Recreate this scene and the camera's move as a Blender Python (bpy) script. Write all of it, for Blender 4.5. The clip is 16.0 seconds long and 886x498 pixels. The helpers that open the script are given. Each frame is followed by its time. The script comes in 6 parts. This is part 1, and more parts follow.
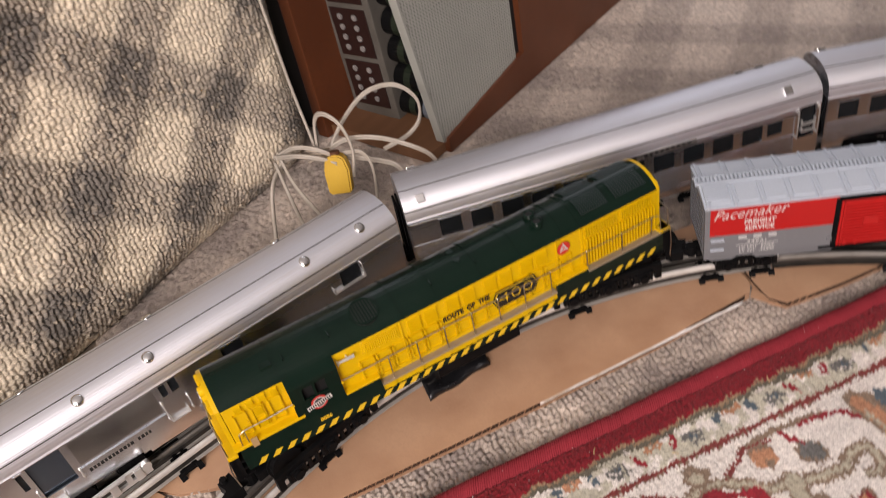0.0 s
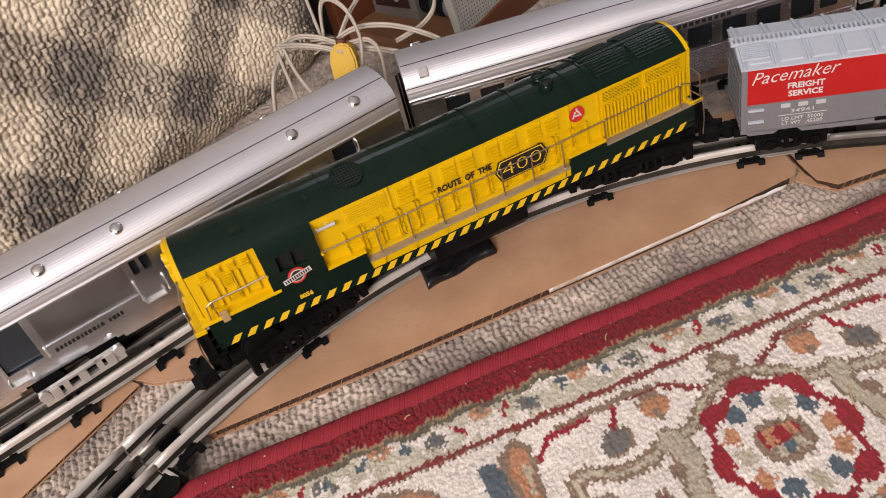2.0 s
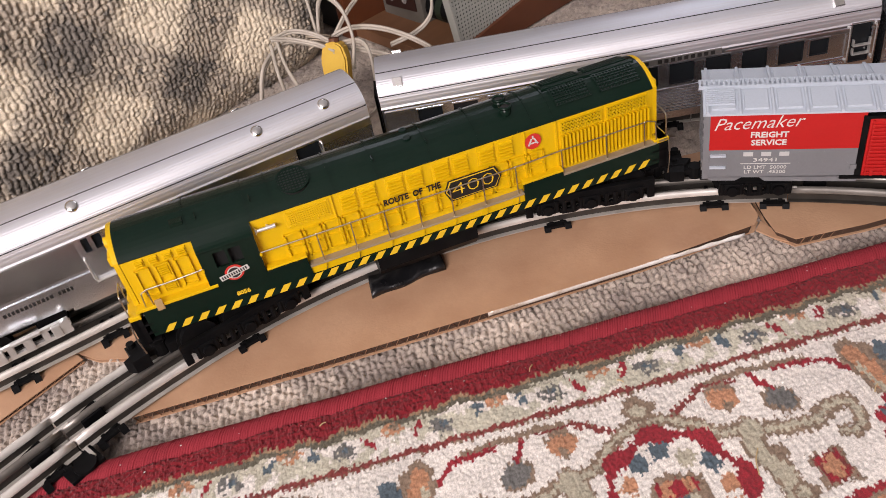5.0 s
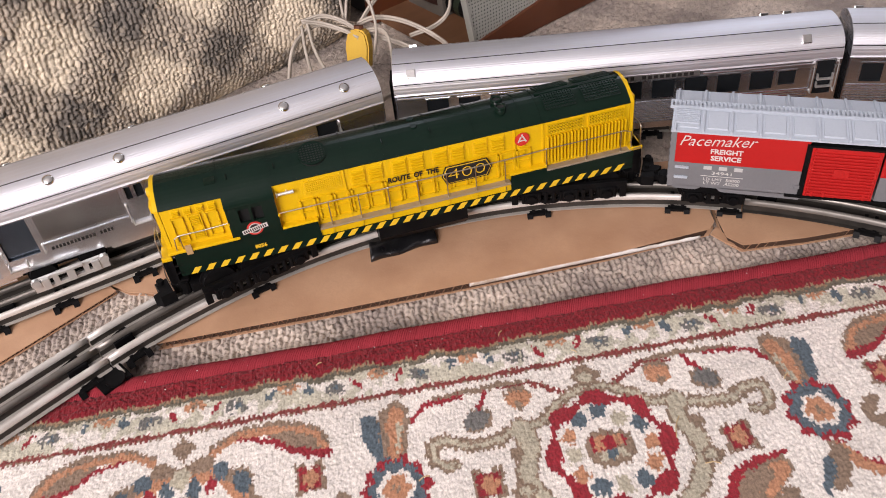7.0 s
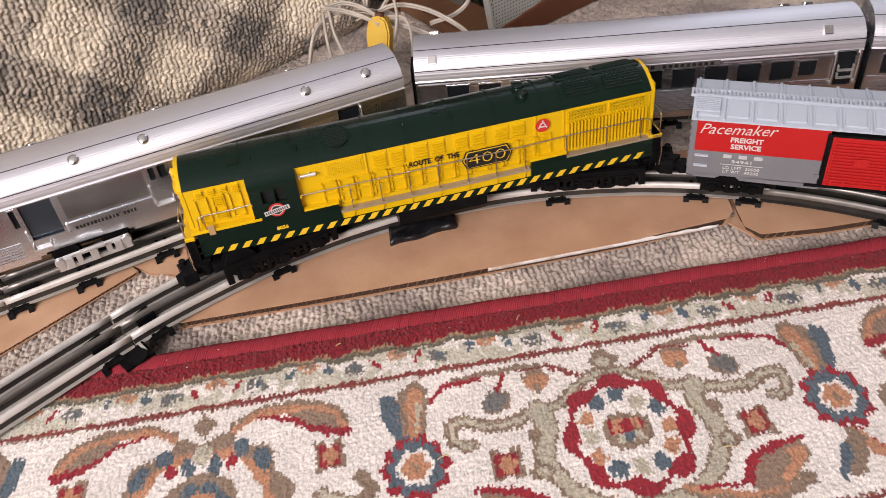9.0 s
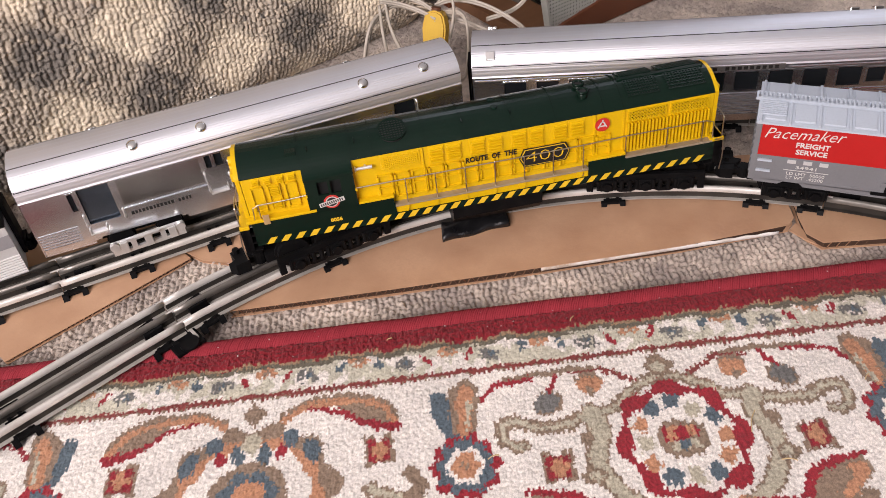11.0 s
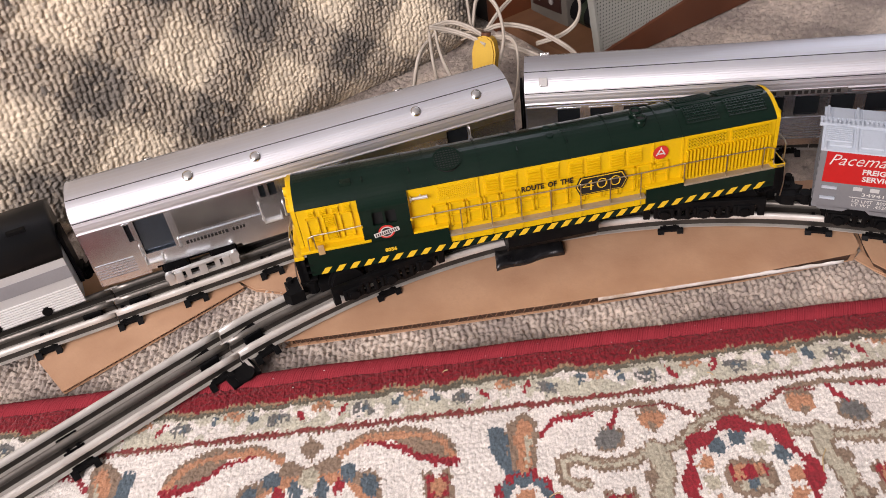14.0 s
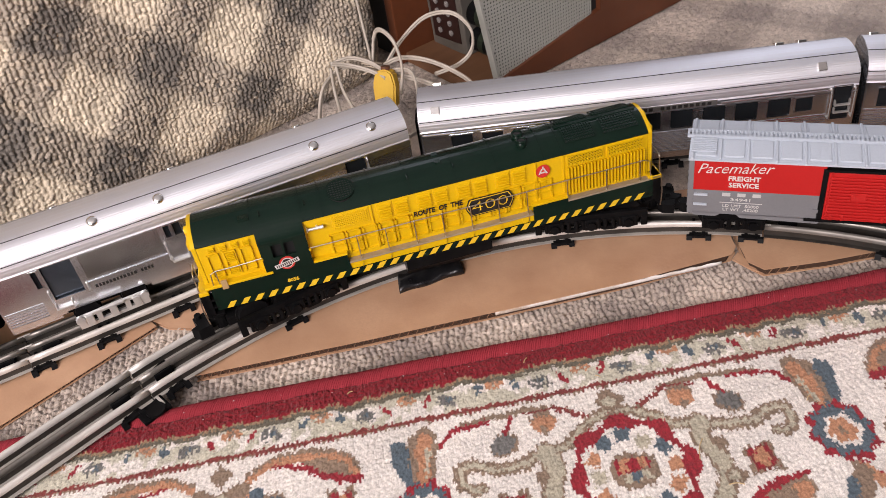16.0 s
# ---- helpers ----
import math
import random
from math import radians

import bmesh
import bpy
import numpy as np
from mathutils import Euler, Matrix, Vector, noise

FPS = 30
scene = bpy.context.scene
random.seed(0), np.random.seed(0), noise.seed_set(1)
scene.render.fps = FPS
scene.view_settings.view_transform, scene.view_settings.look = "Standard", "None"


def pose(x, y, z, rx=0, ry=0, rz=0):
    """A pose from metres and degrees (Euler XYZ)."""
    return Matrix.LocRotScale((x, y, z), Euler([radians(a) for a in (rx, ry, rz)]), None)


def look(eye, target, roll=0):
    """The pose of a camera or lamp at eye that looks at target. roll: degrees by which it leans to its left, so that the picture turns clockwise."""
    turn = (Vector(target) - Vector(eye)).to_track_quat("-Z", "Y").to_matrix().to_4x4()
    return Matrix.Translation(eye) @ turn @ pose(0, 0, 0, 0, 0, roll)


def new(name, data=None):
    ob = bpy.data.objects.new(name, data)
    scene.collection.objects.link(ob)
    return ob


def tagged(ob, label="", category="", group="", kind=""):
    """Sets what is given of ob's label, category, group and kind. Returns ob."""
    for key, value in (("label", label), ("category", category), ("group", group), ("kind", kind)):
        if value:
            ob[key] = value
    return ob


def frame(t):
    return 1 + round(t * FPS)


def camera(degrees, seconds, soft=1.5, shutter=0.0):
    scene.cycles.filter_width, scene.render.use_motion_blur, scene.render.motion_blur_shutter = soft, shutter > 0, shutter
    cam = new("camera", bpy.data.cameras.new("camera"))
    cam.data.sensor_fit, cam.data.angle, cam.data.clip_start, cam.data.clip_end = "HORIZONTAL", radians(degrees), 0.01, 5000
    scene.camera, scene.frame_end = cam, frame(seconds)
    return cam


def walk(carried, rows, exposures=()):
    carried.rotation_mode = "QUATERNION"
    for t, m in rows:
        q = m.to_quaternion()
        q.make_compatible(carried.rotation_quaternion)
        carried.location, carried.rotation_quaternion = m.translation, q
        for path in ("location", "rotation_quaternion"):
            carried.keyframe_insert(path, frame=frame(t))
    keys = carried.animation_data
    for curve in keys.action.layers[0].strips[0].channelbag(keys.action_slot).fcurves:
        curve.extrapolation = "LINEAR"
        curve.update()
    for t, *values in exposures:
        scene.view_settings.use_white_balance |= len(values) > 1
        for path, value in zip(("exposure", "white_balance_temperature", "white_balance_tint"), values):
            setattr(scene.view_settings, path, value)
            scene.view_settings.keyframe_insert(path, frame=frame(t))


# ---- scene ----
cam = camera(55.0, 16.0, soft=0.85, shutter=0.4)
PATH = [
    (0, (-0.022, -0.253, 0.58), (0.103, 1.275, -0.703), -12.5),
    (0.5, (0.008, -0.263, 0.508), (0.085, 1.266, -0.779), -19.7),
    (1, (0.013, -0.26, 0.468), (0.046, 1.283, -0.804), -14.4),
    (1.5, (0.011, -0.262, 0.454), (0.015, 1.275, -0.826), -15.0),
    (2, (0.006, -0.261, 0.457), (-0.019, 1.276, -0.823), -15.6),
    (2.5, (-0.001, -0.252, 0.465), (-0.04, 1.298, -0.798), -15.4),
    (3, (0.035, -0.251, 0.462), (-0.036, 1.321, -0.773), -15.2),
    (3.5, (0.064, -0.255, 0.441), (-0.011, 1.309, -0.804), -14.5),
    (4, (0.097, -0.247, 0.463), (0.016, 1.317, -0.781), -13.8),
    (4.5, (0.087, -0.253, 0.459), (-0.011, 1.305, -0.792), -12.9),
    (4.7, (0.082, -0.255, 0.456), (-0.029, 1.293, -0.806), -12.5),
    (6.8, (0.097, -0.322, 0.518), (-0.055, 1.175, -0.8), -7.2),
    (7, (0.101, -0.333, 0.521), (-0.048, 1.161, -0.8), -7.0),
    (7.5, (0.106, -0.35, 0.521), (-0.037, 1.144, -0.8), -6.7),
    (8, (0.108, -0.352, 0.518), (-0.032, 1.139, -0.808), -7.2),
    (8.5, (0.105, -0.349, 0.519), (-0.045, 1.14, -0.808), -7.8),
    (9, (0.093, -0.344, 0.518), (-0.08, 1.143, -0.808), -6.8),
    (11.5, (0.073, -0.341, 0.514), (-0.197, 1.137, -0.806), -7.3),
    (12, (0.068, -0.344, 0.519), (-0.221, 1.134, -0.797), -7.7),
    (12.5, (0.063, -0.339, 0.52), (-0.244, 1.142, -0.788), -8.1),
    (13, (0.059, -0.338, 0.519), (-0.262, 1.15, -0.778), -8.4),
    (13.5, (0.053, -0.331, 0.521), (-0.269, 1.161, -0.772), -8.5),
    (14, (0.058, -0.329, 0.52), (-0.275, 1.166, -0.767), -8.8),
    (14.5, (0.068, -0.318, 0.525), (-0.26, 1.214, -0.718), -9.3),
    (15, (0.092, -0.325, 0.534), (-0.203, 1.24, -0.676), -11.0),
    (15.5, (0.106, -0.345, 0.525), (-0.152, 1.21, -0.706), -10.5),
    (16, (0.112, -0.352, 0.532), (-0.116, 1.193, -0.718), -9.9),
]
walk(cam, [(t, look(eye, target, roll)) for t, eye, target, roll in PATH], [(0.0, -0.13, 6800, 21), (3.6, -0.11, 6800, 21), (4.6, -0.02, 6650, 21), (7.0, 0.05, 6500, 21), (16.0, 0.04, 6550, 21)])

# ---- daylight: sky outside, windows in the far wall and behind the camera ----
world = bpy.data.worlds.new("sky")
scene.world = world
world.use_nodes = True
wn = world.node_tree.nodes
sky = wn.new("ShaderNodeTexSky")
sky.sky_type, sky.sun_disc, sky.sun_elevation, sky.sun_rotation = "NISHITA", False, radians(38), radians(120)
world.node_tree.links.new(sky.outputs[0], wn["Background"].inputs[0])
wn["Background"].inputs[1].default_value = 0.12


def window_light(name, m, width, height, watts, colour):
    """Daylight that enters through a window's opening."""
    lamp = bpy.data.lights.new(name, "AREA")
    lamp.shape, lamp.size, lamp.size_y, lamp.energy, lamp.color = "RECTANGLE", width, height, watts, colour
    ob = new(name, lamp)
    ob.matrix_world = m
    return ob


window_light("window_light_far", look((0.35, 2.15, 1.48), (0.3, 0.0, 1.3)), 1.6, 1.2, 15, (0.9, 0.95, 1.0))
window_light("window_light_near", look((-0.98, -2.15, 1.60), (-0.50, 0.0, 1.0)), 1.8, 1.2, 117, (1.0, 0.955, 0.905))


# ---- mesh helpers ----
def empty(name, m, label, category, group=""):
    ob = new(name)
    ob.matrix_world = m
    return tagged(ob, label, category, group)


def finish(bm, name, material, parent=None, label="", smooth=False):
    bmesh.ops.recalc_face_normals(bm, faces=bm.faces)
    me = bpy.data.meshes.new(name)
    bm.to_mesh(me)
    bm.free()
    me.materials.append(material)
    if smooth:
        for p in me.polygons:
            p.use_smooth = True
    ob = new(name, me)
    if parent is not None:
        ob.parent = parent
    return tagged(ob, label)


def part(name, bm, material, parent, label="", smooth=False):
    return finish(bm, name, material, parent, label, smooth)


def share(ob, name, m, parent):
    """Another part on the same mesh."""
    o = new(name, ob.data)
    o.parent = parent
    o.matrix_basis = m
    return o


def box(bm, x0, x1, y0, y1, z0, z1, bevel=0.0):
    v = [bm.verts.new((x, y, z)) for x in (x0, x1) for y in (y0, y1) for z in (z0, z1)]
    f = [bm.faces.new([v[i] for i in q]) for q in ((0, 1, 3, 2), (4, 6, 7, 5), (0, 4, 5, 1), (2, 3, 7, 6), (0, 2, 6, 4), (1, 5, 7, 3))]
    if bevel:
        edges = {e for q in f for e in q.edges}
        bmesh.ops.bevel(bm, geom=list(edges), offset=bevel, segments=2, affect="EDGES", profile=0.6)
    return v


def prism(bm, outline, axis, a, b, close=True):
    """An outline of 2D points pushed along one axis from a to b. The outline's points are the other two axes in order."""
    def at(p, k):
        return {"x": (k, p[0], p[1]), "y": (p[0], k, p[1]), "z": (p[0], p[1], k)}[axis]
    lo = [bm.verts.new(at(p, a)) for p in outline]
    hi = [bm.verts.new(at(p, b)) for p in outline]
    n = len(outline)
    for i in range(n if close else n - 1):
        j = (i + 1) % n
        bm.faces.new((lo[i], lo[j], hi[j], hi[i]))
    if close:
        bm.faces.new(lo)
        bm.faces.new(hi[::-1])


def cyl(bm, p, q, r, n=10, r2=None):
    """A round bar from p to q."""
    p, q = Vector(p), Vector(q)
    d = q - p
    m = Matrix.Translation((p + q) / 2) @ d.to_track_quat("Z", "Y").to_matrix().to_4x4()
    bmesh.ops.create_cone(bm, cap_ends=True, segments=n, radius1=r, radius2=r if r2 is None else r2, depth=d.length, matrix=m)


def ball(bm, c, r, sx=1, sy=1, sz=1, n=10):
    bmesh.ops.create_uvsphere(bm, u_segments=n, v_segments=max(6, n // 2 + 1), radius=r, matrix=Matrix.Translation(c) @ Matrix.Diagonal((sx, sy, sz, 1)))


def tube(bm, pts, r, n=8, closed_ends=True):
    """A round tube along points."""
    pts = [Vector(p) for p in pts]
    rings = []
    side = None
    for i, p in enumerate(pts):
        d = (pts[min(i + 1, len(pts) - 1)] - pts[max(i - 1, 0)]).normalized()
        if side is None:
            side = d.orthogonal().normalized()
        side = (side - d * side.dot(d)).normalized()
        up = d.cross(side)
        rings.append([bm.verts.new(p + r * (math.cos(k * math.tau / n) * side + math.sin(k * math.tau / n) * up)) for k in range(n)])
    for a, b in zip(rings, rings[1:]):
        for k in range(n):
            bm.faces.new((a[k], a[(k + 1) % n], b[(k + 1) % n], b[k]))
    if closed_ends:
        bm.faces.new(rings[0][::-1])
        bm.faces.new(rings[-1])


def spline(pts, steps=8):
    """Catmull-Rom through points."""
    pts = [Vector(p) for p in pts]
    pts = [2 * pts[0] - pts[1]] + pts + [2 * pts[-1] - pts[-2]]
    out = []
    for a, b, c, d in zip(pts, pts[1:], pts[2:], pts[3:]):
        for k in range(steps):
            t = k / steps
            out.append(0.5 * (2 * b + (c - a) * t + (2 * a - 5 * b + 4 * c - d) * t * t + (3 * b - a - 3 * c + d) * t ** 3))
    return out + [pts[-2]]


def holed(bm, x0, x1, z0, z1, y0, y1, holes):
    """A wall panel in the xz plane between y0 and y1 with rectangular holes (x0, x1, z0, z1) right through it."""
    xs = sorted({x0, x1, *(h[0] for h in holes), *(h[1] for h in holes)})
    zs = sorted({z0, z1, *(h[2] for h in holes), *(h[3] for h in holes)})
    xs, zs = [x for x in xs if x0 <= x <= x1], [z for z in zs if z0 <= z <= z1]

    def solid(i, j):
        if not (0 <= i < len(xs) - 1 and 0 <= j < len(zs) - 1):
            return False
        cx, cz = (xs[i] + xs[i + 1]) / 2, (zs[j] + zs[j + 1]) / 2
        return not any(h[0] < cx < h[1] and h[2] < cz < h[3] for h in holes)
    v = {}

    def vert(i, j, k):
        if (i, j, k) not in v:
            v[i, j, k] = bm.verts.new((xs[i], (y0, y1)[k], zs[j]))
        return v[i, j, k]
    for i in range(len(xs) - 1):
        for j in range(len(zs) - 1):
            if not solid(i, j):
                continue
            bm.faces.new([vert(*q, 0) for q in ((i, j), (i + 1, j), (i + 1, j + 1), (i, j + 1))])
            bm.faces.new([vert(*q, 1) for q in ((i, j), (i, j + 1), (i + 1, j + 1), (i + 1, j))])
            for di, dj, a, b in ((-1, 0, (i, j), (i, j + 1)), (1, 0, (i + 1, j + 1), (i + 1, j)), (0, -1, (i + 1, j), (i, j)), (0, 1, (i, j + 1), (i + 1, j + 1))):
                if not solid(i + di, j + dj):
                    bm.faces.new((vert(*a, 0), vert(*b, 0), vert(*b, 1), vert(*a, 1)))


def lettering(text, size, material, parent, m, name="lettering", label="", stretch=1.0, bold=0.0):
    """Raised lettering in the built-in font; m places its middle, x along the line, z out of the surface."""
    cu = bpy.data.curves.new("lettering", "FONT")
    cu.body, cu.size, cu.align_x, cu.align_y, cu.extrude, cu.resolution_u, cu.offset = text, size, "CENTER", "CENTER", 0.00012, 2, bold
    ob = new("lettering_source", cu)
    bpy.context.view_layer.update()
    me = bpy.data.meshes.new_from_object(ob.evaluated_get(bpy.context.evaluated_depsgraph_get()))
    bpy.data.objects.remove(ob)
    me.transform(m @ Matrix.Diagonal((stretch, 1, 1, 1)))
    me.materials.clear()
    me.materials.append(material)
    out = new(name, me)
    out.parent = parent
    return tagged(out, label)


# ---- materials ----
def surface(name, colour, rough=0.5, metal=0.0, second=None, scale=40.0, amount=0.5, bump=0.0, bump_scale=400.0, rough_var=0.0, coat=0.0, fine=None, fine_scale=600.0, stretch=(1, 1, 1), spec=0.5):
    """A surface with stains at one scale, grain at a finer one, and fine relief."""
    mat = bpy.data.materials.new(name)
    mat.use_nodes = True
    nt = mat.node_tree
    bs = nt.nodes["Principled BSDF"]
    bs.inputs["Metallic"].default_value = metal
    bs.inputs["Coat Weight"].default_value = coat
    bs.inputs["Specular IOR Level"].default_value = spec
    tc = nt.nodes.new("ShaderNodeTexCoord")
    mp = nt.nodes.new("ShaderNodeMapping")
    mp.inputs["Scale"].default_value = stretch
    nt.links.new(tc.outputs["Object"], mp.inputs[0])

    def noise_at(s, detail=4.0):
        n = nt.nodes.new("ShaderNodeTexNoise")
        n.inputs["Scale"].default_value, n.inputs["Detail"].default_value = s, detail
        nt.links.new(mp.outputs[0], n.inputs["Vector"])
        return n

    def mix(fac, a, b):
        m = nt.nodes.new("ShaderNodeMix")
        m.data_type = "RGBA"
        if fac is not None:
            nt.links.new(fac, m.inputs[0])
        for s, v in ((m.inputs[6], a), (m.inputs[7], b)):
            if isinstance(v, tuple):
                s.default_value = (*v, 1)
            else:
                nt.links.new(v, s)
        return m
    n1 = noise_at(scale)
    r1 = nt.nodes.new("ShaderNodeMapRange")
    r1.inputs[1].default_value, r1.inputs[2].default_value, r1.inputs[4].default_value = 0.35, 0.7, amount
    nt.links.new(n1.outputs["Fac"], r1.inputs[0])
    second = second or tuple(c * 0.8 for c in colour)
    m1 = mix(r1.outputs[0], tuple(colour), tuple(second))
    n2 = noise_at(fine_scale, 2.0)
    r2 = nt.nodes.new("ShaderNodeMapRange")
    r2.inputs[1].default_value, r2.inputs[2].default_value, r2.inputs[4].default_value = 0.45, 0.75, 0.5
    nt.links.new(n2.outputs["Fac"], r2.inputs[0])
    m2 = mix(r2.outputs[0], m1.outputs[2], tuple(fine or [c * 0.88 for c in colour]))
    nt.links.new(m2.outputs[2], bs.inputs["Base Color"])
    rr = nt.nodes.new("ShaderNodeMapRange")
    rr.inputs[3].default_value, rr.inputs[4].default_value = max(0.02, rough - rough_var), min(1, rough + rough_var)
    nt.links.new(n1.outputs["Fac"], rr.inputs[0])
    nt.links.new(rr.outputs[0], bs.inputs["Roughness"])
    if bump:
        nb = noise_at(bump_scale, 3.0)
        b = nt.nodes.new("ShaderNodeBump")
        b.inputs["Strength"].default_value, b.inputs["Distance"].default_value = bump, 0.001
        nt.links.new(nb.outputs["Fac"], b.inputs["Height"])
        nt.links.new(b.outputs[0], bs.inputs["Normal"])
    return mat


def pile(name, rough=0.95):
    """Wool pile, coloured knot by knot through the mesh's own colours."""
    mat = surface(name, (0.5, 0.5, 0.5), rough, scale=60, fine_scale=1500, bump=0.5, bump_scale=2500)
    nt = mat.node_tree
    bs = nt.nodes["Principled BSDF"]
    bs.inputs["Specular IOR Level"].default_value = 0.1
    bs.inputs["Sheen Weight"].default_value = 0.15
    bs.inputs["Sheen Roughness"].default_value = 0.6
    at = nt.nodes.new("ShaderNodeVertexColor")
    at.layer_name = "yarn"
    n = nt.nodes.new("ShaderNodeTexNoise")
    n.inputs["Scale"].default_value, n.inputs["Detail"].default_value = 1100, 3
    tc = nt.nodes.new("ShaderNodeTexCoord")
    nt.links.new(tc.outputs["Object"], n.inputs["Vector"])
    r = nt.nodes.new("ShaderNodeMapRange")
    r.inputs[1].default_value, r.inputs[2].default_value, r.inputs[3].default_value, r.inputs[4].default_value = 0.3, 0.7, 0.76, 1.16
    nt.links.new(n.outputs["Fac"], r.inputs[0])
    m = nt.nodes.new("ShaderNodeMix")
    m.data_type, m.blend_type = "RGBA", "MULTIPLY"
    m.inputs[0].default_value = 1
    nt.links.new(at.outputs[0], m.inputs[6])
    nt.links.new(r.outputs[0], m.inputs[7])
    nt.links.new(m.outputs[2], bs.inputs["Base Color"])
    return mat


PLASTER = surface("plaster", (0.27, 0.262, 0.258), 0.9, scale=3, bump=0.2, bump_scale=80)
CEILING = surface("ceiling_paint", (0.74, 0.75, 0.77), 0.9, scale=3, bump=0.2, bump_scale=60)
YELLOW = surface("yellow_plastic", (0.72, 0.455, 0.002), 0.32, second=(0.65, 0.39, 0.002), scale=30, amount=0.4, rough_var=0.08, bump=0.03, bump_scale=900, spec=0.35)
GREEN = surface("dark_green_plastic", (0.0045, 0.0145, 0.0095), 0.21, second=(0.007, 0.018, 0.012), scale=25, amount=0.6, rough_var=0.04, bump=0.03, bump_scale=1200, spec=0.19)
BLACK = surface("black_plastic", (0.005, 0.005, 0.0055), 0.42, second=(0.012, 0.012, 0.012), scale=60, amount=0.4, rough_var=0.1, spec=0.06)
BLACKSTEEL = surface("blackened_steel", (0.006, 0.006, 0.0065), 0.42, 0.0, second=(0.012, 0.0115, 0.011), scale=120, amount=0.5, rough_var=0.12, spec=0.05)
# rail web: dull metal, coloured darker still for shade under the head
RAILWEB = surface("dull_shaded_rail_web", (0.07, 0.063, 0.055), 0.5, 0.6, second=(0.04, 0.036, 0.032), scale=60, amount=0.8)
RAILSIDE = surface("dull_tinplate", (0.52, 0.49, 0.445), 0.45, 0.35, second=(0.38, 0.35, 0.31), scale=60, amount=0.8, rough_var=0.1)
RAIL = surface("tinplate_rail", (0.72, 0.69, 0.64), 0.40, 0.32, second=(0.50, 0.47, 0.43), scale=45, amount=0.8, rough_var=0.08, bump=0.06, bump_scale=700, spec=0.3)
DULLTIN = surface("darker_tinplate", (0.25, 0.232, 0.208), 0.46, 0.35, second=(0.13, 0.12, 0.107), scale=40, amount=0.8, rough_var=0.1, bump=0.06, bump_scale=700, spec=0.25)
DARKRAIL = surface("dull_and_shaded_rail", (0.32, 0.295, 0.265), 0.40, 0.8, second=(0.16, 0.147, 0.13), scale=40, amount=0.8, rough_var=0.12)
ALU = surface("brushed_aluminium", (0.83, 0.85, 0.90), 0.55, 1.0, second=(0.78, 0.775, 0.80), scale=260, amount=0.55, rough_var=0.05, bump=0.10, bump_scale=1500, fine=(0.78, 0.765, 0.77), fine_scale=1400, stretch=(0.012, 1, 1))
ALUSIDE = surface("polished_aluminium", (0.85, 0.88, 0.93), 0.27, 1.0, second=(0.70, 0.71, 0.74), scale=25, amount=0.5, rough_var=0.06, stretch=(0.1, 1, 1))
CHROME = surface("chrome", (0.85, 0.84, 0.82), 0.1, 1.0, scale=80, amount=0.2)
SILVER = surface("silver_paint", (0.72, 0.71, 0.69), 0.3, 0.65, second=(0.55, 0.54, 0.52), scale=90, amount=0.5)
WIRE = surface("nickel_wire", (0.55, 0.5, 0.42), 0.3, 1.0, scale=200, amount=0.4)
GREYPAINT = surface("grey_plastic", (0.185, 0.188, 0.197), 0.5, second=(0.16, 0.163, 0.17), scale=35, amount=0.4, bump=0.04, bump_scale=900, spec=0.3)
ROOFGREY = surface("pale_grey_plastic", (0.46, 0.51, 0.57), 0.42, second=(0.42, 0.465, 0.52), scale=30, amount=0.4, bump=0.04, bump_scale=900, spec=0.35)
RED = surface("red_plastic", (0.47, 0.016, 0.014), 0.42, second=(0.40, 0.013, 0.012), scale=30, amount=0.4, bump=0.04, bump_scale=900, spec=0.3)
WHITEINK = surface("white_ink", (0.62, 0.61, 0.58), 0.6, scale=200, amount=0.3)
GREYINK = surface("pale_ink", (0.5, 0.5, 0.49), 0.6, scale=200, amount=0.3)
BLACKINK = surface("black_ink", (0.012, 0.011, 0.01), 0.5, scale=200, amount=0.3)
REDINK = surface("red_ink", (0.6, 0.03, 0.02), 0.5, scale=200, amount=0.3)
YELLOWINK = surface("yellow_ink", (0.8, 0.52, 0.02), 0.5, scale=200, amount=0.3)
WALKWAY = surface("grey_walkway", (0.42, 0.35, 0.25), 0.38, 0.4, scale=60, amount=0.6)
CARD = surface("corrugated_cardboard", (0.54, 0.325, 0.195), 0.6, second=(0.41, 0.228, 0.13), scale=22, amount=0.9, bump=0.15, bump_scale=500, fine_scale=350)
# board's core: the shade between the flutes is put into this brown
CARDSHADE = surface("shaded_cardboard_core", (0.06, 0.030, 0.016), 0.9, second=(0.04, 0.020, 0.011), scale=70, amount=0.7, bump=0.2, bump_scale=500)
# clear tape over brown card, with its white glare put into the colour
TAPE = surface("glare_white_tape", (0.86, 0.84, 0.81), 0.1, second=(0.40, 0.27, 0.165), scale=38, amount=0.95, rough_var=0.08, spec=1.0)
VINYL = surface("black_vinyl_tape", (0.008, 0.008, 0.009), 0.3, second=(0.014, 0.014, 0.015), scale=30, bump=0.5, bump_scale=190, rough_var=0.1)
WOOD = surface("reddish_brown_wood", (0.14, 0.042, 0.016), 0.4, second=(0.085, 0.025, 0.010), scale=9, amount=0.7, rough_var=0.1, fine=(0.1, 0.034, 0.015), fine_scale=120, stretch=(1, 6, 1), bump=0.05)
WOODLIGHT = surface("plywood", (0.20, 0.095, 0.045), 0.6, second=(0.15, 0.068, 0.032), scale=12, amount=0.7, fine_scale=150, stretch=(1, 5, 1))
GRILLE = surface("grey_enamel", (0.36, 0.365, 0.33), 0.45, second=(0.30, 0.305, 0.275), scale=12, amount=0.5)
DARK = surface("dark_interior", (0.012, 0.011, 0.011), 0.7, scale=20)
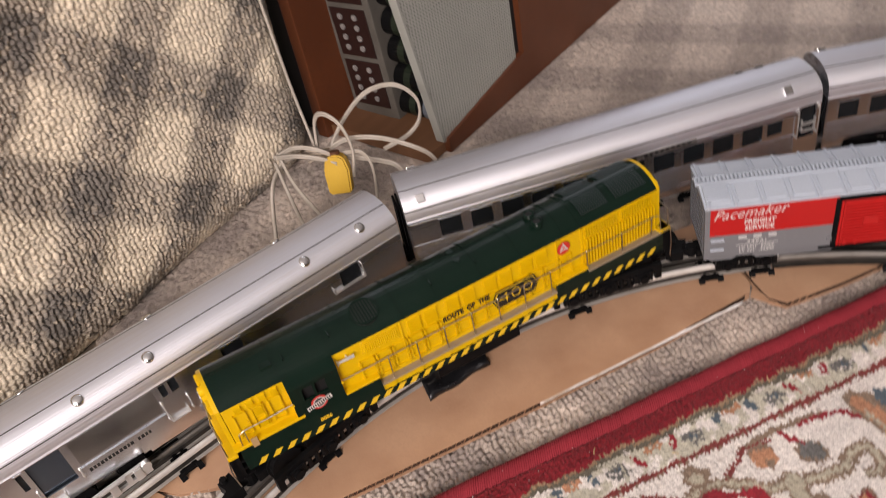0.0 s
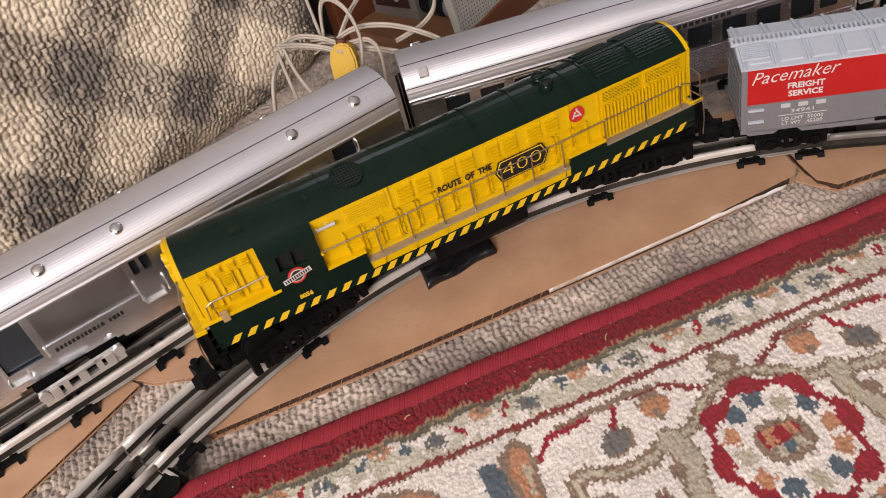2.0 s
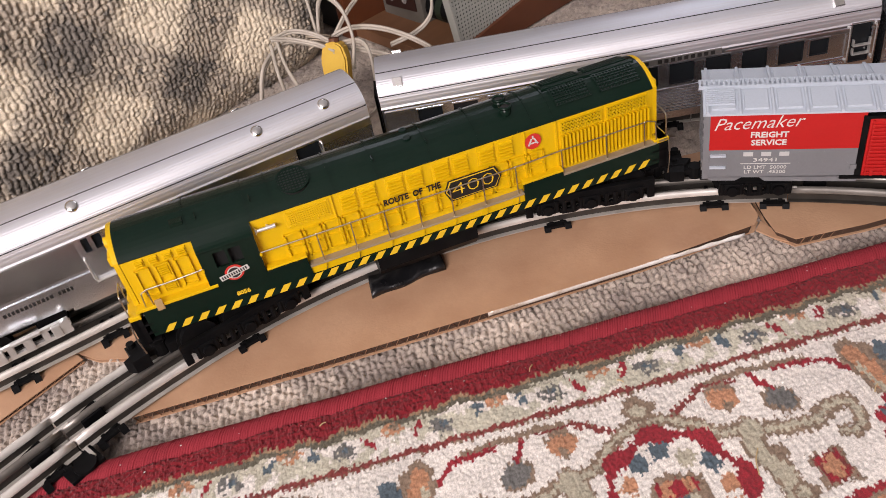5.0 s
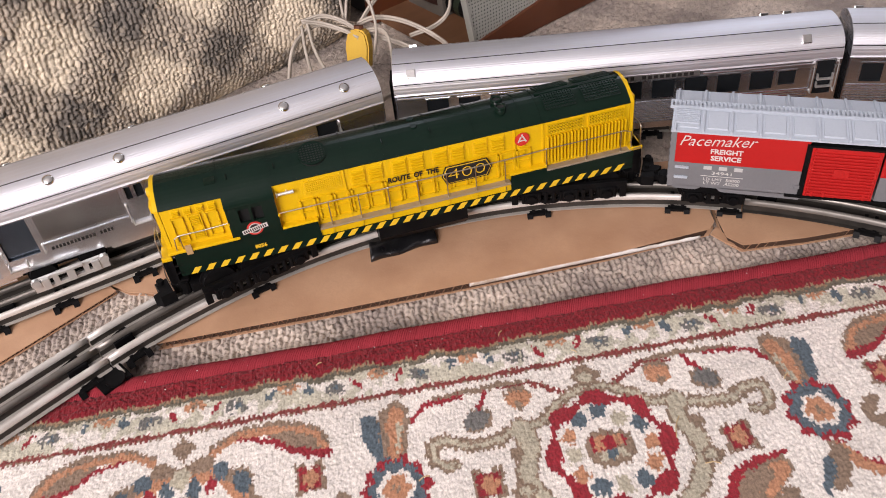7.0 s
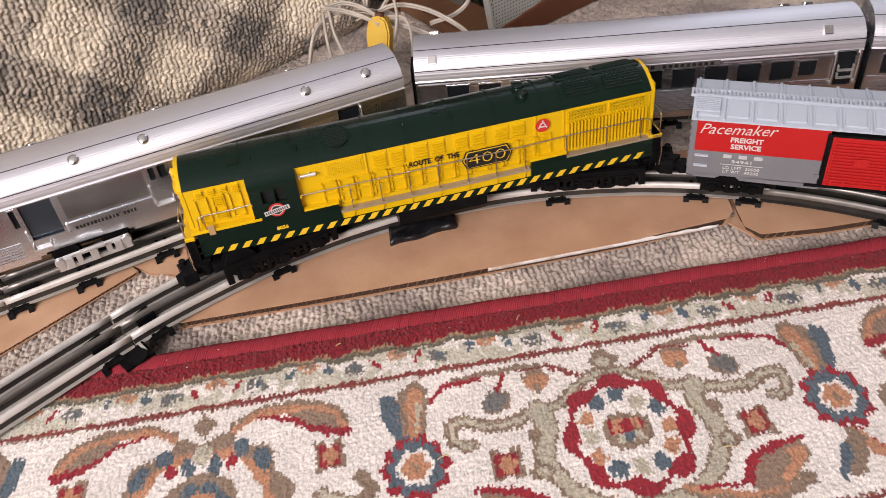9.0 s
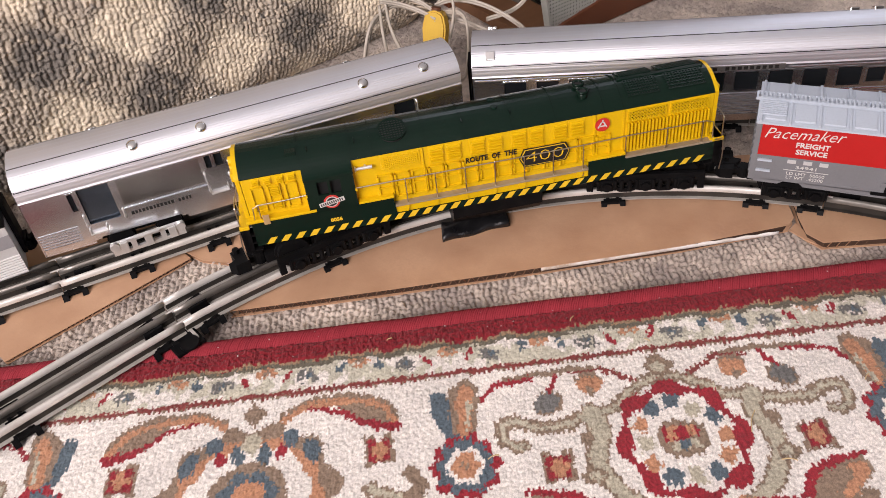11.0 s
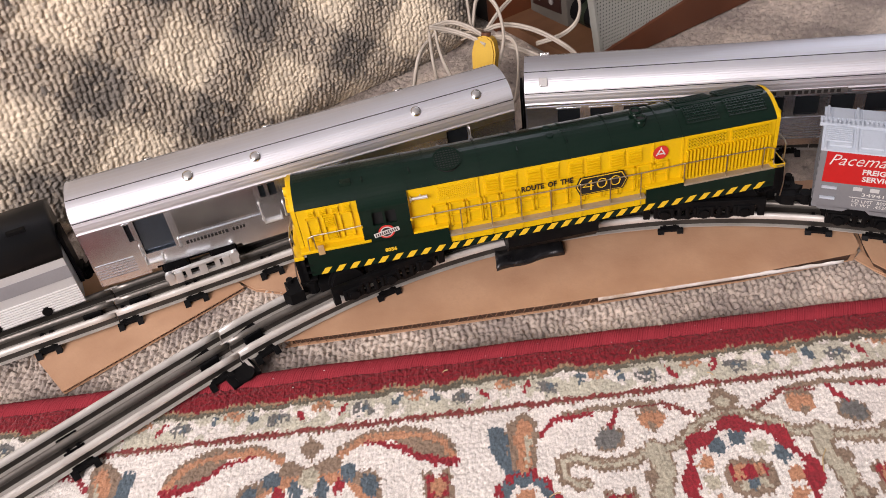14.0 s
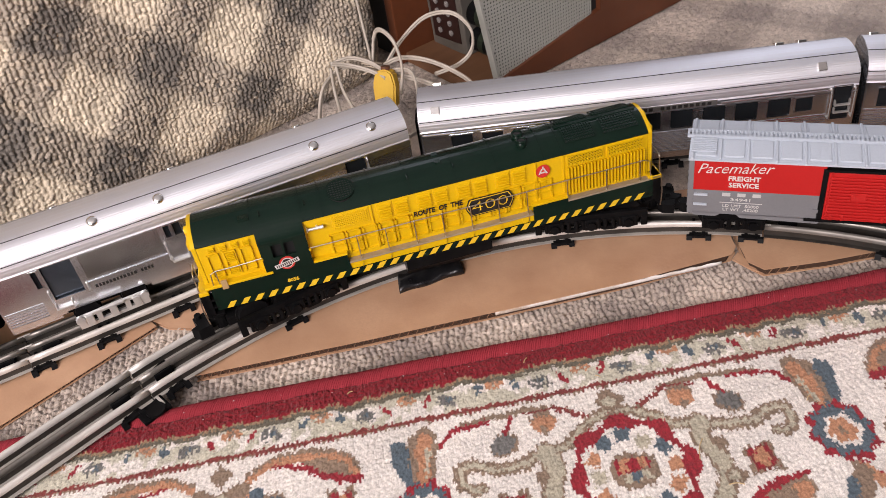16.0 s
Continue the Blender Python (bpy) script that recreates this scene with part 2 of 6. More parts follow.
CORD = surface("cream_rubber_cord", (0.5, 0.45, 0.38), 0.55, second=(0.38, 0.33, 0.27), scale=45, amount=0.7)
YELLOWPLUG = surface("yellow_vinyl", (0.62, 0.38, 0.02), 0.45, second=(0.55, 0.32, 0.015), scale=50, amount=0.6)
GLASS = surface("dark_glass", (0.012, 0.014, 0.016), 0.06, scale=20, spec=0.3)
RUGPILE = pile("rug_pile")
CARPETPILE = pile("carpet_pile")
STRAW = surface("straw", (0.55, 0.4, 0.2), 0.7, scale=200)
BINDING = surface("red_wool_binding", (0.30, 0.02, 0.032), 0.9, second=(0.2, 0.012, 0.02), scale=60, amount=0.6, bump=0.5, bump_scale=1500)

# ---- room ----
def wall(name, x0, x1, y0, y1, z0, z1, material=PLASTER):
    bm = bmesh.new()
    box(bm, x0, x1, y0, y1, z0, z1)
    return tagged(finish(bm, name, material), "plain painted plaster wall of the room", "wall", kind="structure")


def window_wall(name, y0, y1, wx0, wx1, wz0, wz1):
    bm = bmesh.new()
    holed(bm, -2.4, 2.6, 0, 2.4, y0, y1, [(wx0, wx1, wz0, wz1)])
    return tagged(finish(bm, name, PLASTER), "plain painted wall with a window opening", "wall", kind="structure")


window_wall("wall_north", 2.2, 2.3, -0.45, 1.15, 0.85, 2.1)
window_wall("wall_south", -2.3, -2.2, -1.90, -0.06, 0.98, 2.22)
wall("wall_west", -2.4, -2.3, -2.2, 2.2, 0, 2.4)
wall("wall_east", 2.5, 2.6, -2.2, 2.2, 0, 2.4)
bm = bmesh.new()
box(bm, -2.4, 2.6, -2.3, 2.3, 2.4, 2.5)
tagged(finish(bm, "ceiling", CEILING), "white painted ceiling", "ceiling", kind="structure")


# ---- woven surfaces ----
def fbm(x, y, s, seed=0):
    """Smooth noise on arrays, about -1 to 1."""
    rng = np.random.RandomState(seed)
    out = np.zeros_like(x)
    for k in range(4):
        a, p, q = rng.uniform(0, 6.28, 3)
        f = s * (1.0 + 0.9 * k)
        out += np.sin(x * f * math.cos(a) + y * f * math.sin(a) + p + 1.3 * np.sin(y * f * 0.7 + q)) / (1 + 0.5 * k)
    return out / 2.2


def cellrand(i, j, seed=0):
    h = np.sin(i * 127.1 + j * 311.7 + seed * 74.7) * 43758.5453
    return h - np.floor(h)


def sheet(name, us, vs, place, height, colour, material):
    """A relief on a grid: place(u, v, h) gives arrays of x, y, z; colour(u, v) an array of RGB."""
    u, v = np.meshgrid(us, vs, indexing="ij")
    x, y, z = place(u, v, height(u, v))
    n, k = u.shape
    co = np.stack([x, y, z], -1).reshape(-1, 3)
    idx = np.arange(n * k).reshape(n, k)
    faces = np.stack([idx[:-1, :-1], idx[1:, :-1], idx[1:, 1:], idx[:-1, 1:]], -1).reshape(-1, 4)
    me = bpy.data.meshes.new(name)
    me.vertices.add(len(co))
    me.vertices.foreach_set("co", co.ravel())
    me.loops.add(faces.size)
    me.loops.foreach_set("vertex_index", faces.ravel().astype(np.int32))
    me.polygons.add(len(faces))
    me.polygons.foreach_set("loop_start", np.arange(0, faces.size, 4, dtype=np.int32))
    me.update(calc_edges=True)
    me.polygons.foreach_set("use_smooth", np.ones(len(faces), dtype=bool))
    c = np.clip(colour(u, v), 0, 1).reshape(-1, 3)
    ca = me.color_attributes.new("yarn", "FLOAT_COLOR", "POINT")
    ca.data.foreach_set("color", np.concatenate([c, np.ones((len(c), 1))], 1).ravel().astype(np.float32))
    me.materials.append(material)
    return new(name, me)


def loops(u, v, du, dv, seed):
    """Rows of yarn loops: height 0 to 1 and one random number a loop."""
    a = (u + 0.0016 * fbm(u, v, 80, seed) + 0.0012 * fbm(u, v, 420, seed + 9)) / du
    i = np.floor(a)
    b = v / dv + cellrand(i, 0 * i, seed) + 0.3 * fbm(u, v, 60, seed + 5) + 0.34 * fbm(u, v, 380, seed + 7)
    j = np.floor(b)
    r = cellrand(i, j, seed + 3)
    fa, fb = a - i - 0.5 + 0.30 * (r - 0.5), b - j - 0.5 + 0.22 * (cellrand(j, i, seed + 8) - 0.5)
    h = np.clip(1 - (np.abs(fa) * 2.05) ** 2.2, 0, 1) * np.clip(1 - (np.abs(fb) * 1.95) ** 2.6, 0, 1)
    return np.sqrt(h) * (0.6 + 0.4 * cellrand(j, i, seed + 6)), r


def plaid(a, b):
    """How far a place lies in the cream square of a plaid whose squares sit at whole numbers, both ways."""
    wa, wb = np.abs(a - np.round(a)), np.abs(b - np.round(b))
    return np.clip((0.33 - wa) / 0.1, 0, 1), np.clip((0.33 - wb) / 0.1, 0, 1)


SOFA_YARN = [np.array(c) for c in ((0.86, 0.745, 0.57), (0.66, 0.565, 0.44), (0.47, 0.405, 0.325), (0.215, 0.192, 0.165))]
FLOOR_YARN = [np.array(c) for c in ((0.60, 0.51, 0.43), (0.52, 0.44, 0.37), (0.44, 0.37, 0.315), (0.33, 0.275, 0.24))]


def berber(r, su, sv, yarn):
    """Yarn colours by loop: r picks the yarn, su and sv say how cream the place is."""
    cream, tan, brown, dark = yarn
    both, one = (su * sv)[..., None], np.clip(su + sv - 2 * su * sv, 0, 1)[..., None]
    r = r[..., None]
    light = np.where(r < 0.94, cream, tan)
    mid = np.where(r < 0.20, tan * 0.85, np.where(r < 0.90, brown, np.where(r < 0.96, dark, tan)))
    deep = np.where(r < 0.16, brown * 0.75, np.where(r < 0.97, dark, tan * 0.8))
    c = both * light + (1 - both) * (one * mid + (1 - one) * deep)
    return c * (0.88 + 0.24 * ((r * 37.7) % 1.0))


# floor: berber carpet, flat out to the walls and looped where it is seen near
bm = bmesh.new()
box(bm, -2.4, 2.6, -2.3, 2.3, -0.05, -0.0035)
floor = tagged(finish(bm, "floor", surface("carpet_far", (0.24, 0.19, 0.14), 0.95, second=(0.15, 0.12, 0.09), scale=14, fine_scale=300, bump=0.6, bump_scale=300)), "grey-beige looped wool carpet floor", "carpet", kind="structure")
ca_, sa_ = math.cos(radians(8)), math.sin(radians(8))


def carpet_uv(x, y):
    return x * ca_ + y * sa_, -x * sa_ + y * ca_


def carpet_colour(x, y):
    u, v = carpet_uv(x, y)
    x, y = 0.9497 * (x + 0.0132) - 0.0165 * (y + 0.0465), 0.0508 * (x + 0.0132) + 0.8477 * (y + 0.0465)
    return berber(loops(u, v, 0.0050, 0.0058, 11)[1], *plaid(6.70 * (x - 0.308) - 4.91 * (y - 0.689), 4.09 * (x - 0.308) + 8.11 * (y - 0.689)), FLOOR_YARN)


def carpet_height(x, y):
    return loops(*carpet_uv(x, y), 0.0050, 0.0058, 11)[0]


def carpet_place(u, v, h):
    return u, v, -0.0034 + 0.0054 * h


carpet = sheet("carpet", np.arange(-0.56, 0.56, 0.00110), np.arange(0.05, 0.324, 0.00110), carpet_place, carpet_height, carpet_colour, CARPETPILE)
tagged(carpet, "grey-beige berber carpet of thick looped wool", "carpet", kind="structure")
carpet_back = sheet("carpet", np.arange(-0.34, 1.10, 0.0023), np.arange(0.3236, 1.34, 0.0023), carpet_place, carpet_height, carpet_colour, CARPETPILE)
tagged(carpet_back, "grey-beige plaid carpet of looped wool behind the trains", "carpet", kind="structure")

# ---- upholstered bench side behind the train ----
SOFA = Vector((-0.2825, 0.4828, 0)), Vector((0.7134, 0.7008, 0)), Vector((0.7008, -0.7134, 0))


def sofa_place(u, v, h):
    """u along the front, v up; the right end and the top turn back, and the foot is tucked in."""
    o, a, n = SOFA
    turn = np.clip((u - 0.249) / 0.066, 0, 1)
    back = 0.05 * turn ** 2 + 0.02 * np.clip((0.05 - v) / 0.05, 0, 1) ** 2 + 0.03 * np.clip((v - 0.36) / 0.08, 0, 1) ** 2
    out = h * (0.0046 - 0.0018 * sofa_cream(u, v)) + 0.006 * fbm(u, v, 14, 4) - back + 0.004
    us = np.minimum(u, 0.249) + 0.055 * np.sin(np.clip(u - 0.249, 0, 0.066) / 0.066 * 1.45)
    return o.x + a.x * us + n.x * out, o.y + a.y * us + n.y * out, v + 0 * u


def sofa_uv(u, v):
    return u - 0.05 * v, v + 0.03 * u


def sofa_plaid(u, v):
    uo, vo = (u - 0.0025 - 0.0287 * v) / 1.075, (v - 0.017) / 1.01
    du, dv = uo + 0.004 * fbm(u, v, 60, 41), vo - 0.048 + 0.004 * fbm(u, v, 55, 42)
    return plaid(5.95 * du - 5.81 * dv, 5.81 * du + 6.53 * dv)


def sofa_cream(u, v):
    su, sv = sofa_plaid(u, v)
    return su * sv


def sofa_colour(u, v):
    return berber(loops(*sofa_uv(u, v), 0.0057, 0.0060, 21)[1], *sofa_plaid(u, v), SOFA_YARN)


bench = empty("bench", Matrix.Identity(4), "bench covered in cream and grey-brown plaid looped wool fabric", "bench")
cover = sheet("cover", np.arange(-0.62, 0.316, 0.00108), np.arange(0.0, 0.42, 0.00108), sofa_place, lambda u, v: loops(*sofa_uv(u, v), 0.0057, 0.0060, 21)[0], sofa_colour, CARPETPILE)
cover.parent = bench
bm = bmesh.new()
corner = [SOFA[0] + SOFA[1] * k - SOFA[2] * d for k, d in ((-0.62, 0.045), (0.268, 0.052), (0.285, 0.5), (-0.62, 0.5))]
prism(bm, [(p.x, p.y) for p in corner], "z", 0.0, 0.415)
part("body", bm, surface("bench_fabric", (0.25, 0.19, 0.13), 0.95, second=(0.14, 0.11, 0.085), scale=12, fine_scale=300, bump=0.5), bench)

# ---- rug ----
RUG_A = radians(10.0)
PLACE_RUG = Matrix.Translation((-0.0112, 0.1452, 0)) @ Matrix.Rotation(RUG_A, 4, "Z") @ Matrix.Diagonal((0.949, 1.067, 1, 1))
rug = empty("rug", PLACE_RUG, "cream wool rug with red border and floral vine pattern", "rug")
WOOL = {k: np.array(c) for k, c in dict(white=(0.80, 0.745, 0.68), red=(0.31, 0.02, 0.03), deepred=(0.225, 0.011, 0.018), rust=(0.235, 0.045, 0.038), peach=(0.50, 0.245, 0.135), blue=(0.095, 0.13, 0.155), slate=(0.16, 0.155, 0.145), sage=(0.49, 0.445, 0.335), brown=(0.265, 0.187, 0.13), grey=(0.17, 0.15, 0.125), greyline=(0.135, 0.12, 0.085), tan=(0.33, 0.22, 0.13), pale=(0.56, 0.53, 0.42)).items()}


def rug_colour(r, d):
    """The woven pattern in millimetres: r along the border, d in from the edge. It repeats and mirrors as such rugs do."""
    ki, kj = np.floor(r / 2.0), np.floor(d / 2.2 + 0.5 * (ki_odd(r)))
    r, d = ki * 2.0 + 1.3 * fbm(r / 1000, d / 1000, 260, 3) + 1.5 * (cellrand(ki, kj, 31) - 0.5), kj * 2.2 + 1.3 * fbm(r / 1000, d / 1000, 240, 7) + 1.7 * (cellrand(ki, kj, 32) - 0.5)
    c = np.empty((*r.shape, 3))
    c[:] = WOOL["white"]

    def put(mask, name):
        c[mask] = WOOL[name]

    def blob(x, y, px, py, rx, ry, ang=0.0):
        ca, sa = math.cos(ang), math.sin(ang)
        X, Y = x - px, y - py
        return ((X * ca + Y * sa) / rx) ** 2 + ((-X * sa + Y * ca) / ry) ** 2 < 1
    side = np.floor(r / 322.0)
    odd = (side % 2) != 0
    m = np.abs(r - (side * 322 + 161))
    dm = np.where(d > 139, 278 - d, d)
    A, B = ~odd, odd

    def curve(x, y, pts, w, w1=None):
        """A vine through points, of width w at its start and w1 at its end."""
        out = np.zeros(x.shape, bool)
        pts = spline([(p[0], p[1], 0) for p in pts], 4)
        w1 = w if w1 is None else w1
        for i, (a, b) in enumerate(zip(pts, pts[1:])):
            ex, ey = b.x - a.x, b.y - a.y
            t = np.clip(((x - a.x) * ex + (y - a.y) * ey) / (ex * ex + ey * ey + 1e-9), 0, 1)
            out |= (x - a.x - t * ex) ** 2 + (y - a.y - t * ey) ** 2 < ((w + (w1 - w) * (i + 0.5) / (len(pts) - 1)) / 2) ** 2
        return out
    # the medallion's cell: upper vine with its buds
    put(A & curve(m, d, [(122, 75), (104, 73), (82, 72), (60, 72), (44, 76), (24, 86)], 4.5), "brown")
    put(A & curve(m, d, [(144, 90), (132, 80), (118, 77), (100, 76)], 4.6, 3.5), "red")
    put(A & curve(m, d, [(70, 76), (50, 75), (38, 79), (22, 88)], 2.5, 5), "rust")
    put(A & blob(m, d, 57, 83, 11, 8), "brown")
    put(A & blob(m, d, 57, 87, 11, 8), "peach")
    put(A & blob(m, d, 57, 93, 3, 5), "brown")
    put(A & blob(m, d, 91, 99, 12.5, 10.5, 0.6), "brown")
    put(A & blob(m, d, 92, 98, 10, 8.5, 0.6), "slate")
    put(A & curve(m, d, [(82, 76), (86, 84), (90, 88)], 4.5), "red")
    # scrolls of sage edged with brown, curling away from the medallion
    arm = [(129, 112), (117, 112), (103, 118), (88, 119), (73, 115), (60, 111), (44, 109), (27, 97), (10, 89), (0, 86)]
    body = [(62, 112), (58, 126), (64, 142), (64, 156), (56, 172), (40, 188), (20, 195), (0, 196)]
    hook = [(130, 113), (131, 123), (124, 131), (114, 131)]
    for pts, w, w1 in ((hook, 11, 8), (arm, 12, 9), (body, 18, 12)):
        put(A & curve(m, d, pts, w, w1), "brown")
    for pts, w, w1 in ((hook, 4, 3), (arm, 4.5, 3.5), (body, 14, 7)):
        put(A & curve(m, d, pts, w, w1), "sage")
    put(A & (blob(m, d, 70, 160, 9, 6) | blob(m, d, 70, 132, 5, 6)), "brown")
    put(A & (blob(m, d, 69, 160, 5, 3.5)), "sage")
    put(A & (np.abs(m) + np.abs(d - 77) < 13), "brown")
    put(A & (np.abs(m) + np.abs(d - 78) < 6.5), "sage")
    # medallion
    R, T = np.hypot(m, d - 141) * 0.98, np.arctan2(r - (side * 322 + 161), 141 - d)
    put(A & (R < 46.5 + 3.2 * np.cos(T * 8)), "red")
    put(A & (R < 37 + 3.0 * np.cos(T * 8 + 2.0)), "white")
    q = T * 12 / math.tau
    near = np.abs(q - np.round(q))
    slot = np.round(q) % 12
    for names, at, half in ((("blue", (0, 2, 5, 7, 11)), 30, 5.5), (("sage", (1, 6, 9)), 27, 6), (("peach", (3, 4, 8, 10)), 30.5, 5)):
        for s_ in names[1]:
            put(A & (slot == s_) & (np.abs(R - at) < half) & (near < 0.36), names[0])
    X, Y = np.abs(r - (side * 322 + 161)), d - 140
    put(A & (X < 18) & (np.abs(Y) < 14) & (X + np.abs(Y) < 25), "brown")
    put(A & (X < 13) & (Y > -10) & (Y < 1), "red")
    put(A & (np.abs(X - 7) < 2.6) & (Y > -10) & (Y < 0), "peach")
    put(A & (X < 10) & (Y > 2) & (Y < 9), "sage")
    put(A & (X < 4) & (Y > 2) & (Y < 9), "blue")
    # four-petalled flowers
    for cell, px, py in ((A, 94, 150), (B, 98, 120)):
        X, Y = np.abs(m - px), np.abs(d - py)
        put(cell & (X < 12) & (Y < 12) & ((X > 3.2) | (Y < 9)) & ((Y > 3.2) | (X < 11)), "brown")
        put(cell & (X < 9) & (Y < 9), "rust")
        put(cell & (X > 3) & (Y > 3) & (X < 8) & (Y < 8), "red")
        put(cell & (((X < 3) & (Y < 7)) | ((Y < 3) & (X < 6.5))), "peach")
    # lower leaf and the vine below it
    put(A & curve(m, d, [(26, 190), (45, 197), (70, 203), (94, 203), (112, 196)], 8, 9), "brown")
    put(A & curve(m, d, [(24, 188), (45, 195), (70, 201), (92, 200)], 4.5, 5), "peach")
    put(A & curve(m, d, [(36, 190), (58, 193), (70, 191)], 2.5, 3.5), "red")
    put(A & blob(m, d, 95, 184, 27, 13, -0.45), "brown")
    put(A & blob(m, d, 104, 184, 16, 7.5, -0.65), "peach")
    put(A & blob(m, d, 93, 184, 13, 6, -0.5), "brown")
    put(A & curve(m, d, [(70, 191), (78, 178), (97, 170), (119, 166)], 8, 4), "red")
    # round blue flowers between the cells, each with a flared leaf above and a stem below
    m2 = np.abs(r - np.round(r / 322.0) * 322)
    sgn = np.where(np.round(r / 322.0) % 2 == 0, 1.0, -1.0) * (r - np.round(r / 322.0) * 322)
    put(curve(sgn, d, [(8, 78), (5, 88), (3, 104), (1, 122)], 18, 17), "brown")
    put(curve(sgn, d, [(3, 86), (3, 98), (2, 112)], 26, 18), "brown")
    put(curve(sgn, d, [(7, 80), (5, 92), (3, 106), (2, 120)], 11, 9), "peach")
    put(curve(sgn, d, [(3, 92), (4, 100), (4, 110)], 13, 9), "peach")
    put(curve(sgn, d, [(8, 90), (7, 100), (5, 112)], 4, 3), "sage")
    put(curve(sgn, d, [(-15, 84), (-14, 97), (-11, 109), (-5, 119)], 13, 9), "blue")
    put(curve(sgn, d, [(-4, 84), (-6, 98), (-5, 114)], 4, 3.5), "brown")
    put(curve(sgn, d, [(2, 162), (-4, 178), (-20, 188), (-38, 195)], 5, 4), "red")
    put(curve(sgn, d, [(2, 172), (-8, 187), (-26, 198)], 10, 7), "peach")
    put(curve(sgn, d, [(4, 174), (10, 188), (17, 197)], 14, 9), "brown")
    put(curve(sgn, d, [(15, 180), (20, 190), (28, 201)], 8, 5), "blue")
    R2, T2 = np.hypot(m2, d - 141), np.arctan2(d - 141, m2)
    put(R2 < 24.5 + 2.2 * np.cos(T2 * 10), "red")
    put(R2 < 20.5 + 2.2 * np.cos(T2 * 10 + 1.6), "blue")
    put(R2 < 14 + 1.2 * np.cos(T2 * 6), "white")
    put(R2 < 10 + np.cos(T2 * 6), "peach")
    put(R2 < 3, "brown")
    # the palmette's cell
    put(B & curve(m, d, [(88, 74), (60, 71), (40, 74), (22, 82)], 6, 6), "brown")
    put(B & blob(m, d, 91, 86, 27, 13.5, 0.50), "brown")
    put(B & curve(m, d, [(112, 99), (99, 82), (80, 77), (60, 75), (40, 77), (22, 86)], 6, 6), "peach")
    put(B & blob(m, d, 88, 86, 12, 5.5, 0.5), "brown")
    put(B & curve(m, d, [(113, 102), (96, 99), (80, 92), (66, 83), (45, 79)], 7.5, 3), "red")
    put(B & curve(m, d, [(119, 140), (128, 150), (122, 158), (104, 156), (90, 150)], 10, 11), "brown")
    put(B & curve(m, d, [(112, 157), (100, 154), (90, 150)], 5), "sage")
    R3, T3 = np.hypot(m * 0.80, d - 142), np.arctan2(142 - d, m)
    put(B & (R3 < 53 + 4 * np.cos(T3 * 10)), "brown")
    put(B & (R3 < 45 + 2.5 * np.cos(T3 * 10 + 2)), "peach")
    put(B & blob(m, d, 47, 114, 6, 11, -0.4), "blue")
    put(B & blob(m, d, 30, 101, 6.5, 7.5, 0.5), "blue")
    put(B & (R3 < 37 + 2 * np.cos(T3 * 8)), "white")
    put(B & blob(m, d, 10, 112, 4.5, 9, 0.3), "blue")
    put(B & blob(m, d, 23, 112, 4.5, 6, 0.5), "red")
    put(B & blob(m, d, 0, 103, 7, 9), "sage")
    put(B & (R3 < 24), "brown")
    put(B & (R3 < 17 + 2 * np.cos(T3 * 6)), "blue")
    put(B & (R3 < 10), "peach")
    put(B & (np.abs(m) + np.abs(d - 77) < 10), "brown")
    # borders: a rust line, the pale guard band with its sprigs, a grey line, the red edge
    put((dm > 59.5) & (dm < 64.5), "rust")
    put((dm > 63) & (dm < 65) & (cellrand(ki, kj, 41) < 0.5), "brown")
    band = dm <= 59.5
    put(band, "pale")
    put(band & (fbm(r / 1000, d / 1000, 190, 17) > 0.15), "white")
    f = np.mod(r + 271.0, 151.0)
    for x, y, rx, ry, a, name in ((0, 48, 10, 6, 0.1, "slate"), (151, 48, 10, 6, 0.1, "slate"), (27, 43, 3.5, 5.5, 0.6, "blue"), (42, 39.5, 9.5, 4.8, 0, "peach"), (59, 45, 4, 6, -0.5, "blue"), (80, 48, 10.5, 6, 0, "slate"), (99, 47, 2.8, 6.5, -0.7, "red"), (116, 40.5, 9, 4.8, 0, "peach"), (134, 45, 3, 6.5, 0.6, "red")):
        put(band & blob(f, dm, x, y, rx, ry, a) & (cellrand(ki, kj, 43) > (0.3 if name == "slate" else 0.14)), name)
        if rx > 8:
            put(band & blob(f, dm, x + 1, y - 0.5, 3.5, 1.8), "blue" if name == "slate" else "brown")
    wave = 1.2 * np.sin(r * 0.09) + 0.8 * np.sin(r * 0.23 + 1)
    put((dm < 37.5 + wave), "greyline")
    put((dm < 33.2 + wave), "tan")
    put((dm < 31.2 + wave), "deepred")
    speck = 0.88 + 0.2 * cellrand(ki, kj, 2)
    mixed = np.clip(speck, 0, 1.12)[..., None] * c
    grain = 0.92 + 0.16 * np.random.RandomState(3).random_sample(r.shape)
    return mixed * (grain * (1 + 0.07 * fbm(r / 1000, d / 1000, 45, 19)))[..., None]


def ki_odd(r):
    return np.floor(r / 2.0) % 2


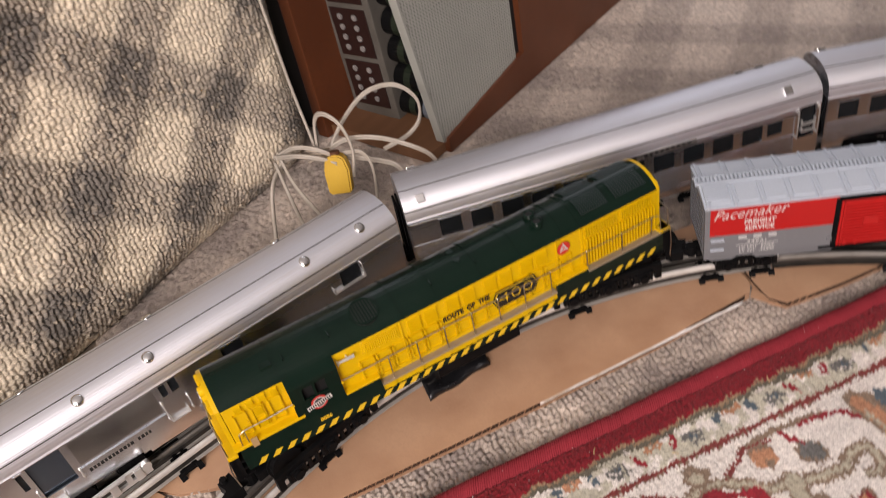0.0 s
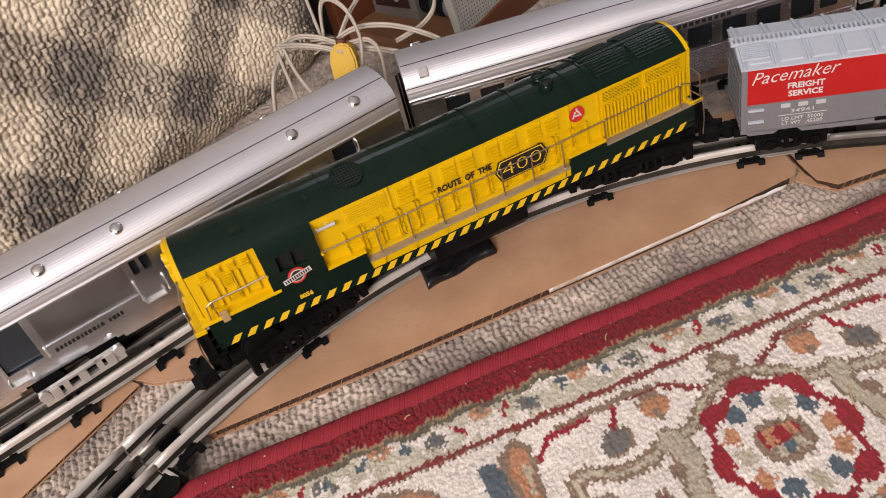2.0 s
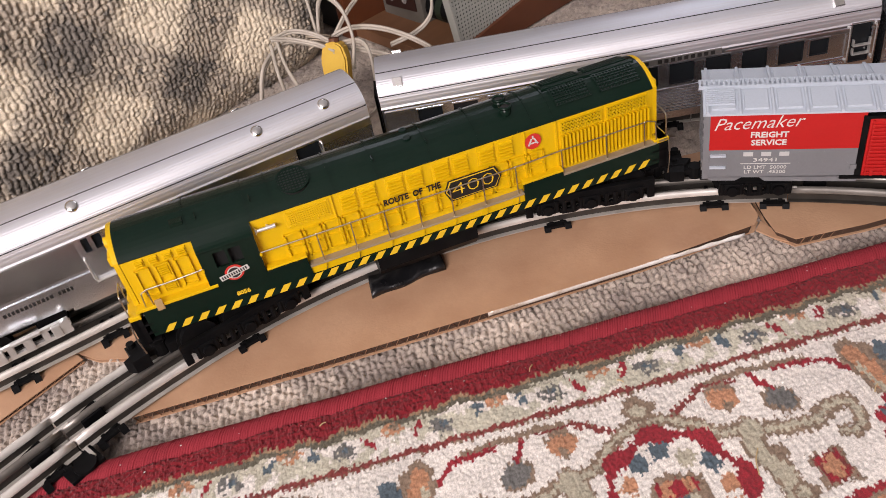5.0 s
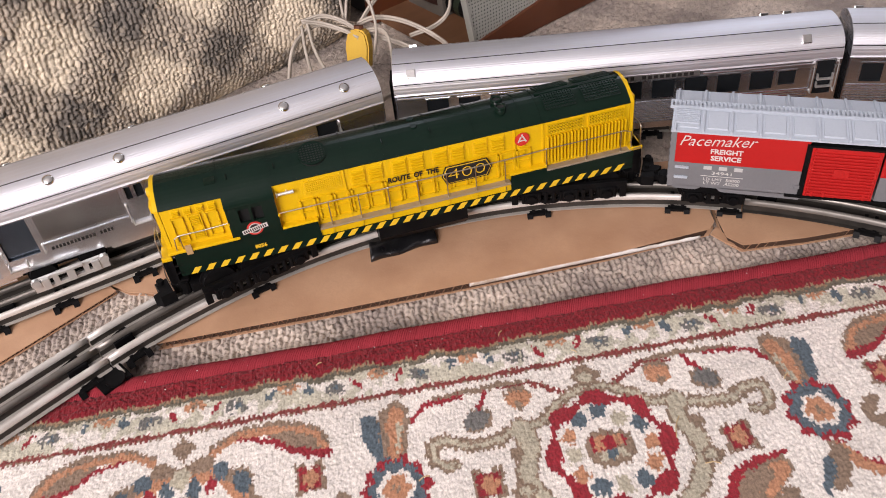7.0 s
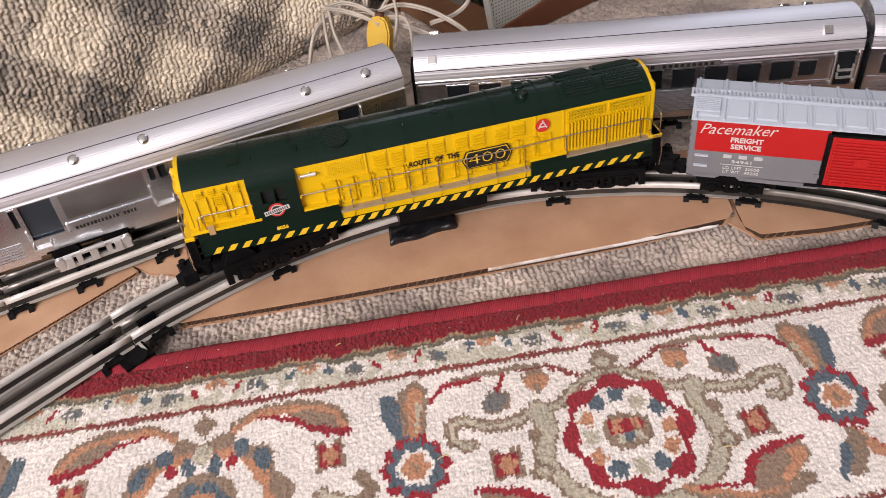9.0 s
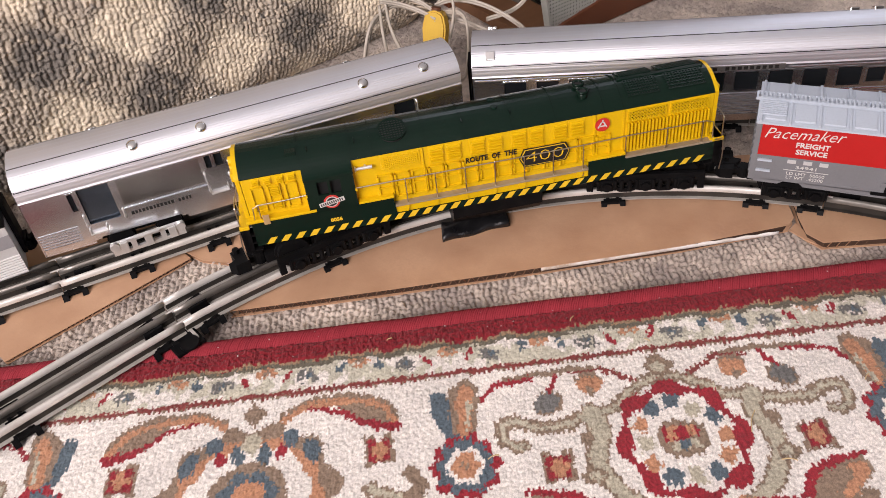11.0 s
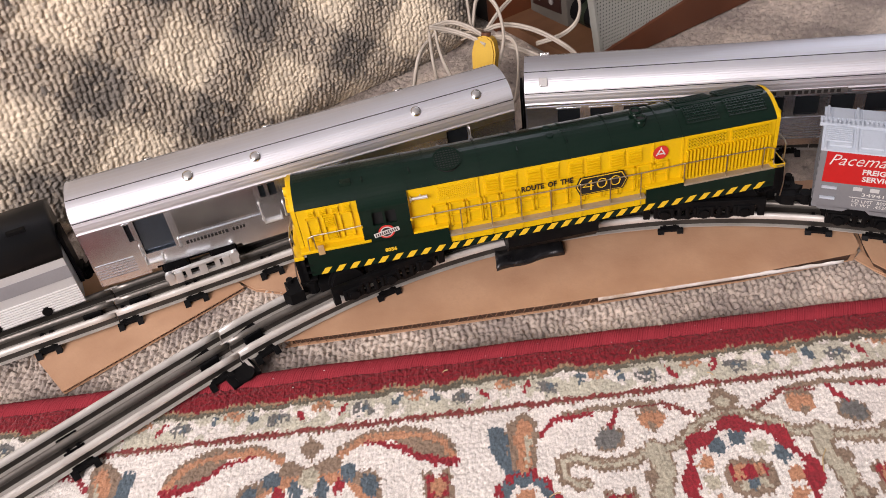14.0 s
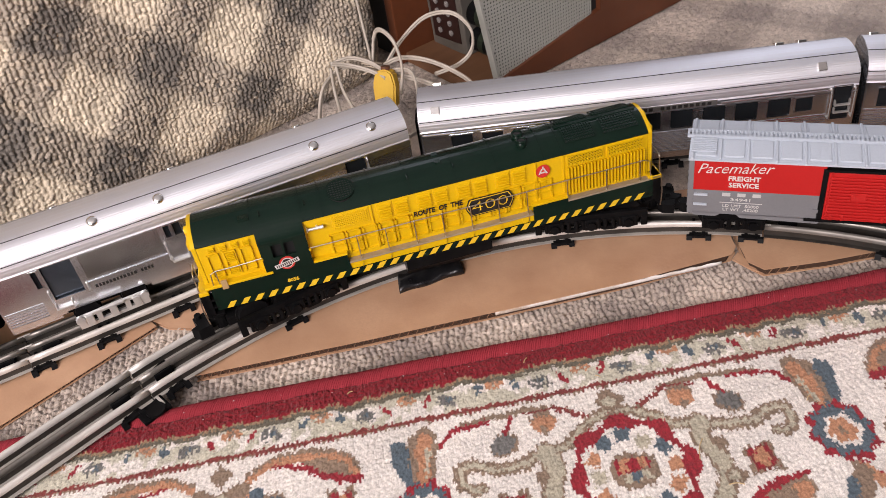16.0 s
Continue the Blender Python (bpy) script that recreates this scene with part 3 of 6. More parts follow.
def rug_height(u, v):
    """Cut tufts in rows, each leaning its own way and cut at its own height."""
    a = u / 0.0020
    i = np.floor(a)
    b = -v / 0.0022 + 0.5 * (i % 2)
    j = np.floor(b)
    k = cellrand(i, j, 8)
    fa, fb = a - i - 0.5 + 0.22 * (cellrand(j, i, 51) - 0.5), b - j - 0.5 + 0.25 * (cellrand(i, j, 52) - 0.5)
    dome = np.clip(1 - (np.abs(fa) * 1.9) ** 2.2, 0, 1) * np.clip(1 - (np.abs(fb) * 1.9) ** 2.2, 0, 1)
    return (0.0012 + 0.0016 * (v > -0.031)) * np.sqrt(dome) * (0.4 + 0.6 * k) + 0.0005 * fbm(u, v, 120, 9) + 0.0003 * fbm(u, v, 520, 13) + 0.0008 * np.random.RandomState(4).random_sample(u.shape)


def rug_place(u, v, h):
    d = -v
    return u + 0.0004 * fbm(u, v, 900, 23), v + 0.0004 * fbm(u, v, 800, 24), 0.0093 + h - 0.004 * np.clip((0.0165 - d) / 0.005, 0, 1)


pile_top = sheet("wool_surface", np.arange(-0.56, 0.62, 0.00086), np.arange(-0.262, -0.0115, 0.00086), rug_place, rug_height, lambda u, v: rug_colour(u * 1000, -v * 1000), RUGPILE)
pile_top.parent = rug
tagged(pile_top, "short wool pile with woven vines and flowers", kind="stuff")
bm = bmesh.new()
box(bm, -0.9, 1.1, -1.25, -0.008, 0.0, 0.0075)
part("backing", bm, surface("rug_far_pile", (0.45, 0.38, 0.31), 0.95, second=(0.28, 0.12, 0.09), scale=20, amount=0.9), rug)
# whipped edge: a rolled cord wound with yarn
bm = bmesh.new()
n_turn, ring = 660, 9
rnd = random.Random(5)
prev = None
for i in range(n_turn * 4 + 1):
    x = -0.62 + 1.32 * i / (n_turn * 4)
    rr = (0.0061, 0.0064, 0.0065, 0.0064)[i % 4] + 0.0005 * rnd.random()
    sag = 0.0004 * math.sin(x * 31) + 0.0003 * math.sin(x * 73 + 1)
    v = [bm.verts.new((x + 0.0036 * math.cos(a), -0.0076 + sag + 1.35 * rr * math.cos(a), 0.0058 + rr * math.sin(a))) for a in (math.pi * q / (ring - 1) for q in range(ring))]
    if prev:
        for s in range(ring - 1):
            bm.faces.new((prev[s], prev[s + 1], v[s + 1], v[s]))
    prev = v
part("whipped_edge", bm, BINDING, rug, "dark red whipped wool edge", smooth=True)
# bits of straw and lint lying on the rug
rnd = random.Random(12)
for x, d, length, turn in ((0.215, 0.136, 0.018, 62), (0.228, 0.168, 0.011, -12), (0.022, 0.139, 0.009, 15), (0.312, 0.112, 0.007, 40), (0.105, 0.026, 0.006, 50), (0.160, 0.056, 0.005, -40), (-0.05, 0.024, 0.005, 20), (0.27, 0.034, 0.006, 70)):
    bm = bmesh.new()
    tube(bm, spline([(-length / 2, 0, 0), (0, length * 0.08, 0.0006), (length / 2, 0, 0.0002)], 4), 0.00042, 5)
    bm.transform(PLACE_RUG @ Matrix.Translation((x, -d, 0.0128)) @ Matrix.Rotation(radians(turn), 4, "Z"))
    tagged(finish(bm, "straw", STRAW), "dry yellow bit of straw lying on the rug", "straw", "bits of straw")
bm = bmesh.new()
for k in range(70):
    x, d, z = rnd.uniform(-0.3, 0.45), rnd.choice((rnd.uniform(0.003, 0.03), rnd.uniform(0.03, 0.2))), 0.0125
    ball(bm, (x, -d, z), rnd.uniform(0.0002, 0.00045), rnd.uniform(0.6, 2.2), rnd.uniform(0.6, 1.8), 0.6, n=5)
bm.transform(PLACE_RUG)
tagged(finish(bm, "lint", WHITEINK), "white specks of lint on the rug", "lint", kind="stuff")

# ---- cardboard sheets under the track ----
def cardboard(name, outline, z, label, edge=None, thick=0.0082):
    """A sheet of corrugated board; edge gives the two corners between which the flutes show."""
    ob = empty(name, Matrix.Identity(4), label, "cardboard", "cardboard pads")
    bm = bmesh.new()
    prism(bm, outline, "z", z + thick - 0.0006, z + thick)
    part("top_liner", bm, CARD, ob)
    bm = bmesh.new()
    prism(bm, outline, "z", z, z + 0.0006)
    part("bottom_liner", bm, CARD, ob)
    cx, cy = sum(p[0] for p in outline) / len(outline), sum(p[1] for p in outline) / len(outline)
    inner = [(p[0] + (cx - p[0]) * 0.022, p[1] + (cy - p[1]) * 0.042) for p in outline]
    # core behind the flutes, coloured dark as shade
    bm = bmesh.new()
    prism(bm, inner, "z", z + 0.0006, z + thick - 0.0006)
    part("core", bm, CARDSHADE, ob)
    if edge:
        a, b = Vector((*edge[0], 0)), Vector((*edge[1], 0))
        run = (b - a).normalized()
        nrm = Vector((-run.y, run.x, 0))
        if nrm.dot(Vector((cx, cy, 0)) - a) < 0:
            nrm = -nrm
        bm = bmesh.new()
        n = int((b - a).length / 0.0040)
        prev = None
        for i in range(n + 1):
            p = a + run * ((b - a).length * i / n)
            zz = z + (0.0007 if i % 2 else thick - 0.0007)
            q = [bm.verts.new((*(p + nrm * k).xy, zz)) for k in (0.0003, 0.0014)]
            if prev:
                bm.faces.new((prev[0], q[0], q[1], prev[1]))
            prev = q
        bmesh.ops.solidify(bm, geom=bm.faces[:], thickness=0.0011)
        part("corrugation", bm, CARD, ob, "corrugated flutes showing at the cut edge")
    return ob


cardboard("cardboard_sheet", [(-0.1980, 0.1456), (-0.0596, 0.1725), (0.0685, 0.1995), (0.1905, 0.2265), (0.2833, 0.2525), (0.2893, 0.2624), (0.2828, 0.3598), (-0.0499, 0.3297), (-0.1650, 0.2599)], 0.0012, "tan corrugated cardboard sheet lying under the curved track", ((-0.1980, 0.1456), (0.0705, 0.2000)))
cardboard("cardboard_sheet", [(0.2928, 0.2625), (0.2949, 0.2406), (0.3064, 0.2287), (0.3603, 0.2337), (0.4301, 0.2457), (0.6200, 0.2700), (0.6200, 0.4000), (0.2922, 0.3895)], 0.0012, "tan corrugated cardboard sheet with torn corner under the track", ((0.3064, 0.2287), (0.4301, 0.2457)))
cardboard("cardboard_sheet", [(-0.3789, 0.0905), (-0.3004, 0.1724), (-0.2572, 0.2182), (-0.2803, 0.2380), (-0.3404, 0.2996), (-0.4509, 0.2401), (-0.4293, 0.1326)], 0.001, "small tan cardboard sheet with torn corner under the far track", ((-0.3789, 0.0905), (-0.2572, 0.2182)), 0.0040)
cardboard("cardboard_sheet", [(-0.2783, 0.2341), (-0.2451, 0.2162), (-0.1900, 0.2082), (-0.1720, 0.2997), (-0.0001, 0.4191), (-0.1001, 0.4686), (-0.3003, 0.3195)], 0.0005, "tan cardboard sheet with ragged edge under the far track", None, 0.0040)
# torn flap and the tape along the edge
bm = bmesh.new()
prism(bm, [(0.2843, 0.2525), (0.2913, 0.2625), (0.2983, 0.2485), (0.3034, 0.2336), (0.2944, 0.2406)], "z", 0.002, 0.0032)
tagged(finish(bm, "cardboard_scrap", CARD), "curled brown cardboard scrap at the torn edge", "cardboard")
bm = bmesh.new()
run = Vector((0.2148, 0.0476, 0)).normalized()
nrm = Vector((-run.y, run.x, 0))
for i in range(44):
    a, b = Vector((0.0670, 0.1993, 0)) + run * (0.0048 * i), Vector((0.0670, 0.1993, 0)) + run * (0.0048 * (i + 1))
    w = 0.0024 * (1 - (i / 46) ** 2 * 0.85) * (1 + 0.3 * math.sin(i * 0.9))
    z0 = 0.0086 + 0.0005 * math.sin(i * 1.7)
    z1 = 0.0086 + 0.0005 * math.sin((i + 1) * 1.7)
    v = [bm.verts.new((*p.xy, z)) for p, z in ((a - nrm * 0.0008, 0.0058), (b - nrm * 0.0008, 0.0058), (b, z1), (a, z0), (b + nrm * w * 0.6, z1), (a + nrm * w * 0.6, z0))]
    bm.faces.new((v[0], v[1], v[2], v[3]))
    bm.faces.new((v[3], v[2], v[4], v[5]))
bmesh.ops.remove_doubles(bm, verts=bm.verts, dist=0.00001)
bmesh.ops.solidify(bm, geom=bm.faces[:], thickness=0.0003)
tagged(finish(bm, "packing_tape", TAPE, smooth=True), "shiny strip of clear packing tape on the cardboard edge", "tape")


# ---- track ----
class Line:
    """A track's middle line: straights and arcs from a start and a heading. Pieces are (length, radius); radius 0 is straight, plus turns right."""

    def __init__(self, x, y, heading, pieces):
        self.pts = []
        h = radians(heading)
        for length, radius in pieces:
            n = max(2, int(length / 0.012))
            for i in range(n):
                self.pts.append((x, y, h))
                st = length / n
                if radius:
                    h2 = h - st / radius
                    x += st * math.cos((h + h2) / 2)
                    y += st * math.sin((h + h2) / 2)
                    h = h2
                else:
                    x += st * math.cos(h)
                    y += st * math.sin(h)
        self.pts.append((x, y, h))
        self.s = [0.0]
        for a, b in zip(self.pts, self.pts[1:]):
            self.s.append(self.s[-1] + math.hypot(b[0] - a[0], b[1] - a[1]))

    def at(self, s):
        i = max(0, min(len(self.s) - 2, next((k for k in range(len(self.s) - 1) if self.s[k + 1] >= s), len(self.s) - 2)))
        t = (s - self.s[i]) / (self.s[i + 1] - self.s[i])
        a, b = self.pts[i], self.pts[i + 1]
        return a[0] + t * (b[0] - a[0]), a[1] + t * (b[1] - a[1]), a[2] + t * (b[2] - a[2])

    def nearest(self, x, y):
        return min(self.s, key=lambda s: (self.at(s)[0] - x) ** 2 + (self.at(s)[1] - y) ** 2)


RAIL_PROFILE = [(-0.0043, 0.0), (-0.0043, 0.0007), (-0.0011, 0.0011), (-0.0011, 0.0058)] + [(0.0027 * math.sin(a), 0.0085 + 0.0038 * math.cos(a)) for a in (radians(q) for q in range(-120, 121, 15))] + [(0.0011, 0.0058), (0.0011, 0.0011), (0.0043, 0.0007), (0.0043, 0.0)]


def rail_mesh(line, s0, s1, off, z, lift):
    bm = bmesh.new()
    n = max(2, int((s1 - s0) / 0.015))
    prev = None
    for i in range(n + 1):
        x, y, h = line.at(s0 + (s1 - s0) * i / n)
        ring_ = [bm.verts.new((x - (off + p[0]) * math.sin(h), y + (off + p[0]) * math.cos(h), z + lift(s0 + (s1 - s0) * i / n) + p[1])) for p in RAIL_PROFILE]
        if prev:
            for k in range(len(ring_)):
                f = bm.faces.new((prev[k], prev[(k + 1) % len(ring_)], ring_[(k + 1) % len(ring_)], ring_[k]))
                f.smooth = 4 <= k < len(ring_) - 5
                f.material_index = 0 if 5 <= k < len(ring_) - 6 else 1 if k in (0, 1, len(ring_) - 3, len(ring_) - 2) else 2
        else:
            bm.faces.new(ring_[::-1])
        prev = ring_
    bm.faces.new(prev)
    return bm


def tie_mesh():
    """A pressed steel sleeper: a channel with splayed feet and rail clips."""
    bm = bmesh.new()
    box(bm, -0.0085, 0.0085, -0.0245, 0.0245, 0.0028, 0.0042, 0.0004)
    for sx in (-1, 1):
        box(bm, sx * 0.0085 - 0.0006, sx * 0.0085 + 0.0006, -0.0245, 0.0245, 0.0004, 0.0038)
        for sy in (-1, 1):
            prism(bm, [(sy * 0.0240, 0.0), (sy * 0.0292, 0.0), (sy * 0.0262, 0.0046), (sy * 0.0236, 0.005)], "x", sx * 0.0085 - 0.0026, sx * 0.0085 + 0.0026)
            box(bm, sx * 0.0045 - 0.0016, sx * 0.0045 + 0.0016, sy * 0.0215 - 0.0004, sy * 0.0215 + 0.0014, 0.004, 0.0056, 0.0004)
    for sy in (-1, 1):
        box(bm, -0.0085, 0.0085, *sorted((sy * 0.0245, sy * 0.0256)), 0.0018, 0.0042)
    for sx in (-1, 1):
        box(bm, sx * 0.004 - 0.0014, sx * 0.004 + 0.0014, -0.0046, 0.0046, 0.0042, 0.0066)
    return bm


RAIL_Z = 0.0032


def flat(s):
    return 0.0


def track(line, cuts, ties, z, label, lift=flat, inner=None, dull=()):
    """One piece of track after another: cuts are the lengths at which pieces meet; dull names the darker pieces."""
    proto = None
    for i, (a, b) in enumerate(zip(cuts, cuts[1:])):
        x, y, h = line.at((a + b) / 2)
        ob = empty("train_track", Matrix.Identity(4), label.replace("three-rail", "dull three-rail") if i in dull else label, "train track", "track pieces")
        bright, edge = (DULLTIN, RAILWEB) if i in dull else (RAIL, RAILSIDE)
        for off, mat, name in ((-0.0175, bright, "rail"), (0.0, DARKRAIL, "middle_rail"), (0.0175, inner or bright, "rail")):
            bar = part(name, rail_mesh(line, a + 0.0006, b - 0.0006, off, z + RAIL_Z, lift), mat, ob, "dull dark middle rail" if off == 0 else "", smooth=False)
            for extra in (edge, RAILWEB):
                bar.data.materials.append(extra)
        for off in (-0.0175, 0, 0.0175):
            if b < cuts[-1]:
                x, y, h = line.at(b)
                bm = bmesh.new()
                c, s_ = math.cos(h), math.sin(h)
                p = Vector((x - off * s_, y + off * c, z + lift(b) + RAIL_Z + 0.0112))
                cyl(bm, p - Vector((c, s_, 0)) * 0.006, p + Vector((c, s_, 0)) * 0.006, 0.0014, 8)
                part("track_pin", bm, RAIL, ob)
        if b < cuts[-1]:
            x, y, h = line.at(b)
            m = Matrix.Translation((x, y, z + lift(b))) @ Matrix.Rotation(h, 4, "Z")
            for dx in (-0.021, 0.021):
                bm = bmesh.new()
                box(bm, dx - 0.0085, dx + 0.0085, -0.0052, 0.0052, 0.004, 0.0110, 0.0008)
                bm.transform(m)
                part("insulator", bm, BLACK, ob, "black middle rail insulator")
        for s in ties:
            if a <= s < b:
                x, y, h = line.at(s)
                m = Matrix.Translation((x, y, z + lift(s))) @ Matrix.Rotation(h, 4, "Z")
                if proto is None:
                    proto = part("sleeper", tie_mesh(), BLACKSTEEL, ob, "black pressed-steel sleeper")
                    proto.matrix_basis = m
                else:
                    tagged(share(proto, "sleeper", m, ob), "black pressed-steel sleeper")


def on_rug(s):
    """The near track's rise where it lies on the rug."""
    k = max(0.0, min(1.0, (0.60 - s) / 0.16))
    return 0.0036 * k * k * (3 - 2 * k)


# near track: a straight that leads over the rug, then a wide curve
STRAIGHT = 0.50
near = Line(-0.579, -0.2366, 47.18, [(STRAIGHT, 0), (0.95, 0.564)])
track(near, [0, 0.243, STRAIGHT, STRAIGHT + 0.352 + 0.26, STRAIGHT + 0.95], [0.03, 0.12, 0.215, 0.262, 0.36, 0.478, 0.522, STRAIGHT + 0.145, near.nearest(0.130, 0.300), near.nearest(0.265, 0.302), near.nearest(0.304, 0.293), near.nearest(0.420, 0.255), near.nearest(0.500, 0.211)], 0.0082, "curved three-rail tinplate toy train track on black sleepers", on_rug, dull=(3,))
# far track; its inner rail takes a darker colour for the cars' shade
FSTR = 0.5686
far = Line(-0.5818, 0.0640, 29.88, [(FSTR, 0), (0.98, 0.6436)])
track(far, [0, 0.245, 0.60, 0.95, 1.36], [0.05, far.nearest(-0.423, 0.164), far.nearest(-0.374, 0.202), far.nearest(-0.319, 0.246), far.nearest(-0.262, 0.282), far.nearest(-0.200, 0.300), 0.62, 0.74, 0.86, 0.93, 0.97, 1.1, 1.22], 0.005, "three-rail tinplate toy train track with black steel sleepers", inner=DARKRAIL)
# wire clips hooked on the near track's joint
for s in (STRAIGHT - 0.006, 0.232):
    x, y, h = near.at(s)
    m = Matrix.Translation((x, y, 0.0082 + on_rug(s))) @ Matrix.Rotation(h, 4, "Z")
    clip = empty("track_clip", m, "black plastic wire clip hooked under the rail", "track clip", "wire clips")
    bm = bmesh.new()
    box(bm, -0.013, 0.013, -0.0390, -0.0120, 0.0005, 0.0038, 0.0008)
    part("clip_plate", bm, BLACK, clip)
    bm = bmesh.new()
    cyl(bm, (0.001, -0.0340, 0.0038), (0.001, -0.0340, 0.0062), 0.0082, 22)
    part("clip_button", bm, BLACK, clip)
    bm = bmesh.new()
    box(bm, 0.008, 0.0105, -0.0330, -0.0200, 0.0038, 0.0052, 0.0003)
    part("spring_tab", bm, RAIL, clip, "bright metal tab")
# black tape bundle beneath the engine: a folded wedge, its loose edge lifted
bm = bmesh.new()
rnd = random.Random(31)
edge_a, edge_b, back_a, back_b = Vector((-0.0215, 0.2325, 0)), Vector((0.0385, 0.2555, 0)), Vector((-0.0262, 0.2660, 0)), Vector((0.0300, 0.2860, 0))
grid = []
for i in range(25):
    f = i / 24
    row = []
    for k in range(11):
        g = k / 10
        p = (edge_a.lerp(edge_b, f)).lerp(back_a.lerp(back_b, f), g)
        lift = 0.0016 + 0.0062 * math.sin(math.pi * min(1.0, 0.12 + g)) ** 0.7 + 0.0010 * math.sin(9 * f + 5 * g) + 0.0007 * math.sin(23 * f - 7 * g) + 0.0006 * (rnd.random() - 0.5)
        p.y += 0.0011 * math.sin(11 * f) * (1 - g)
        row.append(bm.verts.new((p.x, p.y, 0.0082 + lift)))
    grid.append(row)
for r0, r1 in zip(grid, grid[1:]):
    for k in range(10):
        bm.faces.new((r0[k], r1[k], r1[k + 1], r0[k + 1]))
rim = [r[0] for r in grid] + grid[-1][1:] + [r[-1] for r in grid[-2::-1]] + grid[0][-2:0:-1]
foot = [bm.verts.new((v.co.x, v.co.y, 0.0094)) for v in rim]
for k in range(len(rim)):
    bm.faces.new((rim[k], rim[(k + 1) % len(rim)], foot[(k + 1) % len(rim)], foot[k]))
bm.faces.new(foot)
tagged(finish(bm, "taped_wire_joint", VINYL, smooth=True), "lump of black vinyl tape beside the rail on the cardboard", "tape")


# ---- rolling stock helpers ----
def truck(parent, x, axles, half, z, wheel, frame_mat=BLACK, length=0.07):
    """A bogie: side frames with journal boxes and springs, and wheels on axles."""
    ob = new("truck")
    ob.parent = parent
    ob.matrix_basis = Matrix.Translation((x, 0, 0))
    for sy in (-1, 1):
        bm = bmesh.new()
        y = sy * half
        if frame_mat is SILVER:
            z0, z1 = z + 0.0035, z + 0.0172
            holes = [(c - 0.0042, c + 0.0042, z0 + 0.0035, z1 - 0.0030) for c in (-0.020, -0.0068, 0.0068, 0.020)]
            holed(bm, -length / 2, length / 2, z0, z1, *sorted((y - sy * 0.0016, y + sy * 0.0016)), holes)
            for a in (*axles, 0.0):
                box(bm, a - 0.0035, a + 0.0035, *sorted((y, y + sy * 0.0036)), z0 + 0.001, z1 - 0.001, 0.0008)
            for a in (-length / 2 + 0.003, length / 2 - 0.003):
                cyl(bm, (a, y, z1 - 0.003), (a, y + sy * 0.0042, z1 - 0.003), 0.0042, 14)
            cyl(bm, (-0.011, y + sy * 0.003, z1 + 0.001), (0.011, y + sy * 0.003, z1 + 0.001), 0.0022, 10)
            part("side_frame", bm, frame_mat, ob, "chromed bogie side frame")
            continue
        box(bm, -length / 2, length / 2, y - 0.0022, y + 0.0022, z + wheel * 1.0, z + wheel * 1.6, 0.0006)
        for a in (-length / 2 + 0.003, length / 2 - 0.003):
            box(bm, a - 0.003, a + 0.003, y - 0.0024, y + 0.0030, z + wheel * 0.35, z + wheel * 1.3, 0.0008)
        for a in axles:
            box(bm, a - 0.0062, a + 0.0062, *sorted((y - sy * 0.003, y + sy * 0.0038)), z + wheel * 0.40, z + wheel * 1.25, 0.0014)
            cyl(bm, (a, y, z + wheel * 0.8), (a, y + sy * 0.0062, z + wheel * 0.8), 0.0044, 14)
            for dx in (-0.0072, 0.0072):
                cyl(bm, (a + dx, y + sy * 0.0022, z + wheel * 0.5), (a + dx, y + sy * 0.0022, z + wheel * 1.25), 0.0020, 8)
        for a, b in zip(axles, axles[1:]):
            c = (a + b) / 2
            for dx in (-0.0036, 0.0036):
                cyl(bm, (c + dx, y + sy * 0.001, z + wheel * 0.45), (c + dx, y + sy * 0.001, z + wheel * 1.2), 0.0022, 8)
            prism(bm, [(a + 0.003, z + wheel * 0.6), (c - 0.005, z + wheel * 0.22), (c + 0.005, z + wheel * 0.22), (b - 0.003, z + wheel * 0.6), (b - 0.003, z + wheel * 0.85), (c + 0.005, z + wheel * 0.5), (c - 0.005, z + wheel * 0.5), (a + 0.003, z + wheel * 0.85)], "y", y - 0.0014, y + 0.0014)
        part("side_frame", bm, frame_mat, ob)
    for a in axles:
        bm = bmesh.new()
        for sy in (-1, 1):
            cyl(bm, (a, sy * 0.0145, z + wheel), (a, sy * 0.0195, z + wheel), wheel, 20)
            cyl(bm, (a, sy * 0.0130, z + wheel), (a, sy * 0.0145, z + wheel), wheel * 1.14, 20)
        cyl(bm, (a, -0.02, z + wheel), (a, 0.02, z + wheel), 0.002, 8)
        part("wheelset", bm, BLACKSTEEL, ob, "dark steel wheels on an axle")
    return ob


def on_track(ob, line, at, slack=0.007):
    """The pose, in a vehicle's own axes, of the track's middle under the point at x."""
    world = ob.matrix_world @ Vector((at, 0, 0))
    x, y, h = line.at(line.nearest(world.x, world.y))
    local = ob.matrix_world.inverted() @ Vector((x, y, 0))
    turn = h - math.atan2(ob.matrix_world[1][0], ob.matrix_world[0][0])
    return Matrix.Translation((at, max(-slack, min(slack, local.y)), 0)) @ Matrix.Rotation(turn, 4, "Z")


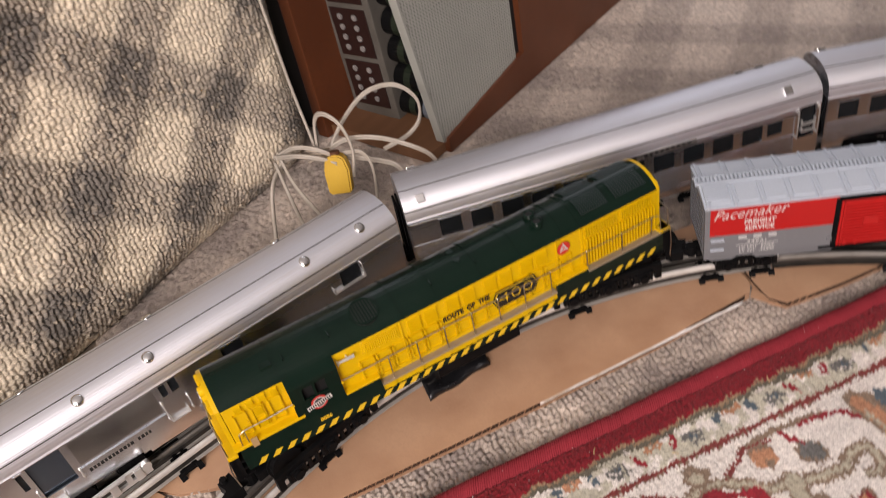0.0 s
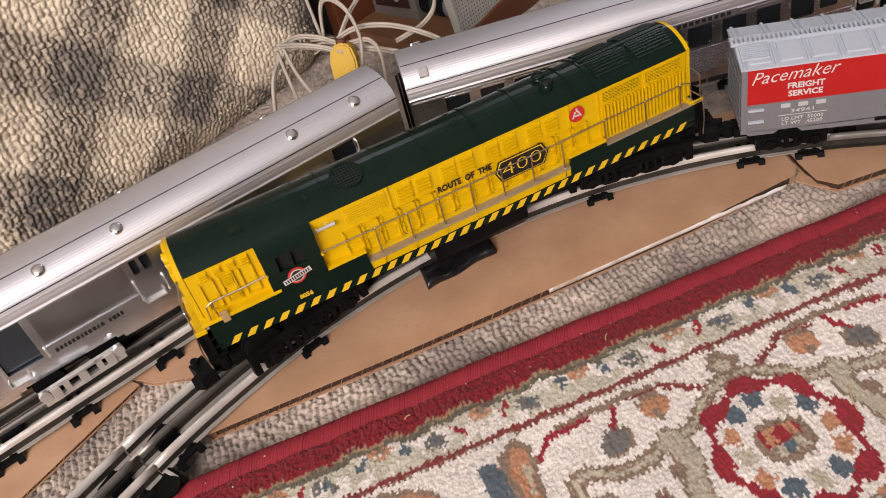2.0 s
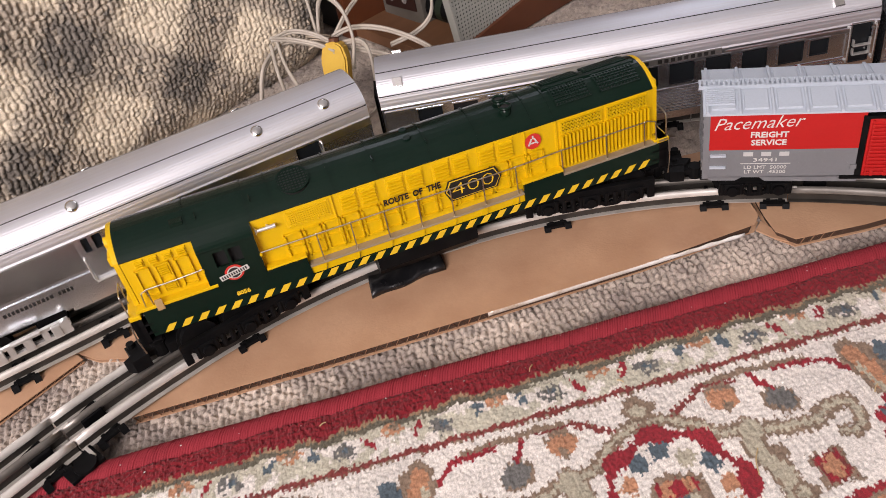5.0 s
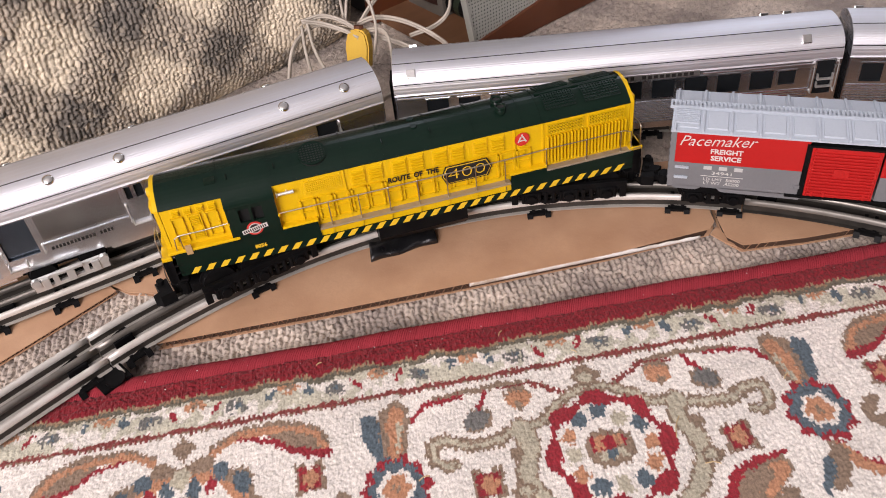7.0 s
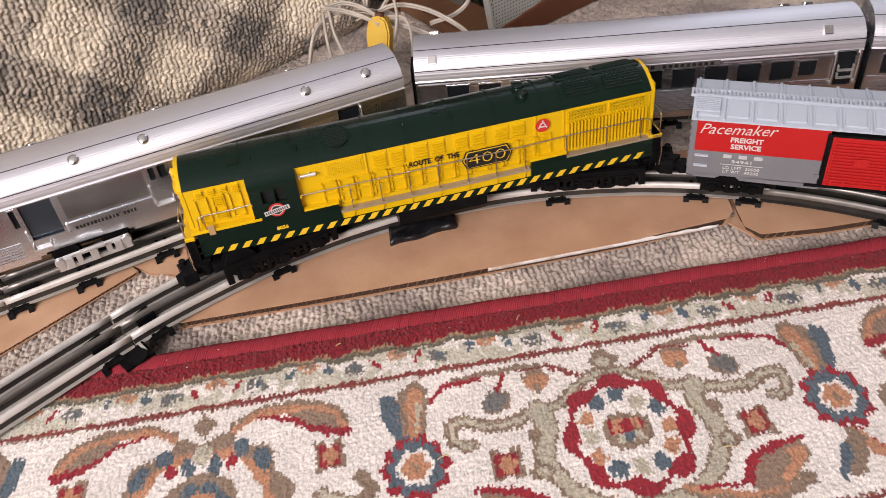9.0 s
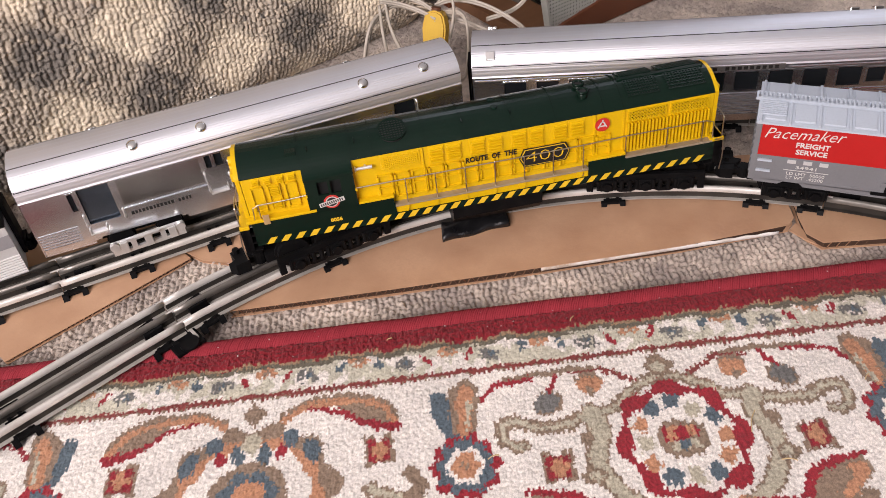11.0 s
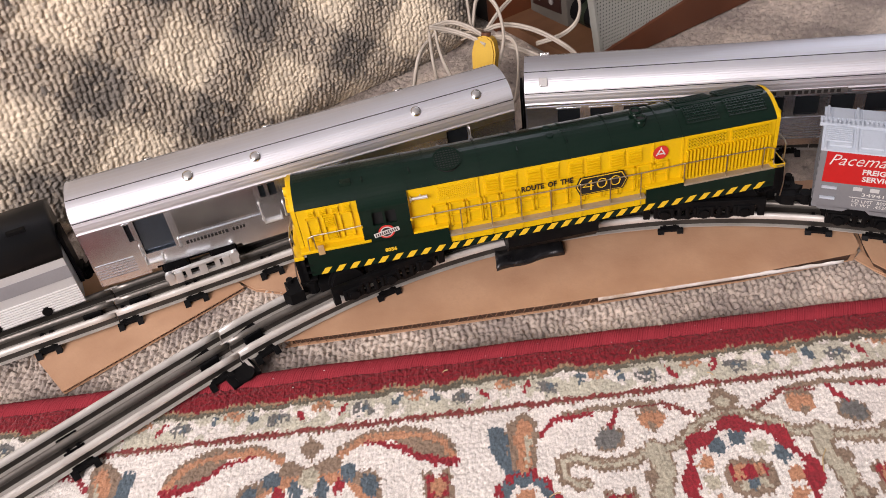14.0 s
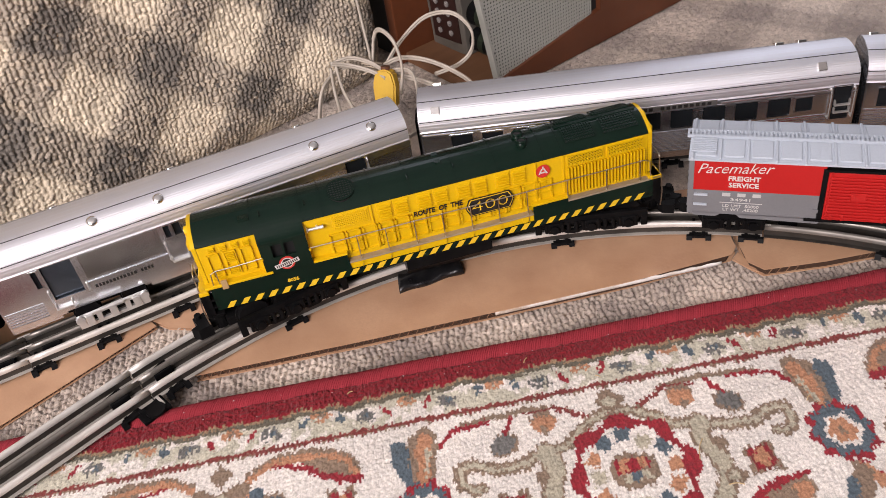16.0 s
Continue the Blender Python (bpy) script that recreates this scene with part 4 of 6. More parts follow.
def coupler(parent, x, sx, z, s=1.0):
    """A knuckle coupler on its drawbar, s times the usual size."""
    bm = bmesh.new()
    box(bm, min(x, x + sx * 0.022), max(x, x + sx * 0.022), -0.0035, 0.0035, z, z + 0.005, 0.0008)
    prism(bm, [(x + sx * 0.02, -0.008), (x + sx * 0.030, -0.0085), (x + sx * 0.034, -0.004), (x + sx * 0.029, -0.002), (x + sx * 0.030, 0.007), (x + sx * 0.02, 0.0085)], "z", z - 0.002, z + 0.007)
    cyl(bm, (x + sx * 0.026, 0.005, z - 0.004), (x + sx * 0.026, 0.005, z + 0.010), 0.0025, 8)
    cyl(bm, (x + sx * 0.012, 0, z - 0.003), (x + sx * 0.012, 0, z + 0.0065), 0.0048, 12)
    box(bm, *sorted((x - sx * 0.006, x + sx * 0.009)), -0.0075, 0.0075, z - 0.002, z + 0.0055, 0.001)
    bm.transform(Matrix.Translation((x, 0, z)) @ Matrix.Scale(s, 4) @ Matrix.Translation((-x, 0, -z)))
    return part("coupler", bm, BLACKSTEEL, parent, "black knuckle coupler")


def arch(half, z_edge, z_top, n=14, flat=2.0):
    """Points of a rounded roof from one edge to the other."""
    return [(half * math.cos(math.pi * k / n) if k not in (0, n) else half * (1 if k == 0 else -1), z_edge + (z_top - z_edge) * math.sin(math.pi * k / n) ** (2 / flat)) for k in range(n + 1)]


RAILTOP = 0.0237

# ---- diesel engine ----
LOCO_A = radians(16.2)
LOCO_Z = 0.0065                 # how far the body stands above the heights that it is drawn with
loco = empty("toy_locomotive", Matrix.Translation((0.0177, 0.2675, LOCO_Z)) @ Matrix.Rotation(LOCO_A, 4, "Z"), "yellow and dark green plastic toy diesel locomotive on the curved track", "toy locomotive")
HW, IN = 0.032, 0.006           # half width of the skirt, inset of the hoods
HH = HW - IN
ROOF_T, CAB_E = 0.1245, 0.1030   # crown of the roof, edge of the cab's roof


def on_roof(y, lift=0.0):
    """The one contour of hoods and cab."""
    return CAB_E + (ROOF_T - CAB_E) * max(0.0, 1 - (y / HW) ** 2) ** 0.71 + lift


ROOF_E = on_roof(HH)


def contour(half, lift, n=18):
    return [(half * math.cos(math.pi * k / n), on_roof(half * math.cos(math.pi * k / n), lift)) for k in range(n + 1)]


# skirt and deck
bm = bmesh.new()
for sy in (-1, 1):
    y0, y1 = sorted((sy * HW, sy * (HW - 0.0022)))
    prism(bm, [(-0.2050, 0.047), (0.199, 0.047), (0.199, 0.0655), (0.118, 0.0655), (0.1175, 0.0694), (0.0855, 0.0694), (0.0850, 0.0535), (-0.0840, 0.0535), (-0.0855, 0.0705), (-0.115, 0.0705), (-0.2050, 0.0715)], "y", y0, y1)
box(bm, -0.203, 0.197, -HW + 0.0022, HW - 0.0022, 0.050, 0.0535)
part("skirt", bm, GREEN, loco, "dark green skirt")
# slanted stripes along the skirt
stripe = None
for sy in (-1, 1):
    for k in range(32):
        x = -0.1925 + 0.0122 * k
        if stripe is None:
            bm = bmesh.new()
            prism(bm, [(-0.0049, 0.0474), (0.0008, 0.0474), (0.0055, 0.0534), (-0.0002, 0.0534)], "y", -0.00018, 0.00018)
            stripe = part("stripe", bm, YELLOWINK, loco, "slanted yellow warning stripe")
            stripe.matrix_basis = Matrix.Translation((x, sy * (HW + 0.0001), 0))
        else:
            share(stripe, "stripe", Matrix.Translation((x, sy * (HW + 0.0001), 0)), loco)
# decks: yellow at the ends and beside the cab, grey running boards between
for d in ((-0.2090, -0.150, HW + 0.0006, 0.0712, 0.0738), (-0.1145, -0.0845, HW, 0.0700, 0.0722), (0.0845, 0.118, HW + 0.0003, 0.0694, 0.0716), (0.195, 0.2075, HW, 0.0655, 0.0690)):
    bm = bmesh.new()
    box(bm, d[0], d[1], -d[2], d[2], d[3], d[4], 0.0005)
    part("deck", bm, YELLOW, loco, "bright yellow walkway deck")
for sy in (-1, 1):
    y0, y1 = sorted((sy * (HH - 0.001), sy * (HW + 0.0004)))
    for board in ((-0.0845, 0.0850, y0, y1, 0.0605, 0.0622, 0.0004), (0.118, 0.197, y0, y1, 0.0655, 0.0672, 0.0004)):
        bm = bmesh.new()
        box(bm, *board)
        part("running_board", bm, WALKWAY, loco, "worn brownish grey running board")
bm = bmesh.new()
for sy in (-1, 1):
    y0, y1 = sorted((sy * (HW - 0.003), sy * (HW - 0.0012)))
    box(bm, -0.0845, 0.0850, y0, y1, 0.0535, 0.0605)
    for k in range(7):
        x = -0.076 + 0.0255 * k
        y2, y3 = sorted((sy * (HW - 0.0012), sy * (HW + 0.0004)))
        prism(bm, [(x - 0.002, 0.0545), (x + 0.002, 0.0545), (x + 0.0035, 0.0605), (x - 0.0035, 0.0605)], "y", y2, y3)
part("side_sill", bm, YELLOW, loco)


def hood(name, x0, x1, z0, label, nose=0):
    """A hood's yellow walls."""
    bm = bmesh.new()
    prism(bm, [(HH, z0), (HH, ROOF_E), (HH - 0.001, ROOF_E + 0.001), (-HH + 0.001, ROOF_E + 0.001), (-HH, ROOF_E), (-HH, z0)], "x", x0, x1)
    return part(name, bm, YELLOW, loco, label)


long_hood = hood("long_hood", -0.1155, 0.196, 0.0535, "yellow engine hood with louvres and doors")
short_hood = hood("short_hood", -0.2050, -0.1545, 0.0715, "yellow front hood")
# louvres, doors and grilles on the hood's sides, each a part of its own
def both_sides(name, bm, parent, at, label="", material=None):
    """Puts a relief, built at the origin of the near face, at each x on both faces."""
    ob = part(name, bm, material or YELLOW, parent, label)
    first = True
    for x in at:
        for turn in (0, 180):
            m = Matrix.Rotation(radians(turn), 4, "Z") @ Matrix.Translation((x if turn == 0 else -x, -HH, 0.0015))
            if turn:
                m = Matrix.Translation((x, HH, 0.0015)) @ Matrix.Rotation(radians(180), 4, "Z")
            if first:
                ob.matrix_basis = m
                first = False
            else:
                tagged(share(ob, name, m, parent), label)
    return ob


def raised(bm, x0, x1, z0, z1, out, bevel=0.0003):
    box(bm, x0, x1, -out, 0.0006, z0, z1, bevel)


def louvre(bm, x0, x1, z0, dz):
    """A louvre: a thin shelf that stands out of the wall, a little lower at its lip."""
    prism(bm, [(0.0004, z0 + dz * 0.15), (-0.0027, z0), (-0.0027, z0 + dz * 0.26), (0.0004, z0 + dz * 0.44)], "x", x0, x1)


bm = bmesh.new()
raised(bm, -0.0068, 0.0068, 0.0930, 0.1090, 0.0006)
for q in range(5):
    louvre(bm, -0.0054, 0.0054, 0.0944 + 0.0028 * q, 0.0028)
both_sides("louvre_panel", bm, long_hood, [-0.0372 + 0.0352 * k + d for k in range(4) for d in (-0.0074, 0.0074)])
bm = bmesh.new()
raised(bm, -0.0063, 0.0063, 0.066, 0.0905, 0.0004)
for f in ((-0.0063, -0.0053, 0.066, 0.0905), (0.0053, 0.0063, 0.066, 0.0905), (-0.0063, 0.0063, 0.066, 0.067), (-0.0063, 0.0063, 0.0895, 0.0905), (-0.0063, 0.0063, 0.0775, 0.0783)):
    raised(bm, *f, 0.0020, 0)
raised(bm, 0.0040, 0.0052, 0.076, 0.0805, 0.0018)
for q in (0.070, 0.0855):
    raised(bm, -0.0072, -0.0048, q, q + 0.0024, 0.0016)
both_sides("door_panel", bm, long_hood, [-0.0895 + 0.0145 * k for k in range(14)])
bm = bmesh.new()
raised(bm, -0.0165, 0.0165, 0.0942, 0.1088, 0.0006)
for k in range(17):
    raised(bm, -0.0142 + 0.0017 * k, -0.0133 + 0.0017 * k, 0.0962, 0.1068, 0.0014, 0)
for q in range(6):
    raised(bm, -0.0145, 0.0145, 0.0965 + 0.0018 * q, 0.0973 + 0.0018 * q, 0.0014, 0)
for k in range(8):
    for q in (0.0952, 0.1078):
        ball(bm, (-0.0150 + 0.0043 * k, -0.0005, q), 0.0007, n=6)
both_sides("filter_panel", bm, long_hood, [-0.0745])
bm = bmesh.new()
raised(bm, -0.0008, 0.0008, 0.069, 0.0968, 0.0034, 0.0004)
both_sides("shutter_slat", bm, long_hood, [0.1205 + 0.0031 * k for k in range(24)])
bm = bmesh.new()
for k in range(13):
    raised(bm, -0.0162 + 0.0027 * k - 0.0006, -0.0162 + 0.0027 * k + 0.0006, 0.0993, 0.1082, 0.0020, 0)
for q in range(4):
    raised(bm, -0.0162, 0.0162, 0.0990 + 0.0029 * q - 0.0005, 0.0990 + 0.0029 * q + 0.0006, 0.0020, 0)
both_sides("vent_mesh", bm, long_hood, [0.1370, 0.1745])
# brown plate stands in for the shade behind the mesh
bm = bmesh.new()
raised(bm, -0.0155, 0.0155, 0.0996, 0.1080, 0.0004, 0)
both_sides("vent_shade", bm, long_hood, [0.1370, 0.1745], "brown plate coloured as the shade behind the vent mesh", surface("brown_vent_shade", (0.10, 0.05, 0.006), 0.7))
bm = bmesh.new()
raised(bm, -0.0006, 0.0006, 0.064, 0.110, 0.0012)
both_sides("panel_seam", bm, long_hood, [0.1168, 0.0915, -0.0560])
bm = bmesh.new()
raised(bm, -0.0035, 0.0035, 0.0825, 0.0965, 0.0006)
for q in range(4):
    louvre(bm, -0.0024, 0.0024, 0.0840 + 0.0030 * q, 0.003)
both_sides("small_louvre", bm, long_hood, [0.0975])
bm = bmesh.new()
raised(bm, -0.0034, 0.0034, 0.1030, 0.1090, 0.0006)
for q in range(3):
    louvre(bm, -0.0026, 0.0026, 0.1037 + 0.0017 * q, 0.0017)
both_sides("louvre_panel", bm, short_hood, [-0.1935 + 0.0098 * k for k in range(4)])
bm = bmesh.new()
raised(bm, -0.0050, 0.0050, 0.0765, 0.1012, 0.0003)
for f in ((-0.0050, -0.0041, 0.0765, 0.1012), (0.0041, 0.0050, 0.0765, 0.1012), (-0.0050, 0.0050, 0.0765, 0.0775), (-0.0050, 0.0050, 0.1002, 0.1012)):
    raised(bm, *f, 0.0019, 0)
raised(bm, 0.0030, 0.0040, 0.086, 0.090, 0.0016)
both_sides("door_panel", bm, short_hood, [-0.1938, -0.1800, -0.1662])
bm = bmesh.new()
for z in (0.0785, 0.0915):
    for q in range(5):
        louvre(bm, -0.0036, 0.0036, z + 0.0017 * q, 0.0017)
both_sides("small_louvre", bm, short_hood, [-0.1800])

# one dark green rounded roof from end to end, ribbed where its panels meet
bm = bmesh.new()
prof = [(HH + 0.0004, ROOF_E - 0.0012)] + contour(HH + 0.0004, 0.0) + [(-HH - 0.0004, ROOF_E - 0.0012)]
prism(bm, prof, "x", -0.2055, 0.1965)
roof = part("roof", bm, GREEN, loco, "dark green rounded roof")
bm = bmesh.new()
prism(bm, [(HH + 0.0009, ROOF_E - 0.0008)] + contour(HH + 0.0011, 0.0010) + [(-HH - 0.0011, ROOF_E - 0.0008)], "x", -0.0005, 0.0005)
roof_rib = part("roof_rib", bm, GREEN, roof)
for k, x in enumerate((-0.156, -0.1135, -0.096, -0.052, -0.020, 0.021, 0.058, 0.100, 0.1165)):
    if k == 0:
        roof_rib.matrix_basis = Matrix.Translation((x, 0, 0))
    else:
        share(roof_rib, "roof_rib", Matrix.Translation((x, 0, 0)), roof)


def roof_patch(bm, x0, x1, y0, y1, nx, ny, bar, lift, thick):
    """A lattice of bars that follows the roof."""
    for k in range(nx + 1):
        x = x0 + (x1 - x0) * k / nx
        prev = None
        for q in range(7):
            y = y0 + (y1 - y0) * q / 6
            z = on_roof(y, lift)
            ring_ = [bm.verts.new((x + dx, y, z + dz)) for dx, dz in ((-bar, -thick), (bar, -thick), (bar, 0), (-bar, 0))]
            if prev:
                for s in range(4):
                    bm.faces.new((prev[s], prev[(s + 1) % 4], ring_[(s + 1) % 4], ring_[s]))
            prev = ring_
    for q in range(ny + 1):
        y = y0 + (y1 - y0) * q / ny
        z = on_roof(y, lift)
        box(bm, x0, x1, y - bar, y + bar, z - thick, z)


for y0, y1 in ((-0.0195, -0.004), (0.004, 0.0195)):
    for x0, x1 in ((0.122, 0.150), (0.1575, 0.190)):
        bm = bmesh.new()
        roof_patch(bm, x0, x1, y0, y1, 12, 6, 0.0006, 0.0014, 0.0012)
        part("radiator_grille", bm, GREEN, roof, "dark green roof grille")
        # black sheet on the solid roof supplies the shade in the grille's holes
        bm = bmesh.new()
        row = [[bm.verts.new((x, y0 + (y1 - y0) * s / 6, on_roof(y0 + (y1 - y0) * s / 6, 0.0003))) for s in range(7)] for x in (x0, x1)]
        for s in range(6):
            bm.faces.new((row[0][s], row[1][s], row[1][s + 1], row[0][s + 1]))
        part("grille_shade", bm, DARK, roof, "black sheet coloured as shade in the grille's holes")
bm = bmesh.new()
box(bm, 0.118, 0.194, -0.0022, 0.0022, ROOF_T - 0.001, ROOF_T + 0.0012, 0.0005)
part("roof_spine", bm, GREEN, roof)
# cab roof's hatch, round dynamic-brake fan, exhaust stacks, horn
fan_at = Matrix.Translation((-0.077, -0.0100, on_roof(-0.0100) + 0.0002)) @ Matrix.Rotation(math.atan2(on_roof(-0.009) - on_roof(-0.011), 0.002), 4, "X")
# black disc on the roof, its colour standing for a shaded opening
bm = bmesh.new()
cyl(bm, (0, 0, -0.002), (0, 0, 0.0006), 0.0118, 28)
bm.transform(fan_at)
part("fan_opening_shade", bm, DARK, roof, "black disc coloured as the shaded fan opening")
bm = bmesh.new()
for k in range(28):
    a, c = math.tau * k / 28, math.tau * (k + 1) / 28
    for r0, r1 in ((0.0108, 0.0120),):
        q = [bm.verts.new((r * math.cos(t_), r * math.sin(t_), z)) for z in (0.0, 0.0012) for r, t_ in ((r0, a), (r1, a), (r1, c), (r0, c))]
        for f in ((4, 5, 6, 7), (1, 2, 6, 5), (0, 3, 7, 4)):
            bm.faces.new([q[s] for s in f])
for k in range(9):
    y = -0.0096 + 0.0024 * k
    w = math.sqrt(max(0, 0.0112 ** 2 - y ** 2))
    box(bm, -w, w, y - 0.0004, y + 0.0004, 0.0004, 0.0011)
    box(bm, y - 0.0004, y + 0.0004, -w, w, 0.0004, 0.0010)
bm.transform(fan_at)
part("fan_grille", bm, GREEN, roof, "round dark green fan grille")
for y in (-0.0108, 0.0016):
    bm = bmesh.new()
    cyl(bm, (0.085, y, ROOF_T - 0.006), (0.085, y, ROOF_T + 0.0026), 0.0044, 18)
    tube(bm, [(0.085 + 0.0042 * math.cos(a), y + 0.0042 * math.sin(a), ROOF_T + 0.0030) for a in (math.tau * s / 20 for s in range(21))], 0.0012, 6)
    part("exhaust_stack", bm, GREEN, roof, "", True)
    # black disc painted as the shade down the stack
    bm = bmesh.new()
    cyl(bm, (0.085, y, ROOF_T + 0.002), (0.085, y, ROOF_T + 0.00275), 0.0034, 16)
    part("bore_shade", bm, DARK, roof)
bm = bmesh.new()
box(bm, -0.166, -0.157, -0.0165, -0.0075, on_roof(-0.012) - 0.002, on_roof(-0.012) + 0.0007, 0.0003)
part("hatch", bm, GREEN, roof)
for x in (-0.1485, -0.020, 0.021, -0.110):
    bm = bmesh.new()
    box(bm, x, x + 0.0008, -0.0165, -0.0105, on_roof(-0.013) - 0.001, on_roof(-0.013) + 0.0012)
    part("lift_tab", bm, GREEN, roof)
for y in (-0.006, 0.006):
    bm = bmesh.new()
    cyl(bm, (0.010, y, ROOF_T - 0.003), (0.010, y, on_roof(y, 0.0008)), 0.003, 14)
    part("roof_cap", bm, GREEN, roof)

# cab
cab = new("cab")
cab.parent = loco
for sy in (-1, 1):
    bm = bmesh.new()
    holes = [(-0.1458, -0.1370, 0.0868, 0.1000), (-0.1350, -0.1262, 0.0868, 0.1000)]
    holed(bm, -0.1555, -0.1150, 0.0700, 0.1030, *sorted((sy * HW, sy * (HW - 0.0018))), holes)
    part("side_wall", bm, GREEN, cab, "dark green cab side")
bm = bmesh.new()
prof = [(HW, 0.1025)] + contour(HW, 0.00025, 26) + [(-HW, 0.1025)]
prism(bm, prof, "x", -0.1557, -0.1148)
part("cab_roof", bm, GREEN, cab)
bm = bmesh.new()
for x in (-0.1556, -0.1162):
    box(bm, x, x + 0.0012, -HW + 0.0003, HW - 0.0003, 0.0715, 0.1030)
part("bulkhead", bm, YELLOW, cab, "yellow cab end wall")
# solid block, black so that the cab looks unlit through its windows
bm = bmesh.new()
box(bm, -0.1525, -0.118, -HW + 0.004, HW - 0.004, 0.074, 0.104)
part("cab_shade", bm, surface("unlit_cab_black", (0.002, 0.002, 0.002), 0.9), cab, "black block coloured as the unlit cab inside")

# lettering and emblems on both sides
for sy in (-1, 1):
    def side(x, z, y):
        m = Matrix.Translation((x, sy * y, z)) @ Matrix.Rotation(radians(90), 4, "X")
        return m if sy < 0 else Matrix.Translation((x, sy * y, z)) @ Matrix.Rotation(radians(180), 4, "Z") @ Matrix.Rotation(radians(90), 4, "X")
    fy = HH + 0.0019
    lettering("ROUTE  OF  THE", 0.0072, BLACKINK, loco, side(0.0010, 0.0912, fy + 0.0003), bold=0.00025, stretch=0.82)
    for name, w, h, mat, o in (("sign_border", 0.0450, 0.0185, BLACKINK, 0.0010), ("sign_rim", 0.0428, 0.0165, YELLOWINK, 0.0013), ("sign_face", 0.0414, 0.0151, BLACKINK, 0.0016)):
        bm = bmesh.new()
        e = 0.004
        prism(bm, [(-w / 2, 0), (-w / 2 + e, -h / 2), (w / 2 - e, -h / 2), (w / 2, 0), (w / 2 - e, h / 2), (-w / 2 + e, h / 2)], "z", 0, 0.0003)
        bm.transform(side(0.0470, 0.0835, fy + o) @ Matrix.Rotation(radians(0 if sy < 0 else 0), 4, "Z"))
        part(name, bm, mat, loco)
    lettering("400", 0.0155, YELLOWINK, loco, side(0.0470, 0.0835, fy + 0.0020), bold=-0.00035, stretch=1.5)
    lettering("8056", 0.0050, YELLOWINK, loco, side(-0.1355, 0.0595, HW + 0.0002), bold=0.0002)
    # round red emblem on the hood
    bm = bmesh.new()
    bmesh.ops.create_circle(bm, cap_ends=True, segments=24, radius=0.0066, matrix=side(0.0975, 0.1020, fy + 0.0002))
    part("emblem", bm, REDINK, loco, "round red emblem")
    bm = bmesh.new()
    for dx, dz, tilt in ((-0.0024, 0.0, 62), (0.0022, 0.0, 118), (0.0, -0.0012, 0), (0.0, 0.0036, 90)):
        strip = bmesh.new()
        prism(strip, [(-0.0030, -0.0006), (0.0030, -0.0006), (0.0030, 0.0006), (-0.0030, 0.0006)] if tilt != 90 else [(-0.0014, -0.0006), (0.0014, -0.0006), (0.0014, 0.0006), (-0.0014, 0.0006)], "z", 0, 0.0002)
        strip.transform(side(0.0975 + dx, 0.1020 + dz, fy + 0.0004) @ Matrix.Rotation(radians(tilt), 4, "Z"))
        me = bpy.data.meshes.new("strip")
        strip.to_mesh(me)
        strip.free()
        bm.from_mesh(me)
        bpy.data.meshes.remove(me)
    part("emblem_mark", bm, WHITEINK, loco)
    # emblem on the cab: red ring behind a tilted pale bar
    for name, r, mat, o in (("emblem_ring", 0.0068, REDINK, 0.0002), ("emblem_disc", 0.0052, WHITEINK, 0.0004), ("emblem_core", 0.0044, BLACKINK, 0.0006)):
        bm = bmesh.new()
        bmesh.ops.create_circle(bm, cap_ends=True, segments=26, radius=r, matrix=side(-0.1362, 0.0790, HW + o))
        part(name, bm, mat, loco)
    bm = bmesh.new()
    prism(bm, [(-0.0108, -0.0021), (0.0108, -0.0021), (0.0108, 0.0021), (-0.0108, 0.0021)], "z", 0, 0.0002)
    bm.transform(side(-0.1362, 0.0790, HW + 0.0008) @ Matrix.Rotation(radians(10), 4, "Z"))
    part("emblem_bar", bm, WHITEINK, loco, "pale emblem bar")
    bm = bmesh.new()
    for k in range(11):
        x = -0.0092 + 0.0018 * k
        prism(bm, [(x - 0.0005, -0.0013), (x + 0.0005, -0.0013), (x + 0.0005, 0.0013), (x - 0.0005, 0.0013)], "z", 0, 0.0002)
    bm.transform(side(-0.1362, 0.0790, HW + 0.0010) @ Matrix.Rotation(radians(10), 4, "Z"))
    part("emblem_mark", bm, BLACKINK, loco)
    # air horn beside the cab
    bm = bmesh.new()
    cyl(bm, (-0.1125, sy * (HH + 0.0035), 0.1045), (-0.0985, sy * (HH + 0.0035), 0.1045), 0.0011, 10, 0.0016)
    cyl(bm, (-0.1130, sy * (HH + 0.0035), 0.1045), (-0.1115, sy * (HH + 0.0035), 0.1045), 0.0028, 12, 0.0014)
    cyl(bm, (-0.104, sy * HH, 0.1045), (-0.104, sy * (HH + 0.0035), 0.1045), 0.0010, 8)
    part("horn", bm, SILVER, loco, "small silver horn")
    # handrails: wire along stanchions
    bm = bmesh.new()
    y = sy * (HW - 0.0012)
    xs = [-0.106, -0.0735, -0.048, -0.0225, 0.003, 0.0285, 0.054, 0.0805]
    tube(bm, [(-0.1145, y, 0.0868)] + [(x, y, 0.0868) for x in xs] + [(0.0805, y, 0.0868)], 0.00055, 6)
    tube(bm, [(0.0805, y, 0.0868), (0.118, y, 0.0880), (0.155, y, 0.0880), (0.1900, y, 0.0880), (0.1965, y, 0.0855), (0.1975, y, 0.062)], 0.00055, 6)
    for x in xs[1:]:
        cyl(bm, (x, y, 0.0545), (x, y, 0.0868), 0.00055, 6)
        ball(bm, (x, y, 0.0868), 0.0009, n=6)
    for x in (0.118, 0.155, 0.187):
        cyl(bm, (x, y, 0.0560), (x, y, 0.0880), 0.00055, 6)
